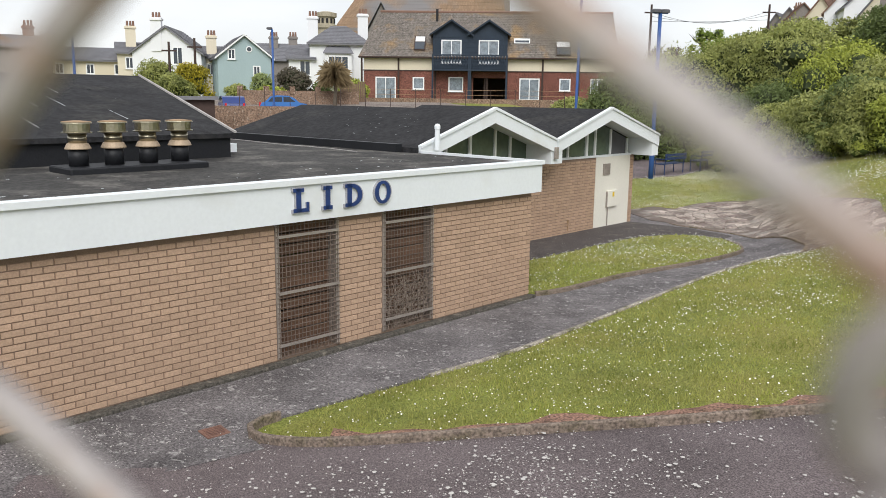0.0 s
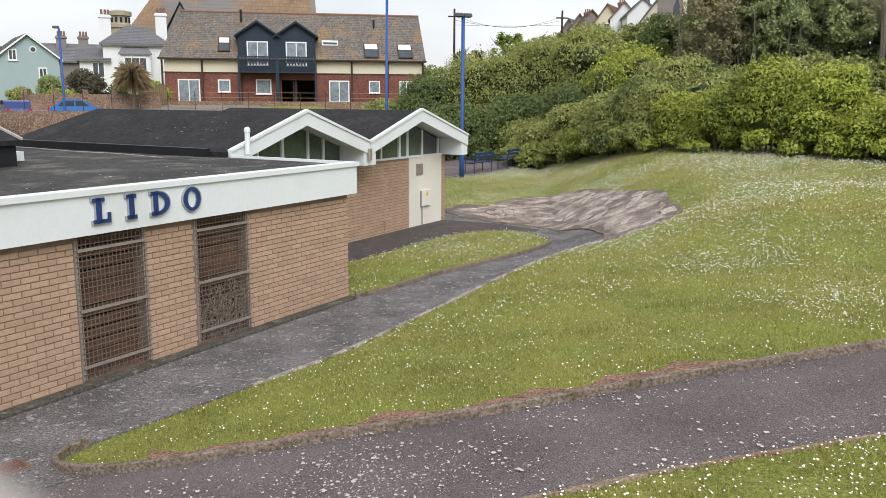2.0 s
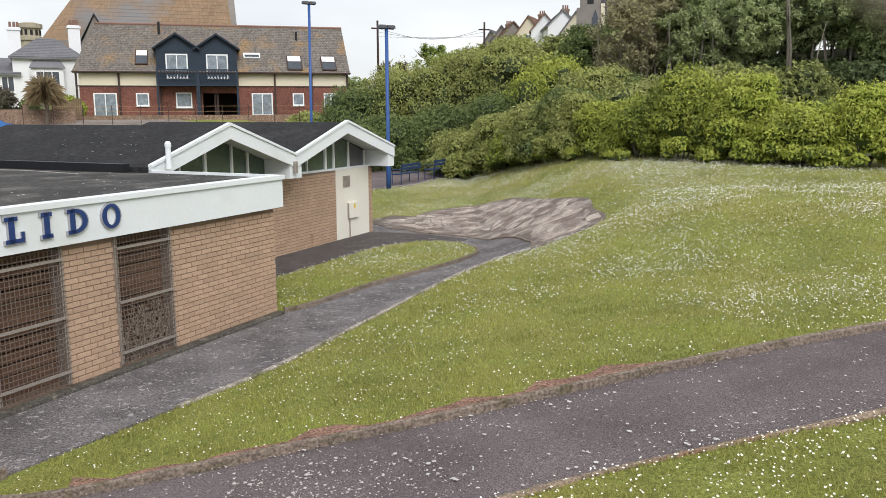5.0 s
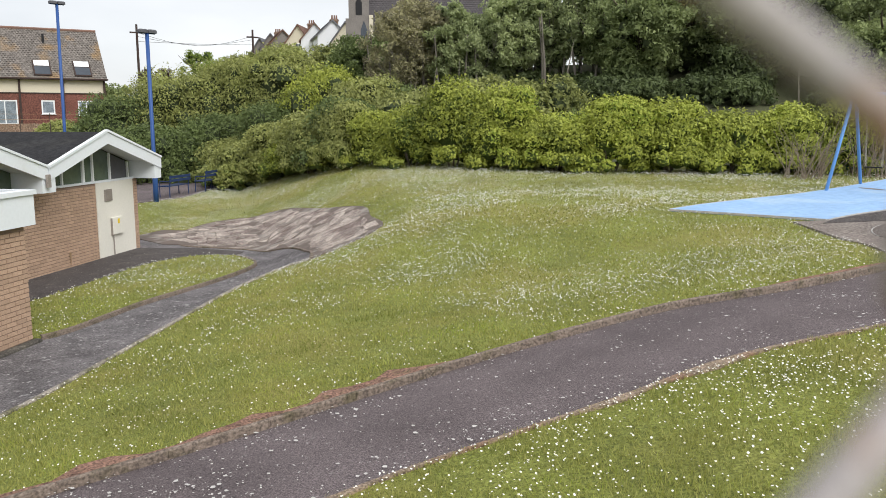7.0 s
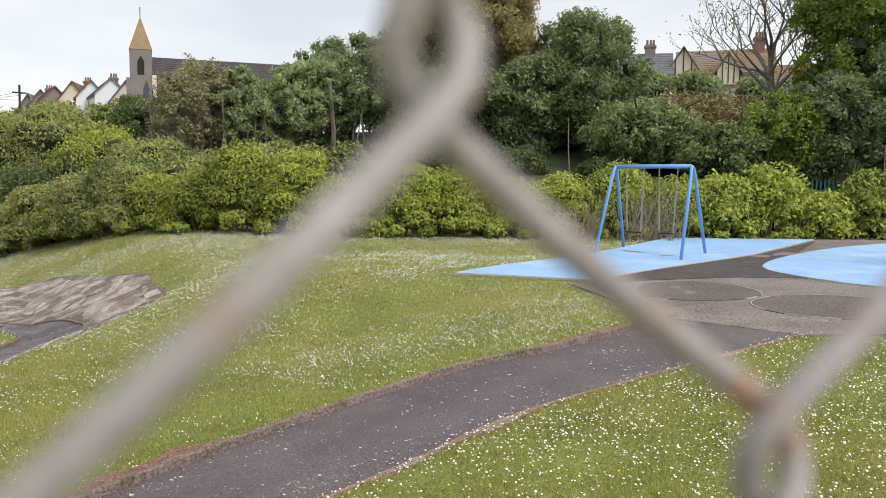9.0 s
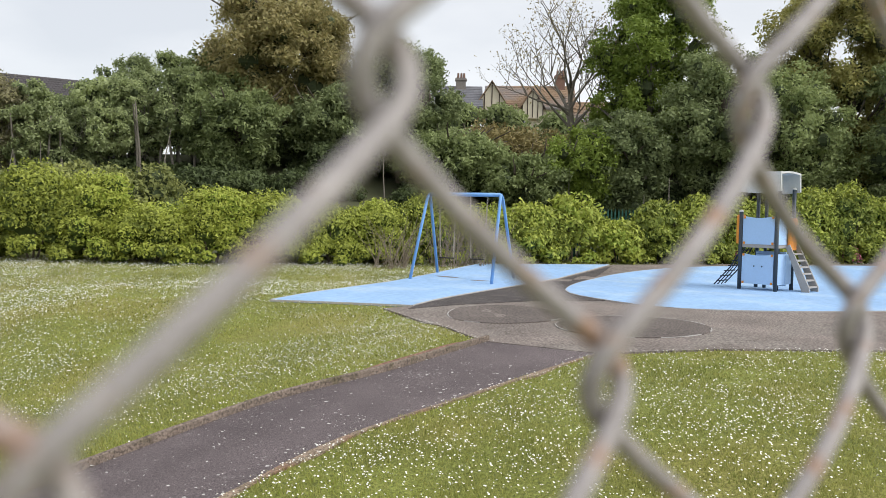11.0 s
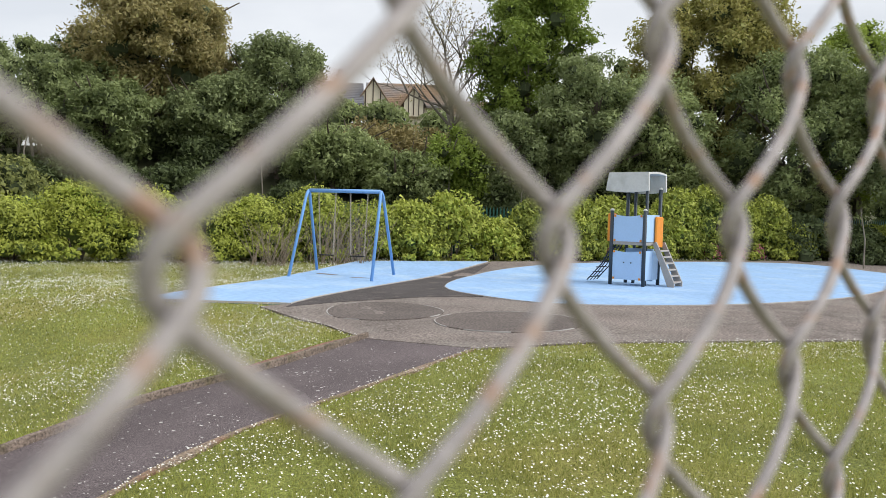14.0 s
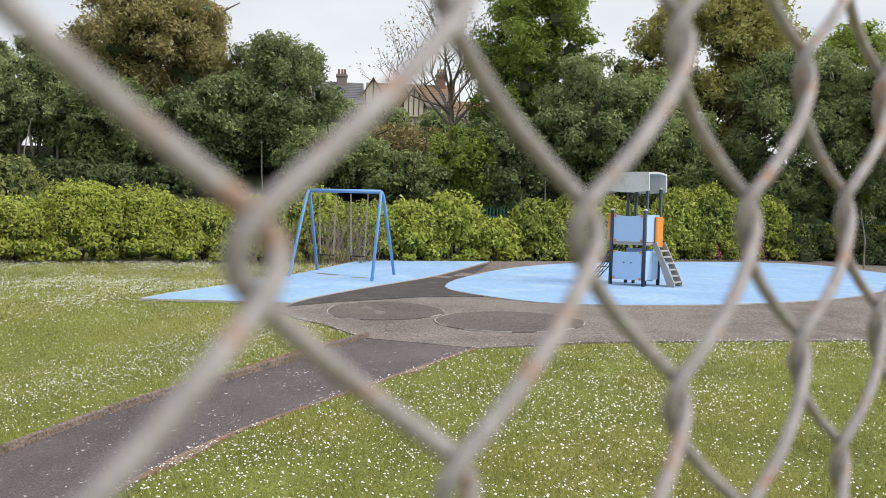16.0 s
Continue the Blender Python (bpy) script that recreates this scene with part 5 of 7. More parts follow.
# olive shrubs at the hedge's left end and up the slope
for az, dist, w, h, mat, lab in ((14.0, 40, 5, 3.0, L_SHRUBD, "dark"), (16.2, 41, 5, 3.0, L_SHRUBD, "dark"), (18.9, 40, 4.4, 2.2, L_SHRUB, "olive"), (20.6, 36.5, 4.6, 2.0, L_SHRUB, "olive"), (22.6, 35, 4.4, 2.2, L_SHRUB, "olive"), (24.6, 33.5, 4.2, 2.4, L_SHRUB, "olive"),
                              (26.6, 31.5, 3.8, 2.5, L_SHRUBD, "dark"), (12.2, 46, 6, 4.6, L_SHRUBD, "dark"), (15.0, 46, 6, 6.3, L_SHRUB, "olive"), (17.6, 46, 6.5, 6.7, L_SHRUB, "olive"), (20.4, 45, 6.5, 6.1, L_SHRUB, "olive"), (23.0, 43, 6, 5.9, L_SHRUB, "olive"),
                              (25.6, 40.5, 5.0, 4.2, L_HEDGE, "bright"), (28.2, 37, 4.4, 3.4, L_SHRUB, "olive"), (19.0, 42, 5, 3.6, L_SHRUBD, "dark"), (22.0, 40, 5, 3.4, L_SHRUBD, "dark"), (30.0, 38, 4.5, 2.6, L_SHRUBD, "dark")):
    x, y = az_at(az, dist)
    bush("shrub", f"{lab} green rounded evergreen shrub on the slope", "shrub", x, y, w, w * 0.8, h, int(4000 * w), 0.13, mat, "shrubs on the slope", 40, None, 0.0, None, (0.10, 0.24))
for az, dist, w, h in ((32.5, 33, 5, 1.8), (36.0, 33, 5, 2.0), (40, 33, 5, 1.8)):
    x, y = az_at(az, dist)
    bush("shrub", "dull green undergrowth behind the hedge", "shrub", x, y, w, w * 0.7, h + 0.8, 7000, 0.16, L_SHRUB, "shrubs on the slope", 18)

# low shrubs that spill on to the lawn's edge
for az, dist, w, h, mat in ((18.4, 36.6, 2.4, 1.1, L_SHRUBD), (19.8, 35.6, 2.6, 1.3, L_SHRUB), (21.4, 34.4, 2.6, 1.2, L_SHRUB), (23.0, 33.2, 2.6, 1.3, L_HEDGE), (24.6, 32.2, 2.4, 1.3, L_SHRUB), (26.2, 31.0, 2.4, 1.2, L_HEDGE)):
    x, y = az_at(az, dist)
    bush("shrub", "low spreading shrub at the lawn's edge", "shrub", x, y, w, w * 0.8, h, 7500, 0.10, mat, "shrubs on the slope", 22, M_COREL, 0.0, None, (0.14, 0.28), 0.6)

# trees on the wooded bank: bearing, distance, top level, crown radius, leaf, note
TREES = [(49.6, 46, 15.6, 5.3, L_BRONZE, "large bronze-green"), (46.8, 42, 9.4, 3.0, L_TREE, "dark green"), (54.2, 43, 10.0, 3.4, L_TREEG, "dark green"), (57.8, 43, 12.4, 3.6, L_TREEG, "dark green"), (61.6, 40, 7.6, 3.0, L_TREE, "dark green"), (66.2, 40, 6.4, 2.6, L_TREE, "dark green"),
         (64.2, 44, 8.6, 2.6, L_BUD, "thin bronze"), (67.6, 43, 8.2, 2.2, L_BUD, "thin bronze"), (70.6, 41, 8.0, 2.6, L_TREEM, "mid-green"), (74.9, 46, 17.0, 4.1, L_TREEM, "tall mid-green"), (73.4, 41, 8.8, 2.4, L_TREEG, "dark green"), (79.4, 43, 12.6, 3.4, L_TREEG, "dark green"), (87.0, 48, 16.4, 5.6, L_OLIVE, "large olive-green"), (83.4, 43, 11.0, 3.2, L_TREE, "dark green"),
         (92.0, 44, 12.2, 3.8, L_TREE, "dark green"), (96.0, 50, 14.8, 4.6, L_TREEM, "mid-green"), (99.5, 44, 12.5, 4.0, L_TREEG, "dark green"), (52.0, 52, 11.6, 4.0, L_TREE, "dark green"), (28.4, 52, 8.6, 2.6, L_SHRUBD, "dark green"), (81.6, 50, 11.6, 3.6, L_TREE, "dark green")]
for az, dist, top_z, rad, mat, lab in TREES:
    x, y = az_at(az, dist)
    z = ground(x, y)
    thin_ = mat is L_BUD
    tree(f"{lab} broadleaf tree on the bank behind the hedge", x, y, top_z - z, rad, int((900 if thin_ else 2800) * rad * rad), 0.215 if rad > 4 else 0.195, mat, M_BARKP if mat is L_TREEM else M_BARK, 0.16 + 0.03 * rad, 0.12 if rad < 4 else 0.2, not thin_, 100)
# slender wood: thin upright trees whose bare stems show above the hedge
SLENDER = [(30.2, 43, 8.6, L_GREY), (31.4, 45, 9.4, L_GREY), (32.8, 44, 8.8, L_GREY), (34.0, 43, 9.4, L_WOOD), (35.2, 47, 9.8, L_TREEG), (36.3, 43, 9.2, L_WOOD), (37.5, 46, 10.2, L_TREEG), (38.6, 43, 9.6, L_WOOD), (39.8, 46, 10.8, L_TREEG), (41.0, 43, 10.2, L_WOOD), (42.2, 47, 11.4, L_TREE), (43.4, 43, 10.6, L_TREEG), (44.7, 46, 11.6, L_TREE), (46.0, 44, 10.8, L_TREE)]
for az, dist, top_z, mat in SLENDER:
    x, y = az_at(az, dist)
    grey_ = mat is L_GREY
    tree("grey-brown twiggy tree with many upright stems" if grey_ else "slender green tree with bare pale stems on the bank", x, y, top_z - ground(x, y) + random.uniform(-0.9, 0.9), random.uniform(1.6, 2.2), 9000 if grey_ else 11500, 0.165, mat, M_BARKP, 0.075, 0.22, not grey_, 72, stems=6 if grey_ else 4)
# pale saplings in the gloom between hedge and trees
for i in range(16):
    az = random.uniform(31, 98)
    x, y = az_at(az, random.uniform(37, 41))
    z = ground(x, y)
    sp = thing("sapling", "thin pale sapling stem in the shade", "sapling", pose(x, y, z), group="saplings on the bank")
    h = random.uniform(1.8, 3.0)
    part("trunk", Build().tube([(0, 0, -0.1), (random.uniform(-0.2, 0.2), 0, h * 0.5), (random.uniform(-0.5, 0.5), random.uniform(-0.3, 0.3), h)], [0.04, 0.03, 0.012], 5), M_BARKP, sp)
# undergrowth that closes the bank; most leaves are coloured dark for the shade
for i in range(22):
    az = 30 + i * 3.3
    x, y = az_at(az, 42.5 + random.uniform(-2, 2))
    bush("undergrowth", "ivy undergrowth beneath the trees, their shade put into its dark leaf colour", "undergrowth", x, y, 4.4, 3.0, (1.0 if az < 48 else 2.2) + random.uniform(-0.3, 0.4), 3400, 0.19, L_IVY_SHADE, "undergrowth on the bank", 26, None, 0.0, None, (0.10, 0.24))

for i in range(20):
    az = 28 + i * 3.7
    x, y = az_at(az, 53 + random.uniform(-2, 2))
    bush("undergrowth", "dark green thicket far up the bank", "undergrowth", x, y, 6.0, 4.0, 4.4 + random.uniform(-0.5, 0.6), 3600, 0.28, L_TREE, "undergrowth on the bank", 14)
for i in range(24):
    sx, sy = along(HEDGE, 139 + i * 1.9)
    qx, qy = along(HEDGE, 139.5 + i * 1.9)
    t_ = Vector((qx - sx, qy - sy)).normalized()
    k_ = random.uniform(4.5, 6.0)
    bush("undergrowth", "tangled green undergrowth behind the hedge", "undergrowth", sx - t_.y * k_, sy + t_.x * k_, 3.0, 2.4, 1.3 + random.uniform(-0.3, 0.3), 2600, 0.15, random.choice((L_IVY_SHADE, L_IVY_SHADE, L_SHRUBD)), "undergrowth on the bank", 12)

for az, dist in ((41.5, 39), (44.5, 39.5), (47.5, 38.5), (50.5, 39), (53.5, 38.5), (59.0, 38.5)):
    x, y = az_at(az, dist)
    bush("undergrowth", "ivy undergrowth beneath the trees, their shade put into its dark leaf colour", "undergrowth", x, y, 3.8, 2.6, 1.2, 2600, 0.17, L_IVY_SHADE, "undergrowth on the bank", 20)

# leafless tree
x, y = az_at(69.6, 47)
bare = thing("tree", "almost leafless tree with a fine web of branches", "tree", pose(x, y, ground(x, y)), group="trees on the bank")
b, tips = Build(), []
b.tube([(0, 0, -0.2), (0.1, 0, 3.0), (0.0, 0.2, 6.0)], [0.22, 0.17, 0.12], 8)
for i in range(13):
    a = 6.28 * i / 13
    limb(b, (0, 0.15, random.uniform(2.6, 6.0)), (math.cos(a), math.sin(a), random.uniform(0.2, 1.3)), random.uniform(2.0, 3.0), 0.085, 3, tips, 0.8)
part("trunk", b, M_BARKP, bare)
tp = np.array(tips)
pts = np.repeat(tp, 5, 0) + rng.normal(0, 0.26, (len(tp) * 5, 3))
part("leaf_cover", leaf_mesh("leaf_cover", pts, rng.normal(0, 1, pts.shape), 0.14, L_BUD, tri=True), None, bare)

# green palisade fence behind the hedge
pal = thing("palisade_fence", "dark green steel palisade fence behind the hedge", "fence")
pm = Build().prism([(-0.03, 0), (0.03, 0), (0.03, 1.75), (0.0, 1.88), (-0.03, 1.75)], -0.012, 0.012).mesh("pale", M_GREENFENCE)
line = [(22.6, 15.0), (29.6, 9.3), (35.3, 4.4), (42.0, -1.4), (49.0, -8.0)]
run = sum(math.dist(a, c) for a, c in zip(line, line[1:]))
n = int(run / 0.155)
for i in range(n):
    x, y = along(line, i * 0.155)
    x2, y2 = along(line, i * 0.155 + 0.1)
    ob = new("pale", pm)
    ob.parent = pal
    ob.matrix_world = pose(x, y, ground(x, y), 0, 0, math.degrees(math.atan2(y2 - y, x2 - x)))
for zz in (0.35, 1.5):
    part("rail", Build().tube([(x, y, ground(x, y) + zz) for x, y in (along(line, k) for k in np.arange(0, run, 1.0))], 0.025, 4), M_GREENFENCE, pal)
# bare brush and flowers at the hedge's foot
for az, dist, w, h in ((57.5, 25.0, 1.6, 1.7), (61.5, 26.0, 1.8, 2.2), (63.5, 26.6, 1.6, 2.0)):
    x, y = az_at(az, dist)
    br = thing("dry_brush", "grey leafless brush in a gap of the hedge", "brush", pose(x, y, ground(x, y)), group="dry brush in the hedge")
    for i in range(60):
        b = Build()
        a, e = random.uniform(0, 6.28), random.uniform(0.2, 1.3)
        p0 = Vector((random.uniform(-w, w) * 0.4, random.uniform(-0.4, 0.4), 0))
        p1 = p0 + Vector((math.cos(a) * math.cos(e) * 0.6, math.sin(a) * math.cos(e) * 0.6, h * random.uniform(0.3, 0.6)))
        p2 = p1 + Vector((math.cos(a + 0.5) * 0.4, math.sin(a + 0.5) * 0.4, h * random.uniform(0.0, 0.4)))
        part("twig", b.tube([p0, p1, p2], [0.010, 0.007, 0.004], 4, False), M_BRUSH, br)
for az, dist in ((79.0, 32.2), (80.6, 32.8), (87.4, 36.6), (89.0, 37.6), (90.2, 38.4)):
    x, y = az_at(az, dist)
    bush("valerian", "pink flowering valerian at the hedge's foot", "flowers", x, y, 1.1, 0.8, 0.8, 900, 0.07, L_PINK, "pink flowers", 8, M_COREL)

# ---- lawn cover ----
def inside_np(px, py, poly):
    c = np.zeros(len(px), bool)
    n = len(poly)
    for i in range(n):
        x0, y0 = poly[i]
        x1, y1 = poly[(i + 1) % n]
        if y0 == y1:
            continue
        hit_ = ((y0 > py) != (y1 > py)) & (px < x0 + (py - y0) * (x1 - x0) / (y1 - y0))
        c ^= hit_
    return c


FOOT = [SITE @ Vector(p) for p in ((-15, -0.14, 0), (0.1, -0.14, 0), (0.1, 3.4, 0), (9.4, 3.4, 0), (9.4, 14, 0), (-15, 14, 0))]
BLOCK = [[(p.x, p.y) for p in FOOT], up + list(reversed(low_)) + [(-7.0, 5.0), (-7.0, 7.2), (-2.0, 7.4)], yard, PLAY, bank_out, earth + [(x, y - 0.05) for x, y in reversed(wide)], [(13.0, 11.25), (14.12, 8.5), (27.3, 8.62), (23.9, 11.95)],
         [(3.0, 36.0), (4.4, 31.2), (9.2, 32.2), (12.2, 35.2), (11.0, 38.0), (8.0, 43.0), (2.0, 43.0)], [(5.5, 24.9), (6.0, 23.3), (6.6, 22.75), (7.2, 24.9), (6.6, 25.5)], YARD_BACK, CORNER]


def lawn_points(count, d0, d1, power):
    d = d0 * (d1 / d0) ** (rng.random(count) ** power) if power else np.sqrt(d0 ** 2 + (d1 ** 2 - d0 ** 2) * rng.random(count))
    a = np.radians(rng.uniform(-20, 104, count))
    px, py = d * np.sin(a), d * np.cos(a)
    isl = inside_np(px, py, ISLAND)
    bad = np.zeros(count, bool)
    for poly in BLOCK:
        bad |= inside_np(px, py, poly)
    ok = isl | ~bad
    ok &= ~inside_np(px, py, BLOCK[0])
    px, py, isl = px[ok], py[ok], isl[ok]
    side = np.array([hedge_side(x, y) for x, y in zip(px, py)])
    ok = (side < 0.5) & (py > px * -0.2 - 3)
    px, py, isl = px[ok], py[ok], isl[ok]
    pz = np.array([lawn(x, y) for x, y in zip(px, py)]) + np.where(isl, 0.09, 0.0)
    return px, py, pz


def patchy(px, py, k):
    return np.array([0.5 + 0.5 * noise.noise((x * k, y * k, 4.0)) + 0.25 * noise.noise((x * k * 3.1, y * k * 3.1, 9.0)) for x, y in zip(px, py)])


px, py, pz = lawn_points(560000, 4.2, 40, 0.75)
d = np.hypot(px, py)
n = len(px)
tuft = patchy(px, py, 1.6)
hh = rng.uniform(0.018, 0.048, n) * np.clip(0.2 + 1.6 * tuft, 0.45, 1.7)
ww = rng.uniform(0.004, 0.009, n) * np.clip(d / 8, 0.7, 2.2)
a = rng.uniform(0, 6.283, n)
lean = rng.normal(0, 0.022, (n, 2))
v0 = np.stack([px - ww * np.cos(a), py - ww * np.sin(a), pz - 0.01], 1)
v1 = np.stack([px + ww * np.cos(a), py + ww * np.sin(a), pz - 0.01], 1)
v2 = np.stack([px + lean[:, 0], py + lean[:, 1], pz + hh], 1)
grass = new("grass", soup("grass", np.stack([v0, v1, v2], 1).reshape(-1, 3), np.arange(3 * n).reshape(n, 3), M_GRASS))
tagged(grass, "short green lawn grass with yellowish patches", "grass", kind="stuff")

px, py, pz = lawn_points(520000, 4.2, 40, None)
pp = patchy(px, py, 0.33)
keep = rng.random(len(px)) < 0.78 * np.clip((pp - 0.22) * 1.7, 0.16, 0.8) * np.where((px < 6.5) & (py > 6.5) & (py < 16.5), 0.32, np.where(py < 5.2, 1.55, np.where(py > 11, np.where(px < 7.2, 0.8, 1.5), 1.5)))
px, py, pz = px[keep], py[keep], pz[keep]
n = len(px)
r = rng.uniform(0.005, 0.0110, n) * np.where((px > 7) & (py < 5.5), 1.05, np.where(py > 11, 1.3, 1.0))
zz = pz + rng.uniform(0.035, 0.075, n)
nm = np.stack([rng.normal(-0.15, 0.3, n), rng.normal(-0.25, 0.3, n), np.ones(n)], 1)
nm /= np.linalg.norm(nm, axis=1)[:, None]
t1 = np.cross(nm, np.array([0.0, 1.0, 0.1]))
t1 /= np.linalg.norm(t1, axis=1)[:, None]
t2 = np.cross(nm, t1)
c = np.stack([px, py, zz], 1)
hexv = np.stack([c + (t1 * math.cos(k * math.pi / 3) + t2 * math.sin(k * math.pi / 3)) * r[:, None] for k in range(6)], 1).reshape(-1, 3)
i0 = np.arange(n) * 6
faces = np.concatenate([np.stack([i0, i0 + 1, i0 + 2, i0 + 3], 1), np.stack([i0, i0 + 3, i0 + 4, i0 + 5], 1)])
tagged(new("daisies", soup("daisies", hexv, faces, M_PETAL)), "white daisies scattered thickly over the lawn", "flowers", kind="stuff")
k3 = rng.choice(n, n // 2, replace=False)
cc, rr = c[k3] + nm[k3] * 0.003, (r[k3] * 0.36)[:, None]
sq = np.stack([cc + t1[k3] * rr, cc + t2[k3] * rr, cc - t1[k3] * rr, cc - t2[k3] * rr], 1).reshape(-1, 3)
tagged(new("daisy_centres", soup("daisy_centres", sq, np.arange(len(sq)).reshape(-1, 4), M_DUST)), "yellow centres of the daisies", "flowers", kind="stuff")

# fallen petals on the asphalt
m_ = 150000
a = np.radians(rng.uniform(-30, 80, m_))
d = 5.5 * (26 / 5.5) ** rng.random(m_)
px, py = d * np.sin(a), d * np.cos(a)
on = (inside_np(px, py, BLOCK[1]) | inside_np(px, py, yard)) & ~inside_np(px, py, ISLAND) & ~inside_np(px, py, BLOCK[0])
pp = patchy(px, py, 0.6)
ramp_ = inside_np(px, py, BLOCK[1])
pp = 0.6 * pp + 0.4 * patchy(px, py, 2.2)
on &= rng.random(m_) < np.clip((pp - 0.40) * 2.6, 0.06, 1) * np.where(ramp_, 0.42, 0.75)
ramp_ = ramp_[on]
px, py = px[on], py[on]
n = len(px)
pz = np.array([lawn(x, y) for x, y in zip(px, py)]) + 0.041
a = rng.uniform(0, 6.283, n)
l = rng.uniform(0.003, 0.0085, n) + 0.012 * rng.random(n) ** 6
w = l * rng.uniform(0.45, 0.95, n)
ca, sa = np.cos(a), np.sin(a)
q = [np.stack([px + l * ca * u - w * sa * v, py + l * sa * u + w * ca * v, pz + 0.003 * u], 1) for u, v in ((1, 0), (0, 1), (-1, 0.2), (0, -1))]
tagged(new("fallen_petals", soup("fallen_petals", np.stack(q, 1).reshape(-1, 3), np.arange(4 * n).reshape(n, 4), M_LITTER)), "pale fallen petals strewn over the asphalt", "litter", kind="stuff")

# ---- the town behind ----
def window(parent, x, y, z, w, h, bars=1, mat=None, frame_=0.07, name="window"):
    """A framed window standing proud of a wall that faces -y."""
    win = part(name, Build().box(x, x + w, y - 0.05, y + 0.02, z, z + frame_).box(x, x + w, y - 0.05, y + 0.02, z + h - frame_, z + h).box(x, x + frame_, y - 0.05, y + 0.02, z + frame_, z + h - frame_).box(x + w - frame_, x + w, y - 0.05, y + 0.02, z + frame_, z + h - frame_), M_PVC, parent, "white window frame")
    part("pane", Build().box(x + frame_, x + w - frame_, y - 0.02, y, z + frame_, z + h - frame_), mat or M_GLASS, win)
    for i in range(bars):
        cx = x + w * (i + 1) / (bars + 1)
        part("glazing_bar", Build().box(cx - 0.04, cx + 0.04, y - 0.045, y + 0.01, z + frame_, z + h - frame_), M_PVC, win)
    part("sill", Build().box(x - 0.06, x + w + 0.06, y - 0.12, y + 0.02, z - 0.06, z), M_PVC, win)


def slates(b, corners, rows, cols, lap=0.03, rough_=0.012):
    """Overlapping slates on a roof plane: bottom left, bottom right, top right, top left."""
    a, c, d, e = [Vector(p) for p in corners]
    nrm = (c - a).cross(e - a).normalized()
    if nrm.z < 0:
        nrm = -nrm
    at = lambda u, v: (a + (c - a) * u) * (1 - v) + (e + (d - e) * u) * v
    for j in range(rows):
        off = 0.5 / cols if j % 2 else 0.0
        for i in range(cols + 1):
            u0, u1 = max(0, (i - off * cols) / cols), min(1, (i + 1 - off * cols) / cols - 0.004)
            if u1 <= u0:
                continue
            v0, v1 = j / rows, min(1.0, (j + 1.15) / rows)
            up1, up2 = lap + random.uniform(0, rough_), 0.004
            p = [at(u0, v0) + nrm * up1, at(u1, v0) + nrm * up1, at(u1, v1) + nrm * up2, at(u0, v1) + nrm * up2]
            q = [at(u0, v0), at(u1, v0)]
            b.solid(p + q, [(0, 1, 2, 3), (4, 5, 1, 0)])
    return b


# apartment house
AX, AY = az_at(-5.68, 80)
APT = pose(AX, AY, 3.0, 0, 0, -2.86)
apt = thing("apartment_house", "brick and cream apartment house with navy dormers and slate roof", "house", APT)
W, E_, R_, DP = 24.05, 4.05, 8.6, 9.4
part("brick_storey", Build().box(0.2, 10.6, 0, DP, -2, 2.8).box(13.7, W - 0.1, 0, DP, -2, 2.8).box(10.6, 13.7, 0.0, DP, 2.2, 2.8).box(10.6, 13.7, 5.0, 5.2, -0.2, 2.2), M_REDBRICK, apt, "red brick ground storey")
part("rendered_band", Build().box(0.2, W - 0.1, 0.03, DP - 0.03, 2.8, E_ + 0.15), M_RENDERC, apt, "cream rendered band")
part("gable_end", Build().prism([(0.1, 2.8), (DP - 0.1, 2.8), (DP - 0.1, E_), (DP / 2, R_ - 0.15), (0.1, E_)], W - 0.35, W - 0.12, "x"), M_RENDERC, apt, "cream gable end")
part("string_course", Build().box(0.1, W, -0.05, 0.0, 2.76, 2.86), M_DARKWOOD, apt)
rb = Build()
slates(rb, [(-0.25, -0.4, E_), (W + 0.05, -0.4, E_), (W + 0.05, DP / 2, R_), (1.2, DP / 2, R_)], 26, 92)
part("front_slope", rb, M_SLATE, apt, "mottled slates with orange lichen")
b = Build()
roof_sheet(b, [(-0.25, -0.4, E_ - 0.02), (W + 0.05, -0.4, E_ - 0.02), (W + 0.05, DP / 2, R_ - 0.02), (1.2, DP / 2, R_ - 0.02)], 0.12)
roof_sheet(b, [(1.2, DP / 2, R_ - 0.02), (W + 0.05, DP / 2, R_ - 0.02), (W + 0.05, DP + 0.4, E_ - 0.02), (-0.25, DP + 0.4, E_ - 0.02)], 0.12)
part("roof_deck", b, M_SLATE, apt)
part("ridge", Build().tube([(1.2, DP / 2, R_ + 0.03), (W + 0.05, DP / 2, R_ + 0.03)], 0.13, 6), M_TILE, apt, "orange-brown ridge tiles")
part("gutter", Build().box(-0.3, W + 0.1, -0.55, -0.40, E_ - 0.08, E_ + 0.04), M_DARKWOOD, apt)
for x in (0.0, 3.5, 7.0, 10.42, 13.75, 17.1, 20.5, 23.85):
    part("timber_post", Build().box(x - 0.08, x + 0.08, -0.16, 0.0, -0.5, E_), M_DARKWOOD, apt, "dark timber post")
for x, z, w, h, nb in ((1.3, 0.05, 1.95, 2.15, 1), (4.85, 1.05, 1.1, 1.15, 0), (8.25, 0.9, 1.4, 1.35, 0), (14.95, 0.15, 1.9, 2.05, 1), (18.7, 1.05, 1.05, 1.15, 0), (21.6, 0.9, 1.35, 1.3, 1)):
    window(apt, x, 0.0, z, w, h, nb, M_CURTAIN, 0.11)
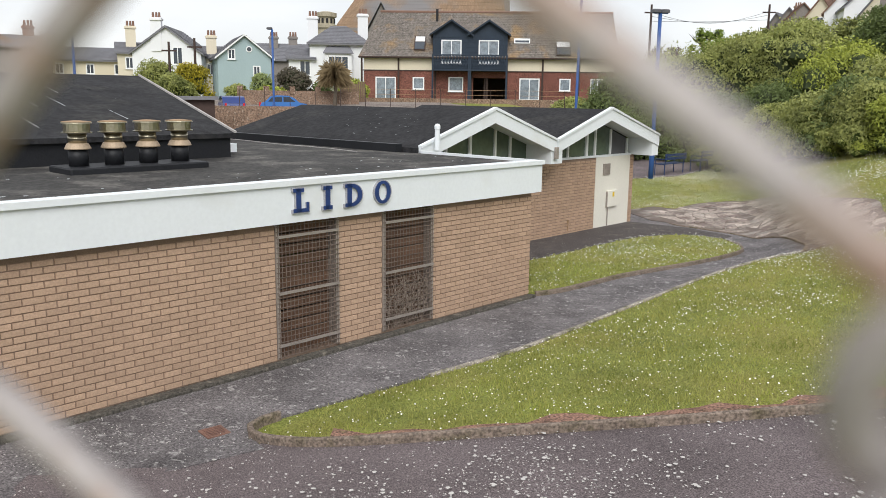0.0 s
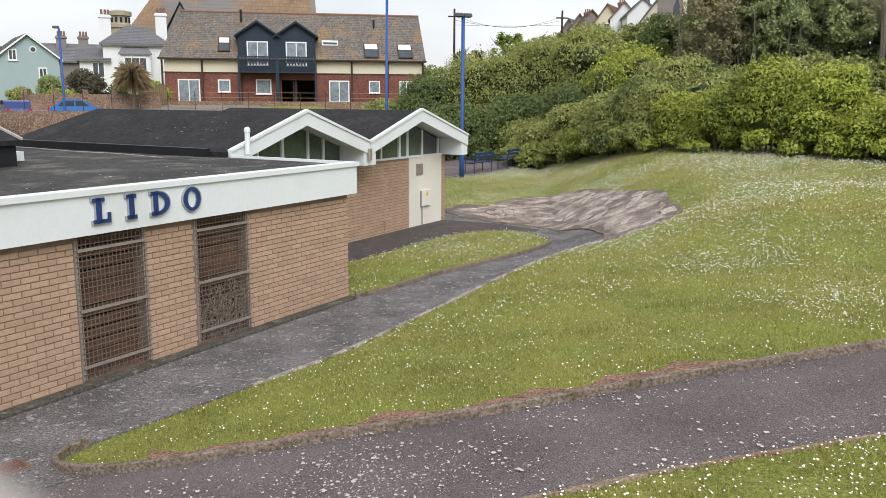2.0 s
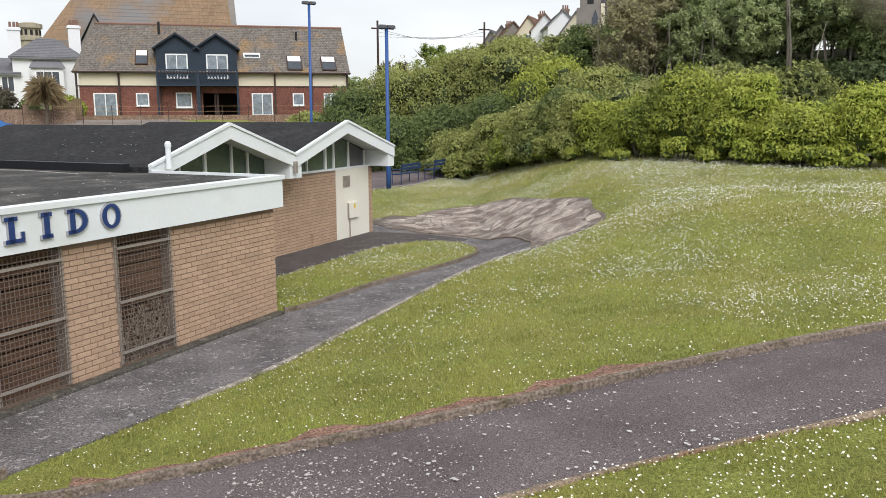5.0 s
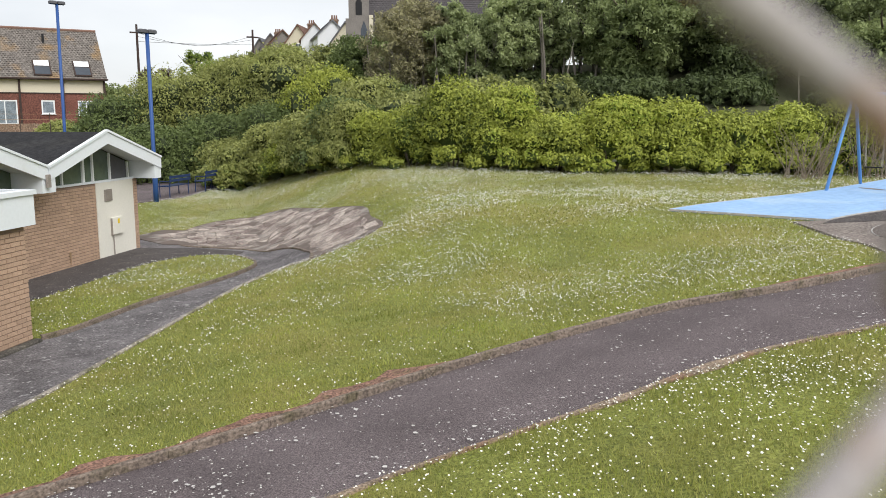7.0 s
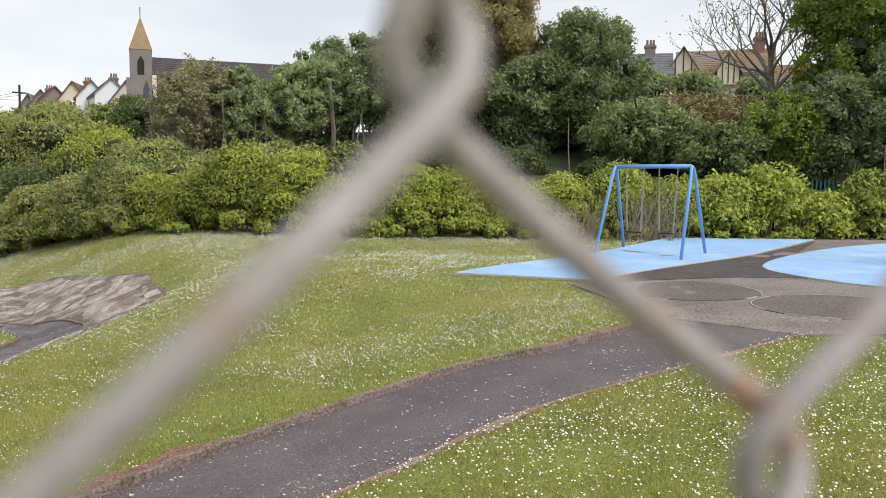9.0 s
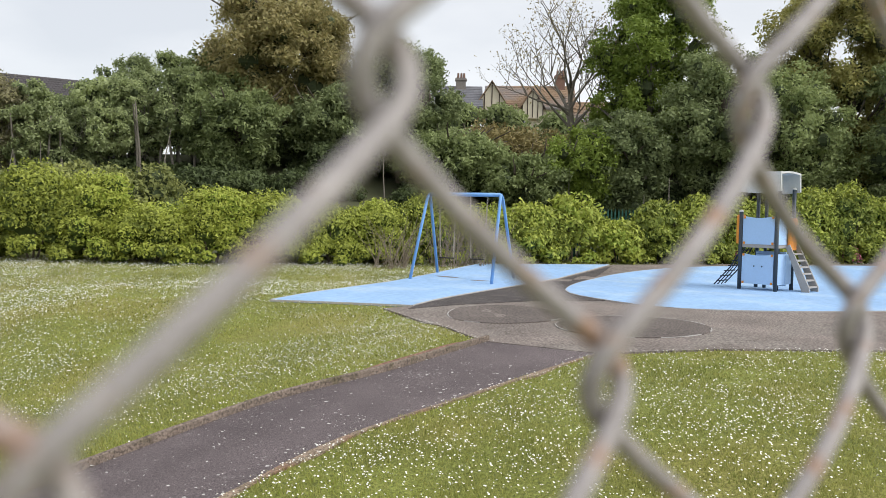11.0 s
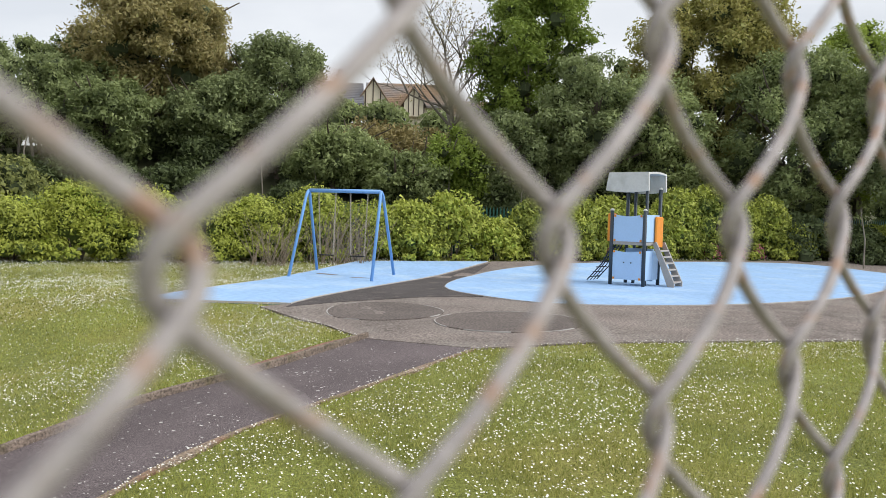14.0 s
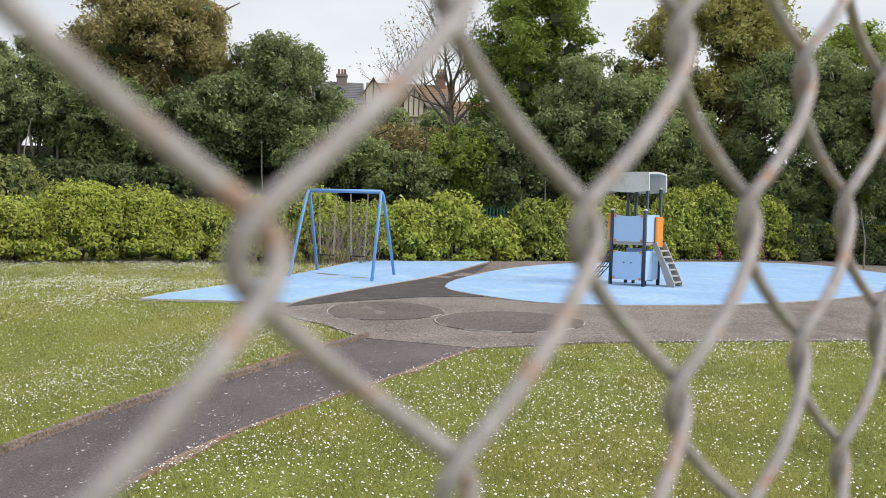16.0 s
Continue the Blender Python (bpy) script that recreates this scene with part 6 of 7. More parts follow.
part("passage", Build().box(10.6, 13.7, 4.9, 5.0, -0.3, 2.2).box(11.6, 11.75, 0.1, 4.9, -0.3, 2.2).box(11.8, 12.0, 0.02, 0.2, -0.2, 2.2), M_DARKWOOD, apt, "dark covered passage")
# twin dormers with balconies
for k, (x0, x1) in enumerate(((6.75, 10.25), (10.25, 13.75))):
    cx = (x0 + x1) / 2
    dm = part("dormer", Build().prism([(x0, 2.9), (x1, 2.9), (x1, 6.25), (cx, 7.35), (x0, 6.25)], -0.25, 3.8), M_NAVY, apt, "navy boarded dormer")
    b = Build()
    roof_sheet(b, [(x0 - 0.3, -0.65, 6.12), (cx, -0.65, 7.48), (cx, 4.0, 7.48), (x0 - 0.3, 4.0, 6.12)], 0.1)
    roof_sheet(b, [(cx, -0.65, 7.48), (x1 + 0.3, -0.65, 6.12), (x1 + 0.3, 4.0, 6.12), (cx, 4.0, 7.48)], 0.1)
    part("dormer_roof", b, M_SLATE, dm)
    part("bargeboard", Build().prism([(x0 - 0.3, 5.98), (cx, 7.32), (x1 + 0.3, 5.98), (x1 + 0.3, 6.13), (cx, 7.50), (x0 - 0.3, 6.13)], -0.72, -0.66), M_NAVY, dm)
    for r_ in range(14):
        part("weatherboard", Build().box(x0 + 0.05, x1 - 0.05, -0.275, -0.25, 3.0 + r_ * 0.22, 3.19 + r_ * 0.22), M_NAVY, dm)
    window(apt, cx - 0.95, -0.27, 3.5, 1.9, 2.15, 1, M_CURTAIN, 0.11)
    bal = part("balcony", Build().box(x0, x1, -1.35, -0.25, 2.80, 2.95), M_NAVY, apt, "navy balcony with lattice railing")
    part("handrail", Build().box(x0, x1, -1.38, -1.28, 4.18, 4.28), M_NAVY, bal)
    for q in range(12):
        t = x0 + 0.02 + (x1 - x0 - 0.5) * q / 11
        for sgn in (1, -1):
            a_, b_ = (t, t + 0.45) if sgn > 0 else (t + 0.45, t)
            part("lattice_bar", Build().prism([(a_, 3.0), (a_ + 0.09, 3.0), (b_ + 0.09, 4.2), (b_, 4.2)], -1.345 + 0.015 * sgn, -1.33 + 0.015 * sgn), M_NAVY, bal)
    for x in (x0 + 0.07, x1 - 0.07):
        part("balcony_post", Build().box(x - 0.08, x + 0.08, -1.40, -1.24, -0.5, 4.3), M_NAVY, bal)
# rooflights lie in the slope
pitch = math.atan2(R_ - E_, DP / 2 + 0.4)
for x, w, v, ln in ((4.9, 1.1, 0.9, 2.0), (14.4, 1.5, 2.0, 0.7), (18.3, 1.4, 0.3, 2.0), (21.5, 1.4, 0.3, 2.0)):
    rl = new("rooflight")
    rl.parent = apt
    rl.location, rl.rotation_euler = (x, -0.4, E_), (pitch, 0, 0)
    part("frame", Build().box(0, w, v, v + ln, 0.04, 0.14), M_PVC if ln < 1 else M_DARKWOOD, rl)
    part("glass", Build().box(0.1, w - 0.1, v + 0.1, v + ln * 0.55, 0.14, 0.16), M_GLASS, rl)
    part("glass", Build().box(0.1, w - 0.1, v + ln * 0.60, v + ln - 0.08, 0.14, 0.17), M_PVC, rl, "propped white sash")
part("flue", Build().lathe([(0.12, R_ - 1.2), (0.12, R_ + 0.2)], 6.9, DP / 2 - 1.0, 8), M_RUBBER, apt)
part("flue", Build().lathe([(0.10, R_ - 1.6), (0.10, R_ - 0.5)], 19.5, DP / 2 - 1.4, 8), M_RUBBER, apt)


def house(label, az, dist, base, w, d, eave, ridge, wall_mat, roof_mat, yaw=0.0, gable_front=False, wins=(), chims=(), hip=0.0, rows=12, cols=24):
    """A plain town house: walls, pitched roof of slates, framed windows, chimneys."""
    x, y = az_at(az, dist)
    ob = thing("house", label, "house", pose(x, y, base, 0, 0, -az + yaw), group="houses of the town")
    h = w / 2
    if gable_front:
        part("wall", Build().prism([(-h, -6), (h, -6), (h, eave), (0, ridge - 0.1), (-h, eave)], 0, d), wall_mat, ob)
        b = Build()
        slates(b, [(-h - 0.3, d, eave - 0.2), (-h - 0.3, -0.3, eave - 0.2), (0, -0.3, ridge), (0, d, ridge)], rows, cols)
        slates(b, [(h + 0.3, -0.3, eave - 0.2), (h + 0.3, d, eave - 0.2), (0, d, ridge), (0, -0.3, ridge)], rows, cols)
        roof_sheet(b, [(-h - 0.3, -0.3, eave - 0.22), (0, -0.3, ridge - 0.02), (0, d, ridge - 0.02), (-h - 0.3, d, eave - 0.22)], 0.2)
        roof_sheet(b, [(0, -0.3, ridge - 0.02), (h + 0.3, -0.3, eave - 0.22), (h + 0.3, d, eave - 0.22), (0, d, ridge - 0.02)], 0.2)
    else:
        part("wall", Build().box(-h, h, 0, d, -6, eave), wall_mat, ob)
        if not hip:
            part("gable", Build().prism([(0, eave), (d, eave), (d / 2, ridge - 0.1)], -h, h, "x"), wall_mat, ob)
        b = Build()
        slates(b, [(-h - 0.3, -0.4, eave), (h + 0.3, -0.4, eave), (h + 0.3 - hip, d / 2, ridge), (-h - 0.3 + hip, d / 2, ridge)], rows, cols)
        roof_sheet(b, [(-h - 0.3, -0.4, eave - 0.03), (h + 0.3, -0.4, eave - 0.03), (h + 0.3 - hip, d / 2, ridge - 0.03), (-h - 0.3 + hip, d / 2, ridge - 0.03)], 0.15)
        roof_sheet(b, [(-h - 0.3 + hip, d / 2, ridge - 0.03), (h + 0.3 - hip, d / 2, ridge - 0.03), (h + 0.3, d + 0.4, eave - 0.03), (-h - 0.3, d + 0.4, eave - 0.03)], 0.15)
        if hip:
            for sg in (-1, 1):
                b.solid([(sg * (h + 0.3), -0.4, eave), (sg * (h + 0.3), d + 0.4, eave), (sg * (h + 0.3 - hip), d / 2, ridge)], [(0, 1, 2)])
    part("roof", b, roof_mat, ob)
    for wx, wz, ww_, wh in wins:
        window(ob, wx, 0.0, wz, ww_, wh, 1, None, 0.12)
    for cx, cy, ct, cm in chims:
        ch = part("chimney", Build().box(cx - 0.55, cx + 0.55, cy - 0.4, cy + 0.4, eave, ct).box(cx - 0.65, cx + 0.65, cy - 0.5, cy + 0.5, ct - 0.3, ct - 0.1), cm, ob)
        for o in (-0.3, 0.05, 0.35):
            part("pot", Build().lathe([(0.14, ct), (0.11, ct + 0.55)], cx + o, cy, 8), M_TILE, ch)
    return ob


M_TURRET = material("buff_turret_stone", (0.36, 0.32, 0.24), 0.9, 0.35, 1.2, 8, 0.3, 12)
M_OCHRE = material("ochre_lichen_stone", (0.31, 0.22, 0.12), 0.9, 0.3, 0.8, 8, 0.3, 12)
# houses, left to right
house("brick house with a clay chimney at the street's far end", -27.0, 98, 2.8, 6.5, 8, 5.2, 6.6, M_RENDERG, M_SLATE_O, 0, False, (), ((1.2, 4, 7.6, M_TILE),))
house("long low slate-roofed building in the town", -23.0, 104, 2.8, 9.0, 8, 4.2, 5.8, M_RENDERC, M_SLATE_P, 0, False, ((-3.6, 2.6, 0.9, 1.2), (-0.4, 2.6, 0.9, 1.2), (2.6, 2.6, 0.9, 1.2)), ())
house("cream house with a tall chimney", -20.6, 100, 2.8, 2.6, 7, 5.0, 6.3, M_RENDERC, M_SLATE_P, 0, False, ((-0.5, 3.2, 0.9, 1.3),), ((0.2, 2, 8.0, M_RENDERC),))
house("white rendered house with a broad chimney stack on its gable", -18.35, 95, 2.8, 7.2, 9, 5.0, 7.7, M_RENDERW, M_SLATE_P, -12, True, ((0.6, 3.6, 1.1, 1.9), (-0.4, 0.6, 0.9, 1.4)), ((-1.0, 0.3, 8.5, M_RENDERW),))
house("narrow cream house beside the white one", -15.6, 97, 2.8, 2.2, 8, 4.6, 6.0, M_RENDERC, M_SLATE_P, 0, False, ((-0.5, 2.6, 0.8, 1.3),), ((0.1, 1.0, 7.0, M_RENDERC),))
teal = house("teal rendered house with a round attic window", -13.45, 92, 2.8, 5.6, 9, 4.6, 6.85, M_RENDERT, M_SLATE_P, 8, True, ((-1.75, 4.2, 0.8, 1.1), (0.85, 2.2, 0.8, 1.4)), ())
part("round_window", Build().tube([(0.5, -0.06, 5.3), (0.5, 0.02, 5.3)], 0.33, 16), M_PVC, teal, "white round attic window")
part("round_pane", Build().tube([(0.5, -0.07, 5.3), (0.5, -0.05, 5.3)], 0.23, 16), M_GLASS, teal)
for sg in (-1, 1):
    part("verge", Build().prism([(sg * 3.12, 4.38), (0, 6.86), (0, 6.68), (sg * 3.12, 4.18)], -0.36, -0.28), M_PVC, teal, "white verge board")
house("grey slate terrace behind the teal house", -11.0, 106, 3.0, 9.0, 8, 4.6, 6.8, M_RENDERG, M_SLATE_P, 0, False, (), ((-1.0, 3.0, 7.6, M_RENDERG), (1.4, 4.0, 7.7, M_RENDERG)))
house("low white wing with a sash window", -9.75, 90, 2.8, 2.6, 6, 4.4, 5.6, M_RENDERW, M_SLATE_P, 0, False, ((-0.2, 2.6, 1.2, 1.6),), ())
wh = house("white rendered villa with a hipped slate roof", -7.2, 90, 2.8, 6.2, 8, 6.0, 8.1, M_RENDERW, M_SLATE_P, 0, False, (), ((2.6, 3.5, 9.4, M_RENDERW), (-2.9, 5.5, 9.2, M_RENDERW)), 2.6)
bay = part("bay", Build().box(-1.5, 1.3, -0.8, 0.0, 1.5, 5.0), M_RENDERW, wh, "white bay window")
window(wh, -1.2, -0.8, 3.1, 2.2, 1.6, 2, None, 0.12)
b = Build()
roof_sheet(b, [(-1.7, -1.0, 5.0), (1.5, -1.0, 5.0), (1.1, 0.0, 5.7), (-1.3, 0.0, 5.7)], 0.1)
part("bay_roof", b, M_SLATE_P, wh)
# church behind the apartment house
cx_, cy_ = az_at(-1.7, 116)
church = thing("church", "stone church with a vast lichened slate roof", "church", pose(cx_, cy_, 3.0, 0, 0, 1.7))
part("wall", Build().box(-11, 11.5, 0, 16, -4, 9.5), M_RENDERG, church)
b = Build()
slates(b, [(-12.5, -0.5, 8.4), (12.0, -0.5, 8.4), (11.4, 8, 19.5), (-5.5, 8, 19.5)], 22, 60)
roof_sheet(b, [(-12.5, -0.5, 8.35), (12.0, -0.5, 8.35), (11.4, 8, 19.45), (-5.5, 8, 19.45)], 0.2)
part("roof", b, M_SLATE_O, church, "orange lichened slates")
part("end_gable", Build().prism([(0, 6), (16, 6), (8, 20.2)], 11.5, 12.6, "x"), M_RENDERG, church, "stone gable end")
part("attic_gable", Build().prism([(-7.6, 8.0), (-3.2, 8.0), (-5.4, 12.6)], -0.4, 4.0), M_RENDERG, church, "small stone gable with a rose window")
part("rose_window", Build().tube([(-5.4, -0.46, 9.5), (-5.4, -0.40, 9.5)], 0.85, 14), M_GLASS, church)
b = Build()
roof_sheet(b, [(-8.2, -0.8, 7.8), (-5.4, -0.8, 13.0), (-5.4, 5.0, 13.0), (-8.2, 5.0, 7.8)], 0.2)
roof_sheet(b, [(-5.4, -0.8, 13.0), (-2.6, -0.8, 7.8), (-2.6, 5.0, 7.8), (-5.4, 5.0, 13.0)], 0.2)
part("attic_roof", b, M_SLATE_P, church)
tx_, ty_ = az_at(-8.05, 112)
tur = thing("stone_turret", "round buff stone turret with openings under its cap", "turret", pose(tx_, ty_, 3.0))
part("shaft", Build().lathe([(1.15, -2), (1.15, 8.9), (1.35, 9.0), (1.35, 9.4), (1.15, 9.5), (1.15, 10.3), (1.4, 10.4), (1.4, 10.9), (0.6, 11.1)], 0, 0, 12), M_TURRET, tur)
for i in range(12):
    a_ = i * math.pi / 6 + 0.26
    part("opening", Build().box(-0.14, 0.14, -1.18, -1.05, 9.6, 10.2, pose(0, 0, 0, 0, 0, math.degrees(a_))), M_RUBBER, tur)
# terraced houses climbing the hill
for i, (az, dist, w, top_e, wm, rm) in enumerate(((21.3, 150, 3.4, 5.45, M_RENDERG, M_SLATE_P), (22.0, 145, 3.6, 5.75, M_RENDERG, M_SLATE_P), (22.8, 140, 3.8, 6.0, M_RENDERG, M_TILE), (23.8, 132, 4.0, 6.35, M_RENDERC, M_TILE), (24.9, 126, 4.0, 6.5, M_RENDERW, M_TILE), (26.1, 120, 4.2, 6.7, M_RENDERW, M_SLATE_P), (27.0, 116, 4.2, 6.6, M_RENDERC, M_SLATE_P))):
    top_z = 3.5 + dist * math.tan(radians(top_e))
    base = top_z - 9.5
    house("tall gabled terrace house on the hill", az, dist, base, w, 9, 6.5 + 0.4 * (i % 3), 9.4, wm, rm, -14 + 11 * (i % 3), True, ((-0.5, 5.2, 1.0, 1.3), (-0.9, 3.2, 1.6, 1.7)), ((1.0, 5, 10.0, M_STONEWALL),) if i % 2 else ())
# church on the hill
tx_, ty_ = az_at(27.9, 96)
tw = thing("church_tower", "grey stone church tower with a short ochre spire", "church tower", pose(tx_, ty_, 8.0, 0, 0, -28))
part("shaft", Build().box(-1.15, 1.15, 0, 2.3, -3, 9.9), M_RENDERG, tw)
part("buttress", Build().box(1.15, 1.6, -0.1, 0.8, -3, 7.2), M_RENDERC, tw)
part("buttress", Build().box(-1.5, -1.15, -0.1, 0.8, -3, 6.8), M_RENDERG, tw)
part("belfry_opening", Build().prism([(-0.35, 7.2), (0.35, 7.2), (0.35, 8.6), (0, 9.2), (-0.35, 8.6)], -0.05, 0.02), M_RUBBER, tw)
part("lancet", Build().prism([(0.2, 2.6), (0.9, 2.6), (0.9, 5.6), (0.55, 6.6), (0.2, 5.6)], -0.05, 0.02), M_GLASS, tw)
part("spire", Build().solid([(-1.2, -0.05, 9.9), (1.2, -0.05, 9.9), (1.2, 2.35, 9.9), (-1.2, 2.35, 9.9), (0, 1.15, 13.6)], [(0, 1, 4), (1, 2, 4), (2, 3, 4), (3, 0, 4), (3, 2, 1, 0)]), M_OCHRE, tw, "ochre lichened spire")
part("finial", Build().tube([(0, 1.15, 13.5), (0, 1.15, 14.6)], 0.05, 5), M_LAMP, tw)
house("church nave with a long dark slate roof", 33.6, 99, 8.0, 17.5, 10, 5.6, 10.2, M_RENDERG, M_SLATE_D, 5, False, (), (), 0, 16, 50)
# half-timbered villas above the trees
v1 = house("slate-roofed villa above the trees", 61.6, 88, 10.5, 5.0, 8, 4.6, 7.4, M_REDBRICK, M_SLATE_P, 0, False, ((-1.2, 4.7, 1.2, 1.4), (1.0, 2.6, 1.0, 1.5)), ((0.4, 3.6, 8.2, M_RENDERG),))
v2 = house("half-timbered cream villa with steep gables", 66.6, 90, 10.5, 9.5, 9, 4.8, 7.9, M_RENDERC, M_SLATE_O, 0, False, ((-1.6, 2.2, 1.2, 1.6), (1.8, 2.2, 1.2, 1.6)), ((3.4, 4.0, 9.0, M_TILE),))
for cx in (-4.0, 0.4):
    k = 1.6 if cx < 0 else 1.1
    gb_ = part("front_gable", Build().prism([(cx - k, 3.6), (cx + k, 3.6), (cx + k, 5.0), (cx, 5.0 + k * 1.5), (cx - k, 5.0)], -0.9, 3.0), M_RENDERC, v2, "cream gable with dark timbers")
    for q in range(5):
        xx = cx - k + 2 * k * q / 4
        part("timber", Build().box(xx - 0.05, xx + 0.05, -0.96, -0.9, 3.7, 5.0 + (k - abs(xx - cx)) * 1.45), M_DARKWOOD, gb_)
    bb = Build()
    roof_sheet(bb, [(cx - k - 0.3, -1.2, 4.75), (cx, -1.2, 5.25 + k * 1.5), (cx, 3.0, 5.25 + k * 1.5), (cx - k - 0.3, 3.0, 4.75)], 0.14)
    roof_sheet(bb, [(cx, -1.2, 5.25 + k * 1.5), (cx + k + 0.3, -1.2, 4.75), (cx + k + 0.3, 3.0, 4.75), (cx, 3.0, 5.25 + k * 1.5)], 0.14)
    part("gable_roof", bb, M_SLATE_O, gb_)
house("cream villa behind the leafless tree", 71.6, 92, 10.0, 6.0, 8, 4.2, 6.8, M_RENDERC, M_SLATE_O, 0, False, ((-2.0, 2.0, 1.1, 1.5), (0.8, 2.0, 1.1, 1.5)), ())
house("red brick villa with white windows", 73.6, 84, 8.0, 3.4, 8, 4.6, 6.6, M_REDBRICK, M_SLATE_P, 0, False, ((-0.8, 2.2, 1.0, 1.5),), ())

# walls, sheds, cars and planting along the street
def wall_run(name, label, a, c, z0, z1, t, mat, step=0.0):
    ax, ay = a
    bx, by = c
    ln = math.dist(a, c)
    ob = thing(name, label, "wall", pose(ax, ay, 0, 0, 0, math.degrees(math.atan2(by - ay, bx - ax))), kind="structure", b=Build().box(0, ln, 0, t, z0 - 3, z1), mat=mat)
    if step:
        for k in range(int(ln / step)):
            part("cap_pier", Build().box(k * step, k * step + 0.45, -0.05, t + 0.05, z1 - 0.3, z1 + 0.35), mat, ob)
    return ob


wall_run("wall_brick", "low brown brick boundary wall", (-26.0, 46.6), (7.6, 46.6), 0.5, 2.80, 0.35, M_STONEWALL)
wall_run("wall_rubble", "rubble stone garden wall with piers", az_at(-14.0, 70), az_at(-5.9, 70), 2.6, 3.75, 0.4, M_STONEWALL, 2.1)
wall_run("wall_apartments", "mottled brick wall below the apartments", az_at(-5.6, 74), az_at(12.5, 74), 2.0, 3.25, 0.4, M_STONEWALL)
overlay("street", [(-60, 49.5), (8.0, 49.5), (8.0, 73), (-60, 69)], 0.0, M_ASPHALT_OLD, "street behind the pool", "road", cut=12, height=lambda x, y: ground(x, y) + 0.05)
sh = thing("shed", "flat-roofed brown timber shed", "shed", pose(*az_at(-18.6, 44), 1.0, 0, 0, 16))
part("walls", Build().box(-0.2, 2.4, 0, 2.0, -0.4, 2.15), M_DARKWOOD, sh)
part("roof", Build().box(-0.45, 2.6, -0.25, 2.2, 2.15, 2.32), M_SLATE_P, sh, "grey felt roof")


def car(label, az, dist, z, paint, yaw):
    x, y = az_at(az, dist)
    ob = thing("car", label, "car", pose(x, y, z, 0, 0, yaw), group="parked cars")
    side = [(-1.85, 0.35), (-1.9, 0.65), (-1.75, 0.95), (-1.5, 1.02), (-1.1, 1.42), (-0.6, 1.52), (0.3, 1.50), (0.75, 1.30), (1.1, 1.0), (1.65, 0.88), (1.85, 0.65), (1.85, 0.35)]
    part("body", Build().prism(side, -0.8, 0.8), paint, ob)
    part("side_window", Build().prism([(-1.25, 1.04), (-0.98, 1.36), (-0.2, 1.42), (-0.2, 1.04)], -0.812, 0.812), M_GLASS, ob)
    part("side_window", Build().prism([(-0.1, 1.04), (-0.1, 1.42), (0.35, 1.40), (0.8, 1.04)], -0.812, 0.812), M_GLASS, ob)
    part("windscreen", Build().solid([(0.72, -0.7, 1.33), (0.72, 0.7, 1.33), (1.12, 0.7, 1.02), (1.12, -0.7, 1.02)], [(0, 1, 2, 3)]), M_GLASS, ob)
    for wx in (-1.2, 1.15):
        for sy in (-0.82, 0.66):
            w = part("wheel", Build().tube([(wx, sy, 0.31), (wx, sy + 0.16, 0.31)], 0.31, 14), M_RUBBER, ob)
            part("rim", Build().tube([(wx, sy - 0.01, 0.31), (wx, sy + 0.17, 0.31)], 0.19, 10), M_STEEL, w)
    for sy in (-0.72, 0.58):
        part("rear_light", Build().box(-1.92, -1.80, sy, sy + 0.14, 0.7, 1.0), M_RED, ob)


car("bright blue hatchback parked by the wall", -10.9, 65.5, 1.85, M_CARB, 12)
car("dark blue hatchback parked by the wall", -14.4, 64, 1.78, M_CARD, 112)
for az, dist, w, h, mat, lab in ((-16.9, 82, 4.2, 4.0, L_YELLOW, "yellow-flowering"), (-19.3, 86, 4.4, 4.6, L_SHRUB, "loose green"), (-18.0, 80, 4.0, 2.6, L_SHRUB, "olive"), (-10.2, 74, 4.0, 3.3, L_BROWN, "dark brown clipped"), (-12.4, 74, 2.4, 3.0, L_TREE, "dark green"), (-11.9, 72.5, 3.4, 1.5, L_HEDGE, "bright green"), (-6.2, 76, 3.0, 2.6, L_HEDGE, "bright green"), (-8.4, 73, 2.0, 2.4, L_SHRUBD, "dark green"), (-14.0, 78, 2.4, 1.9, L_SHRUB, "olive"),
                                   (8.8, 62, 4.4, 2.4, L_SHRUB, "light green"), (10.6, 60, 4.2, 2.7, L_SHRUBD, "dark green"), (12.2, 56, 5.0, 3.2, L_SHRUB, "olive")):
    x, y = az_at(az, dist)
    bush("bush", f"{lab} garden bush by the street", "bush", x, y, w, w * 0.8, h, int(1300 * w), 0.22, mat, "garden bushes", 14, z=2.6 if az < 0 else None)
px_, py_ = az_at(-7.55, 69)
palm = thing("cabbage_palm", "cabbage palm with a shaggy head of brown-green blades", "palm", pose(px_, py_, 2.7))
part("trunk", Build().tube([(0, 0, -0.5), (0.1, 0, 1.0), (0, 0.05, 2.3)], [0.17, 0.14, 0.13], 8), M_BARK, palm)
d_ = rng.normal(0, 1, (1100, 3))
d_ /= np.linalg.norm(d_, axis=1)[:, None]
side_ = np.cross(d_, rng.normal(0, 1, (1100, 3)))
side_ /= np.linalg.norm(side_, axis=1)[:, None]
ln_ = (rng.uniform(0.8, 1.75, 1100) * np.where(d_[:, 2] < -0.3, 0.85, 1.0))[:, None]
o_ = np.array([0, 0.05, 2.55])
tip_ = o_ + d_ * ln_ + np.array([0, 0, -0.85]) * (np.hypot(d_[:, 0], d_[:, 1]) ** 2)[:, None]
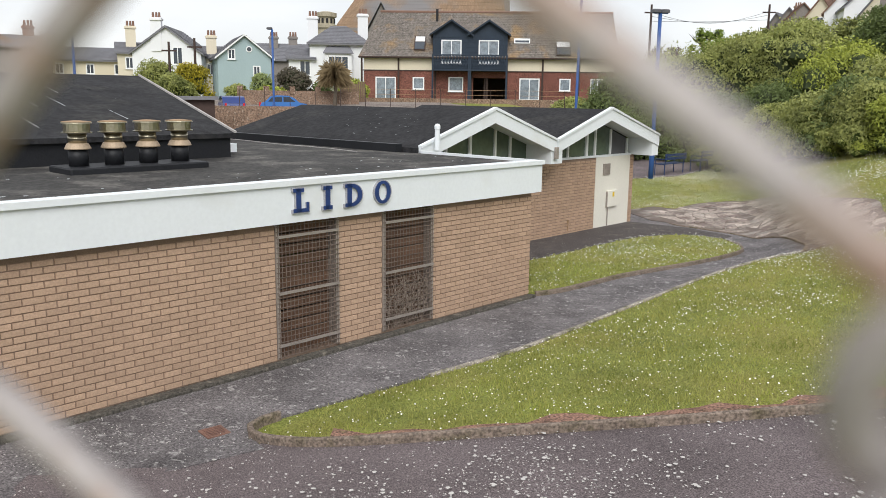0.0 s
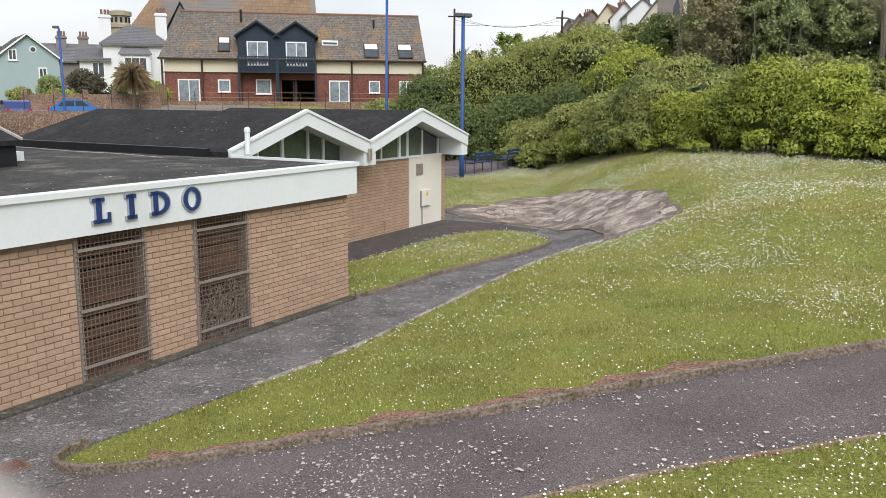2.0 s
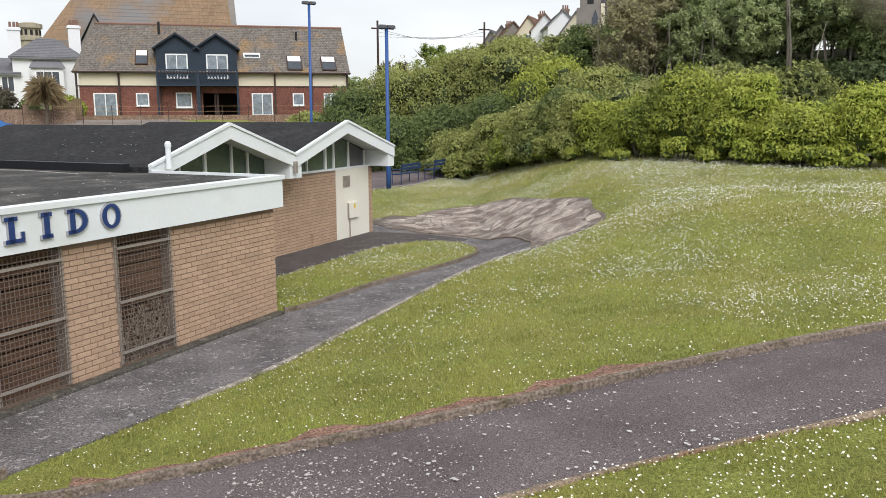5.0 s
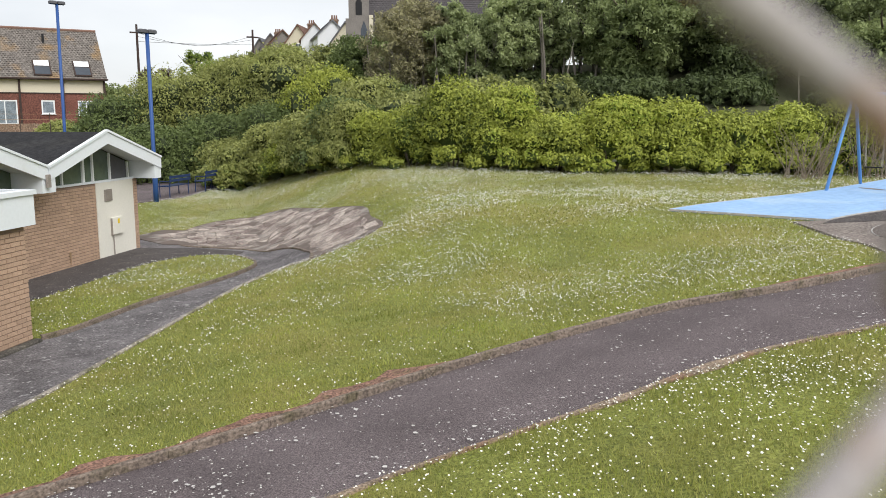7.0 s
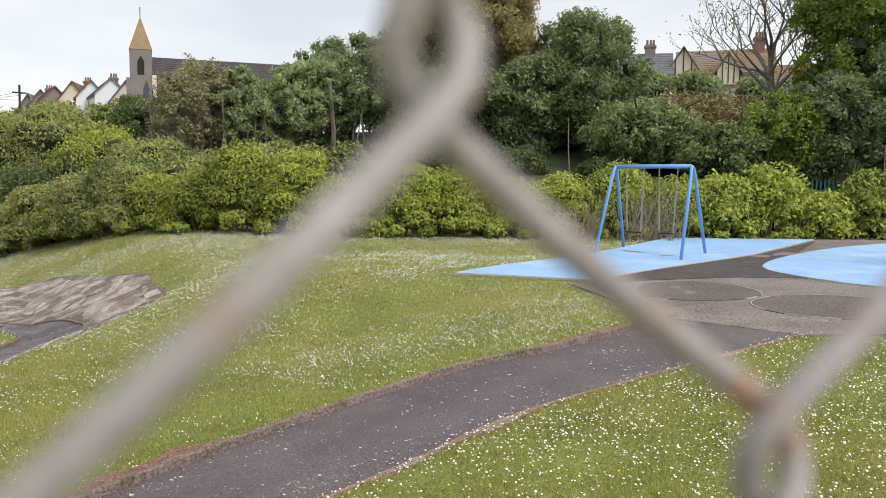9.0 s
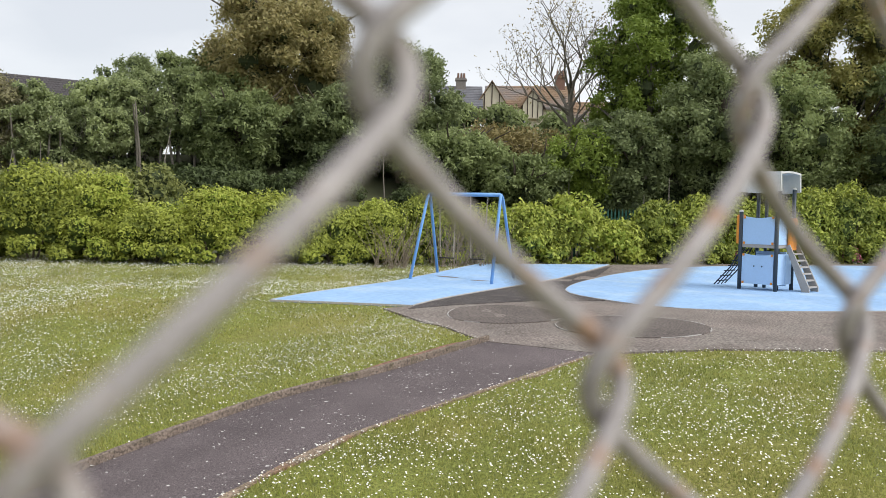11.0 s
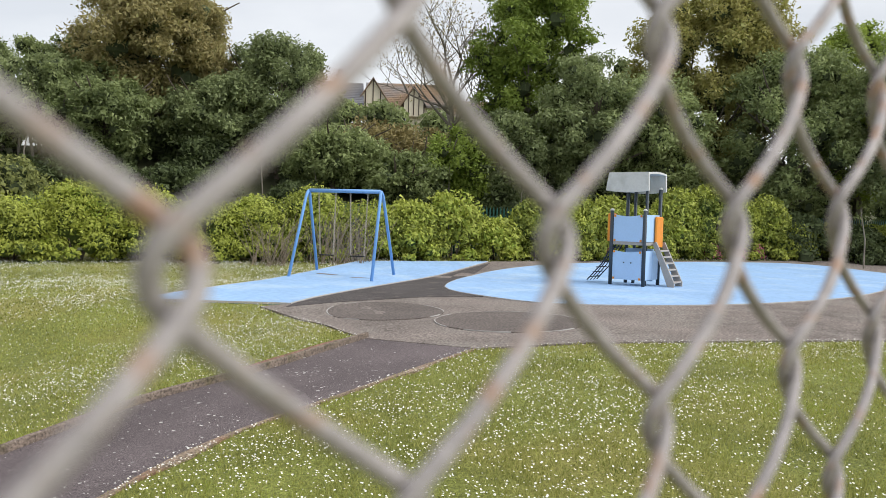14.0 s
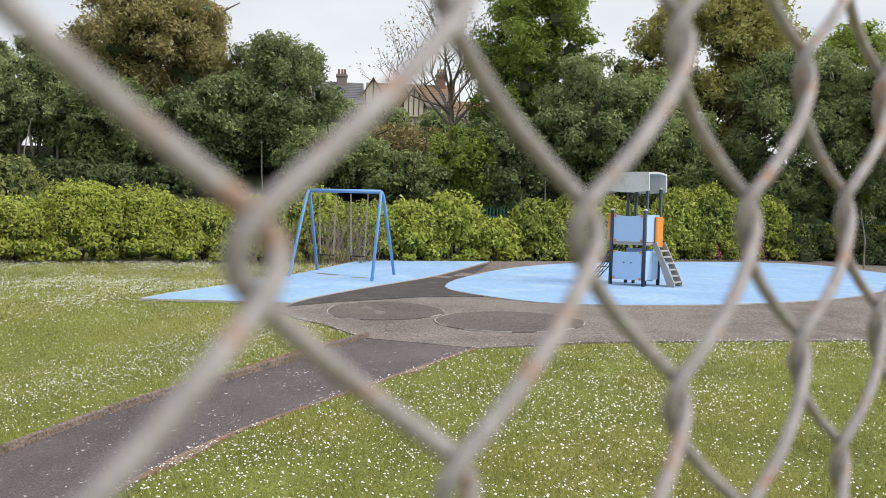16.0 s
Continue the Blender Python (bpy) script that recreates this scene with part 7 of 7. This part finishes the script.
part("fronds", soup("fronds", np.stack([o_ + side_ * 0.03 + d_ * 0.05, o_ - side_ * 0.03 + d_ * 0.05, o_ + d_ * ln_ * 0.5 - side_ * 0.035, tip_], 1).reshape(-1, 3), np.arange(4400).reshape(1100, 4), L_PALM), None, palm)
fx, fy = az_at(-7.2, 72)
gf = thing("garden_fence", "weathered brown board fence by the apartments", "fence", pose(fx, fy, 2.9, 0, 0, 6))
for i in range(14):
    part("board", Build().box(i * 0.155, i * 0.155 + 0.14, 0, 0.03, -0.5, 1.5 + (0.2 if i > 9 else 0)), M_FENCEWOOD, gf)
# railing before the apartments
rl_ = thing("railing", "thin rusty railing before the apartments", "railing", pose(*az_at(-15.5, 60), 2.6, 0, 0, 2))
for i in range(18):
    part("post", Build().tube([(i * 1.75, 0, -1.5), (i * 1.75, 0, 1.35)], 0.03, 4), M_DARKWOOD, rl_)
for z in (0.95, 1.3):
    part("rail", Build().tube([(9, 0, z), (29.8, 0, z)], 0.014, 4), M_RUST, rl_)
# poles and cables
for az, dist, z0, z1 in ((13.6, 92, 4, 13.2), (20.84, 98, 6, 13.6), (-16.6, 84, 2.5, 8.6), (-18.2, 84, 2.5, 8.2)):
    x, y = az_at(az, dist)
    tp_ = thing("telegraph_pole", "weathered wooden telegraph pole", "telegraph pole", pose(x, y, z0), group="telegraph poles")
    part("pole", Build().tube([(0, 0, -1), (0, 0, z1 - z0)], [0.16, 0.11], 7), M_DARKWOOD, tp_)
    part("crossarm", Build().box(-0.7, 0.7, -0.06, 0.06, z1 - z0 - 0.9, z1 - z0 - 0.75), M_DARKWOOD, tp_)
for dz in (0.0, -0.4, -0.9):
    a0 = Vector((*az_at(13.6, 92), 12.4 + dz))
    a1 = Vector((*az_at(20.84, 98), 12.9 + dz))
    cb = Build().tube([a0.lerp(a1, t / 8) - Vector((0, 0, 1.2 * math.sin(math.pi * t / 8) * (1 + dz))) for t in range(9)], 0.02, 4)
    thing("cable", "thin overhead cable between poles", "cable", b=cb, mat=M_RUBBER)
# far trees on the skyline
for az, dist, top_z, r_, mat in ((17.3, 115, 12.6, 3.4, L_TREEM), (14.6, 110, 10.0, 2.6, L_COPPER), (18.8, 110, 11.2, 3.0, L_TREEM), (12.0, 100, 7.6, 2.6, L_TREE), (20.6, 90, 10.6, 3.2, L_SHRUB), (23.0, 84, 10.6, 3.4, L_SHRUB), (26.0, 78, 9.8, 3.0, L_SHRUB), (29.6, 74, 10.2, 3.2, L_GREY)):
    x, y = az_at(az, dist)
    z = ground(x, y)
    tree("distant green tree on the skyline", x, y, max(3.5, top_z - z), r_, 7000, 0.34, mat, None, 0.2, 0.1, group="skyline trees")

# leaf litter and ivy on the wooded bank, with tree shade in its colour
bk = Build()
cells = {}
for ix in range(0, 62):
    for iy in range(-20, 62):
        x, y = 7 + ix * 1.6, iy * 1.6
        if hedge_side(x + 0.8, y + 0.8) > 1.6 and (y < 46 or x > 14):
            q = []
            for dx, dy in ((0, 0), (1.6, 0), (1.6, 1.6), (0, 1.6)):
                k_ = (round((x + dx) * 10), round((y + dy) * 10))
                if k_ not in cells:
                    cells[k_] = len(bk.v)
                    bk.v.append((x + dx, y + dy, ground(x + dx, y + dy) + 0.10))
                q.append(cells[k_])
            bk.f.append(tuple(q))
thing("bank_floor", "ivy and leaf litter on the wooded bank, coloured dark for tree shade", "ground", kind="structure", b=bk, mat=M_BANK, smooth=True)

# ---- the fence in front of the lens ----
FU, FV = Vector((0.03106, -0.01293, 0.00186)), Vector((-0.00101, 0.00094, 0.03705))
FO = Vector((0.00394, 0.00090, EYE + 0.00257))
FN = FU.cross(FV).normalized()
fence = thing("chain_link_fence", "weathered galvanised chain-link fence speckled with rust", "fence")


def fence_wire(k, j0, j1, sides, steps, r=0.00155):
    """One zigzag wire: it hooks round its neighbours at every turn."""
    pts = []
    for j in range(j0, j1):
        a = k if (k + j) % 2 else k + 1
        c = k + 1 if a == k else k
        front = 1 if a == k else -1
        for i in range(steps):
            t = i / steps
            # the wire hooks well past the crossing and turns on a round bend
            e = min(t, 1 - t)
            s = 1.1765 * (e * e / 0.3 if e < 0.15 else e - 0.075)
            s = s if t <= 0.5 else 1 - s
            dep = front * 0.0038 * math.sin(math.pi * t)
            u = a + (c - a) * (s * 1.17 - 0.085)
            pts.append(FO + FU * u + FV * (j + t) + FN * dep)
    return Build().tube(pts, r, sides, False)


for k in range(-8, 26):
    part("wire", fence_wire(k, -7, 8, 9, 14), M_WIRE, fence, smooth=True)
rest = Build()
for k in list(range(-60, -8)) + list(range(26, 70)):
    for wv in (fence_wire(k, -18, 22, 3, 4),):
        rest.solid(wv.v, wv.f)
part("far_mesh", rest, M_WIRE, fence, kind="stuff")
rest = Build()
for k in range(-8, 26):
    for a, c in ((-18, -7), (8, 22)):
        wv = fence_wire(k, a, c, 4, 6)
        rest.solid(wv.v, wv.f)
part("outer_mesh", rest, M_WIRE, fence, kind="stuff")
wall_b = Build()
for s0, s1 in ((-60, 70),):
    a, c = FO + FU * s0, FO + FU * s1
    back = Vector((FN.x, FN.y, 0)).normalized() * -0.3
    if back.y > 0:
        back = -back
    za, zc = a.z - 18 * 0.036 + 0.01, c.z - 18 * 0.036 + 0.01
    vs = [Vector((p.x + o.x, p.y + o.y, z)) for o in (Vector((0, 0, 0)), back) for p, z in ((a, za), (c, zc), (c, 0.5), (a, 0.5))]
    wall_b.solid(vs, [(0, 1, 2, 3), (7, 6, 5, 4), (0, 4, 5, 1), (2, 6, 7, 3), (1, 5, 6, 2), (0, 3, 7, 4)])
thing("wall_under_fence", "plain concrete wall that carries the fence", "wall", kind="structure", b=wall_b, mat=M_CONCRETE)

# ---- bricks last: those nearest are pieces, the rest one mesh each wall ----
shared = {}


def lay(wall_ob, rows, y, picked):
    far = Build()
    for x, z, ln in rows:
        key = round(ln, 3)
        if picked(x, z):
            if key not in shared:
                shared[key] = brick_mesh(ln).mesh("brick", M_BRICK)
            ob = new("brick", shared[key])
            ob.parent = wall_ob
            ob.location = (x, y, z)
        else:
            q = brick_mesh(ln)
            far.solid([(a + x, b + y, c + z) for a, b, c in q.v], q.f)
    if far.v:
        part("brickwork", far, M_BRICK_J, wall_ob, kind="stuff")


front = courses(-14.0, 0.0, 0.085, 1.90, HOLES)
lay(wall, front, 0.0, lambda x, z: -8.3 < x < -5.36 and z < 1.9)
lay(hall_wall, courses(0.05, 7.37, 0.0, 1.95) + courses(9.08, 9.308, 0.0, 1.95), 3.48, lambda x, z: False)

# pale clumps of petals trodden flat on the climbing path
m_ = 9000
a = np.radians(rng.uniform(-20, 80, m_))
d = 5.5 * (22 / 5.5) ** rng.random(m_)
px, py = d * np.sin(a), d * np.cos(a)
on = inside_np(px, py, BLOCK[1])
on &= rng.random(m_) < np.clip((0.5 * patchy(px, py, 0.6) + 0.5 * patchy(px, py, 1.9) - 0.36) * 2.4, 0.08, 0.9)
px, py = px[on], py[on]
n = len(px)
pz = np.array([lawn(x, y) for x, y in zip(px, py)]) + 0.042
size = 0.008 + 0.020 * rng.random(n) ** 2
rim = size[:, None] * rng.uniform(0.55, 1.1, (n, 6))
turn = rng.uniform(0, 1, n)[:, None] + np.arange(6) * math.pi / 3
v = np.stack([px[:, None] + rim * np.cos(turn), py[:, None] + rim * np.sin(turn), pz[:, None] + 0.003 * rng.random((n, 6))], 2).reshape(-1, 3)
i0 = np.arange(n) * 6
f = np.concatenate([np.stack([i0, i0 + 1, i0 + 2, i0 + 3], 1), np.stack([i0, i0 + 3, i0 + 4, i0 + 5], 1)])
tagged(new("petal_clumps", soup("petal_clumps", v, f, M_LITTER)), "pale clumps of petals trodden onto the asphalt", "litter", kind="stuff")
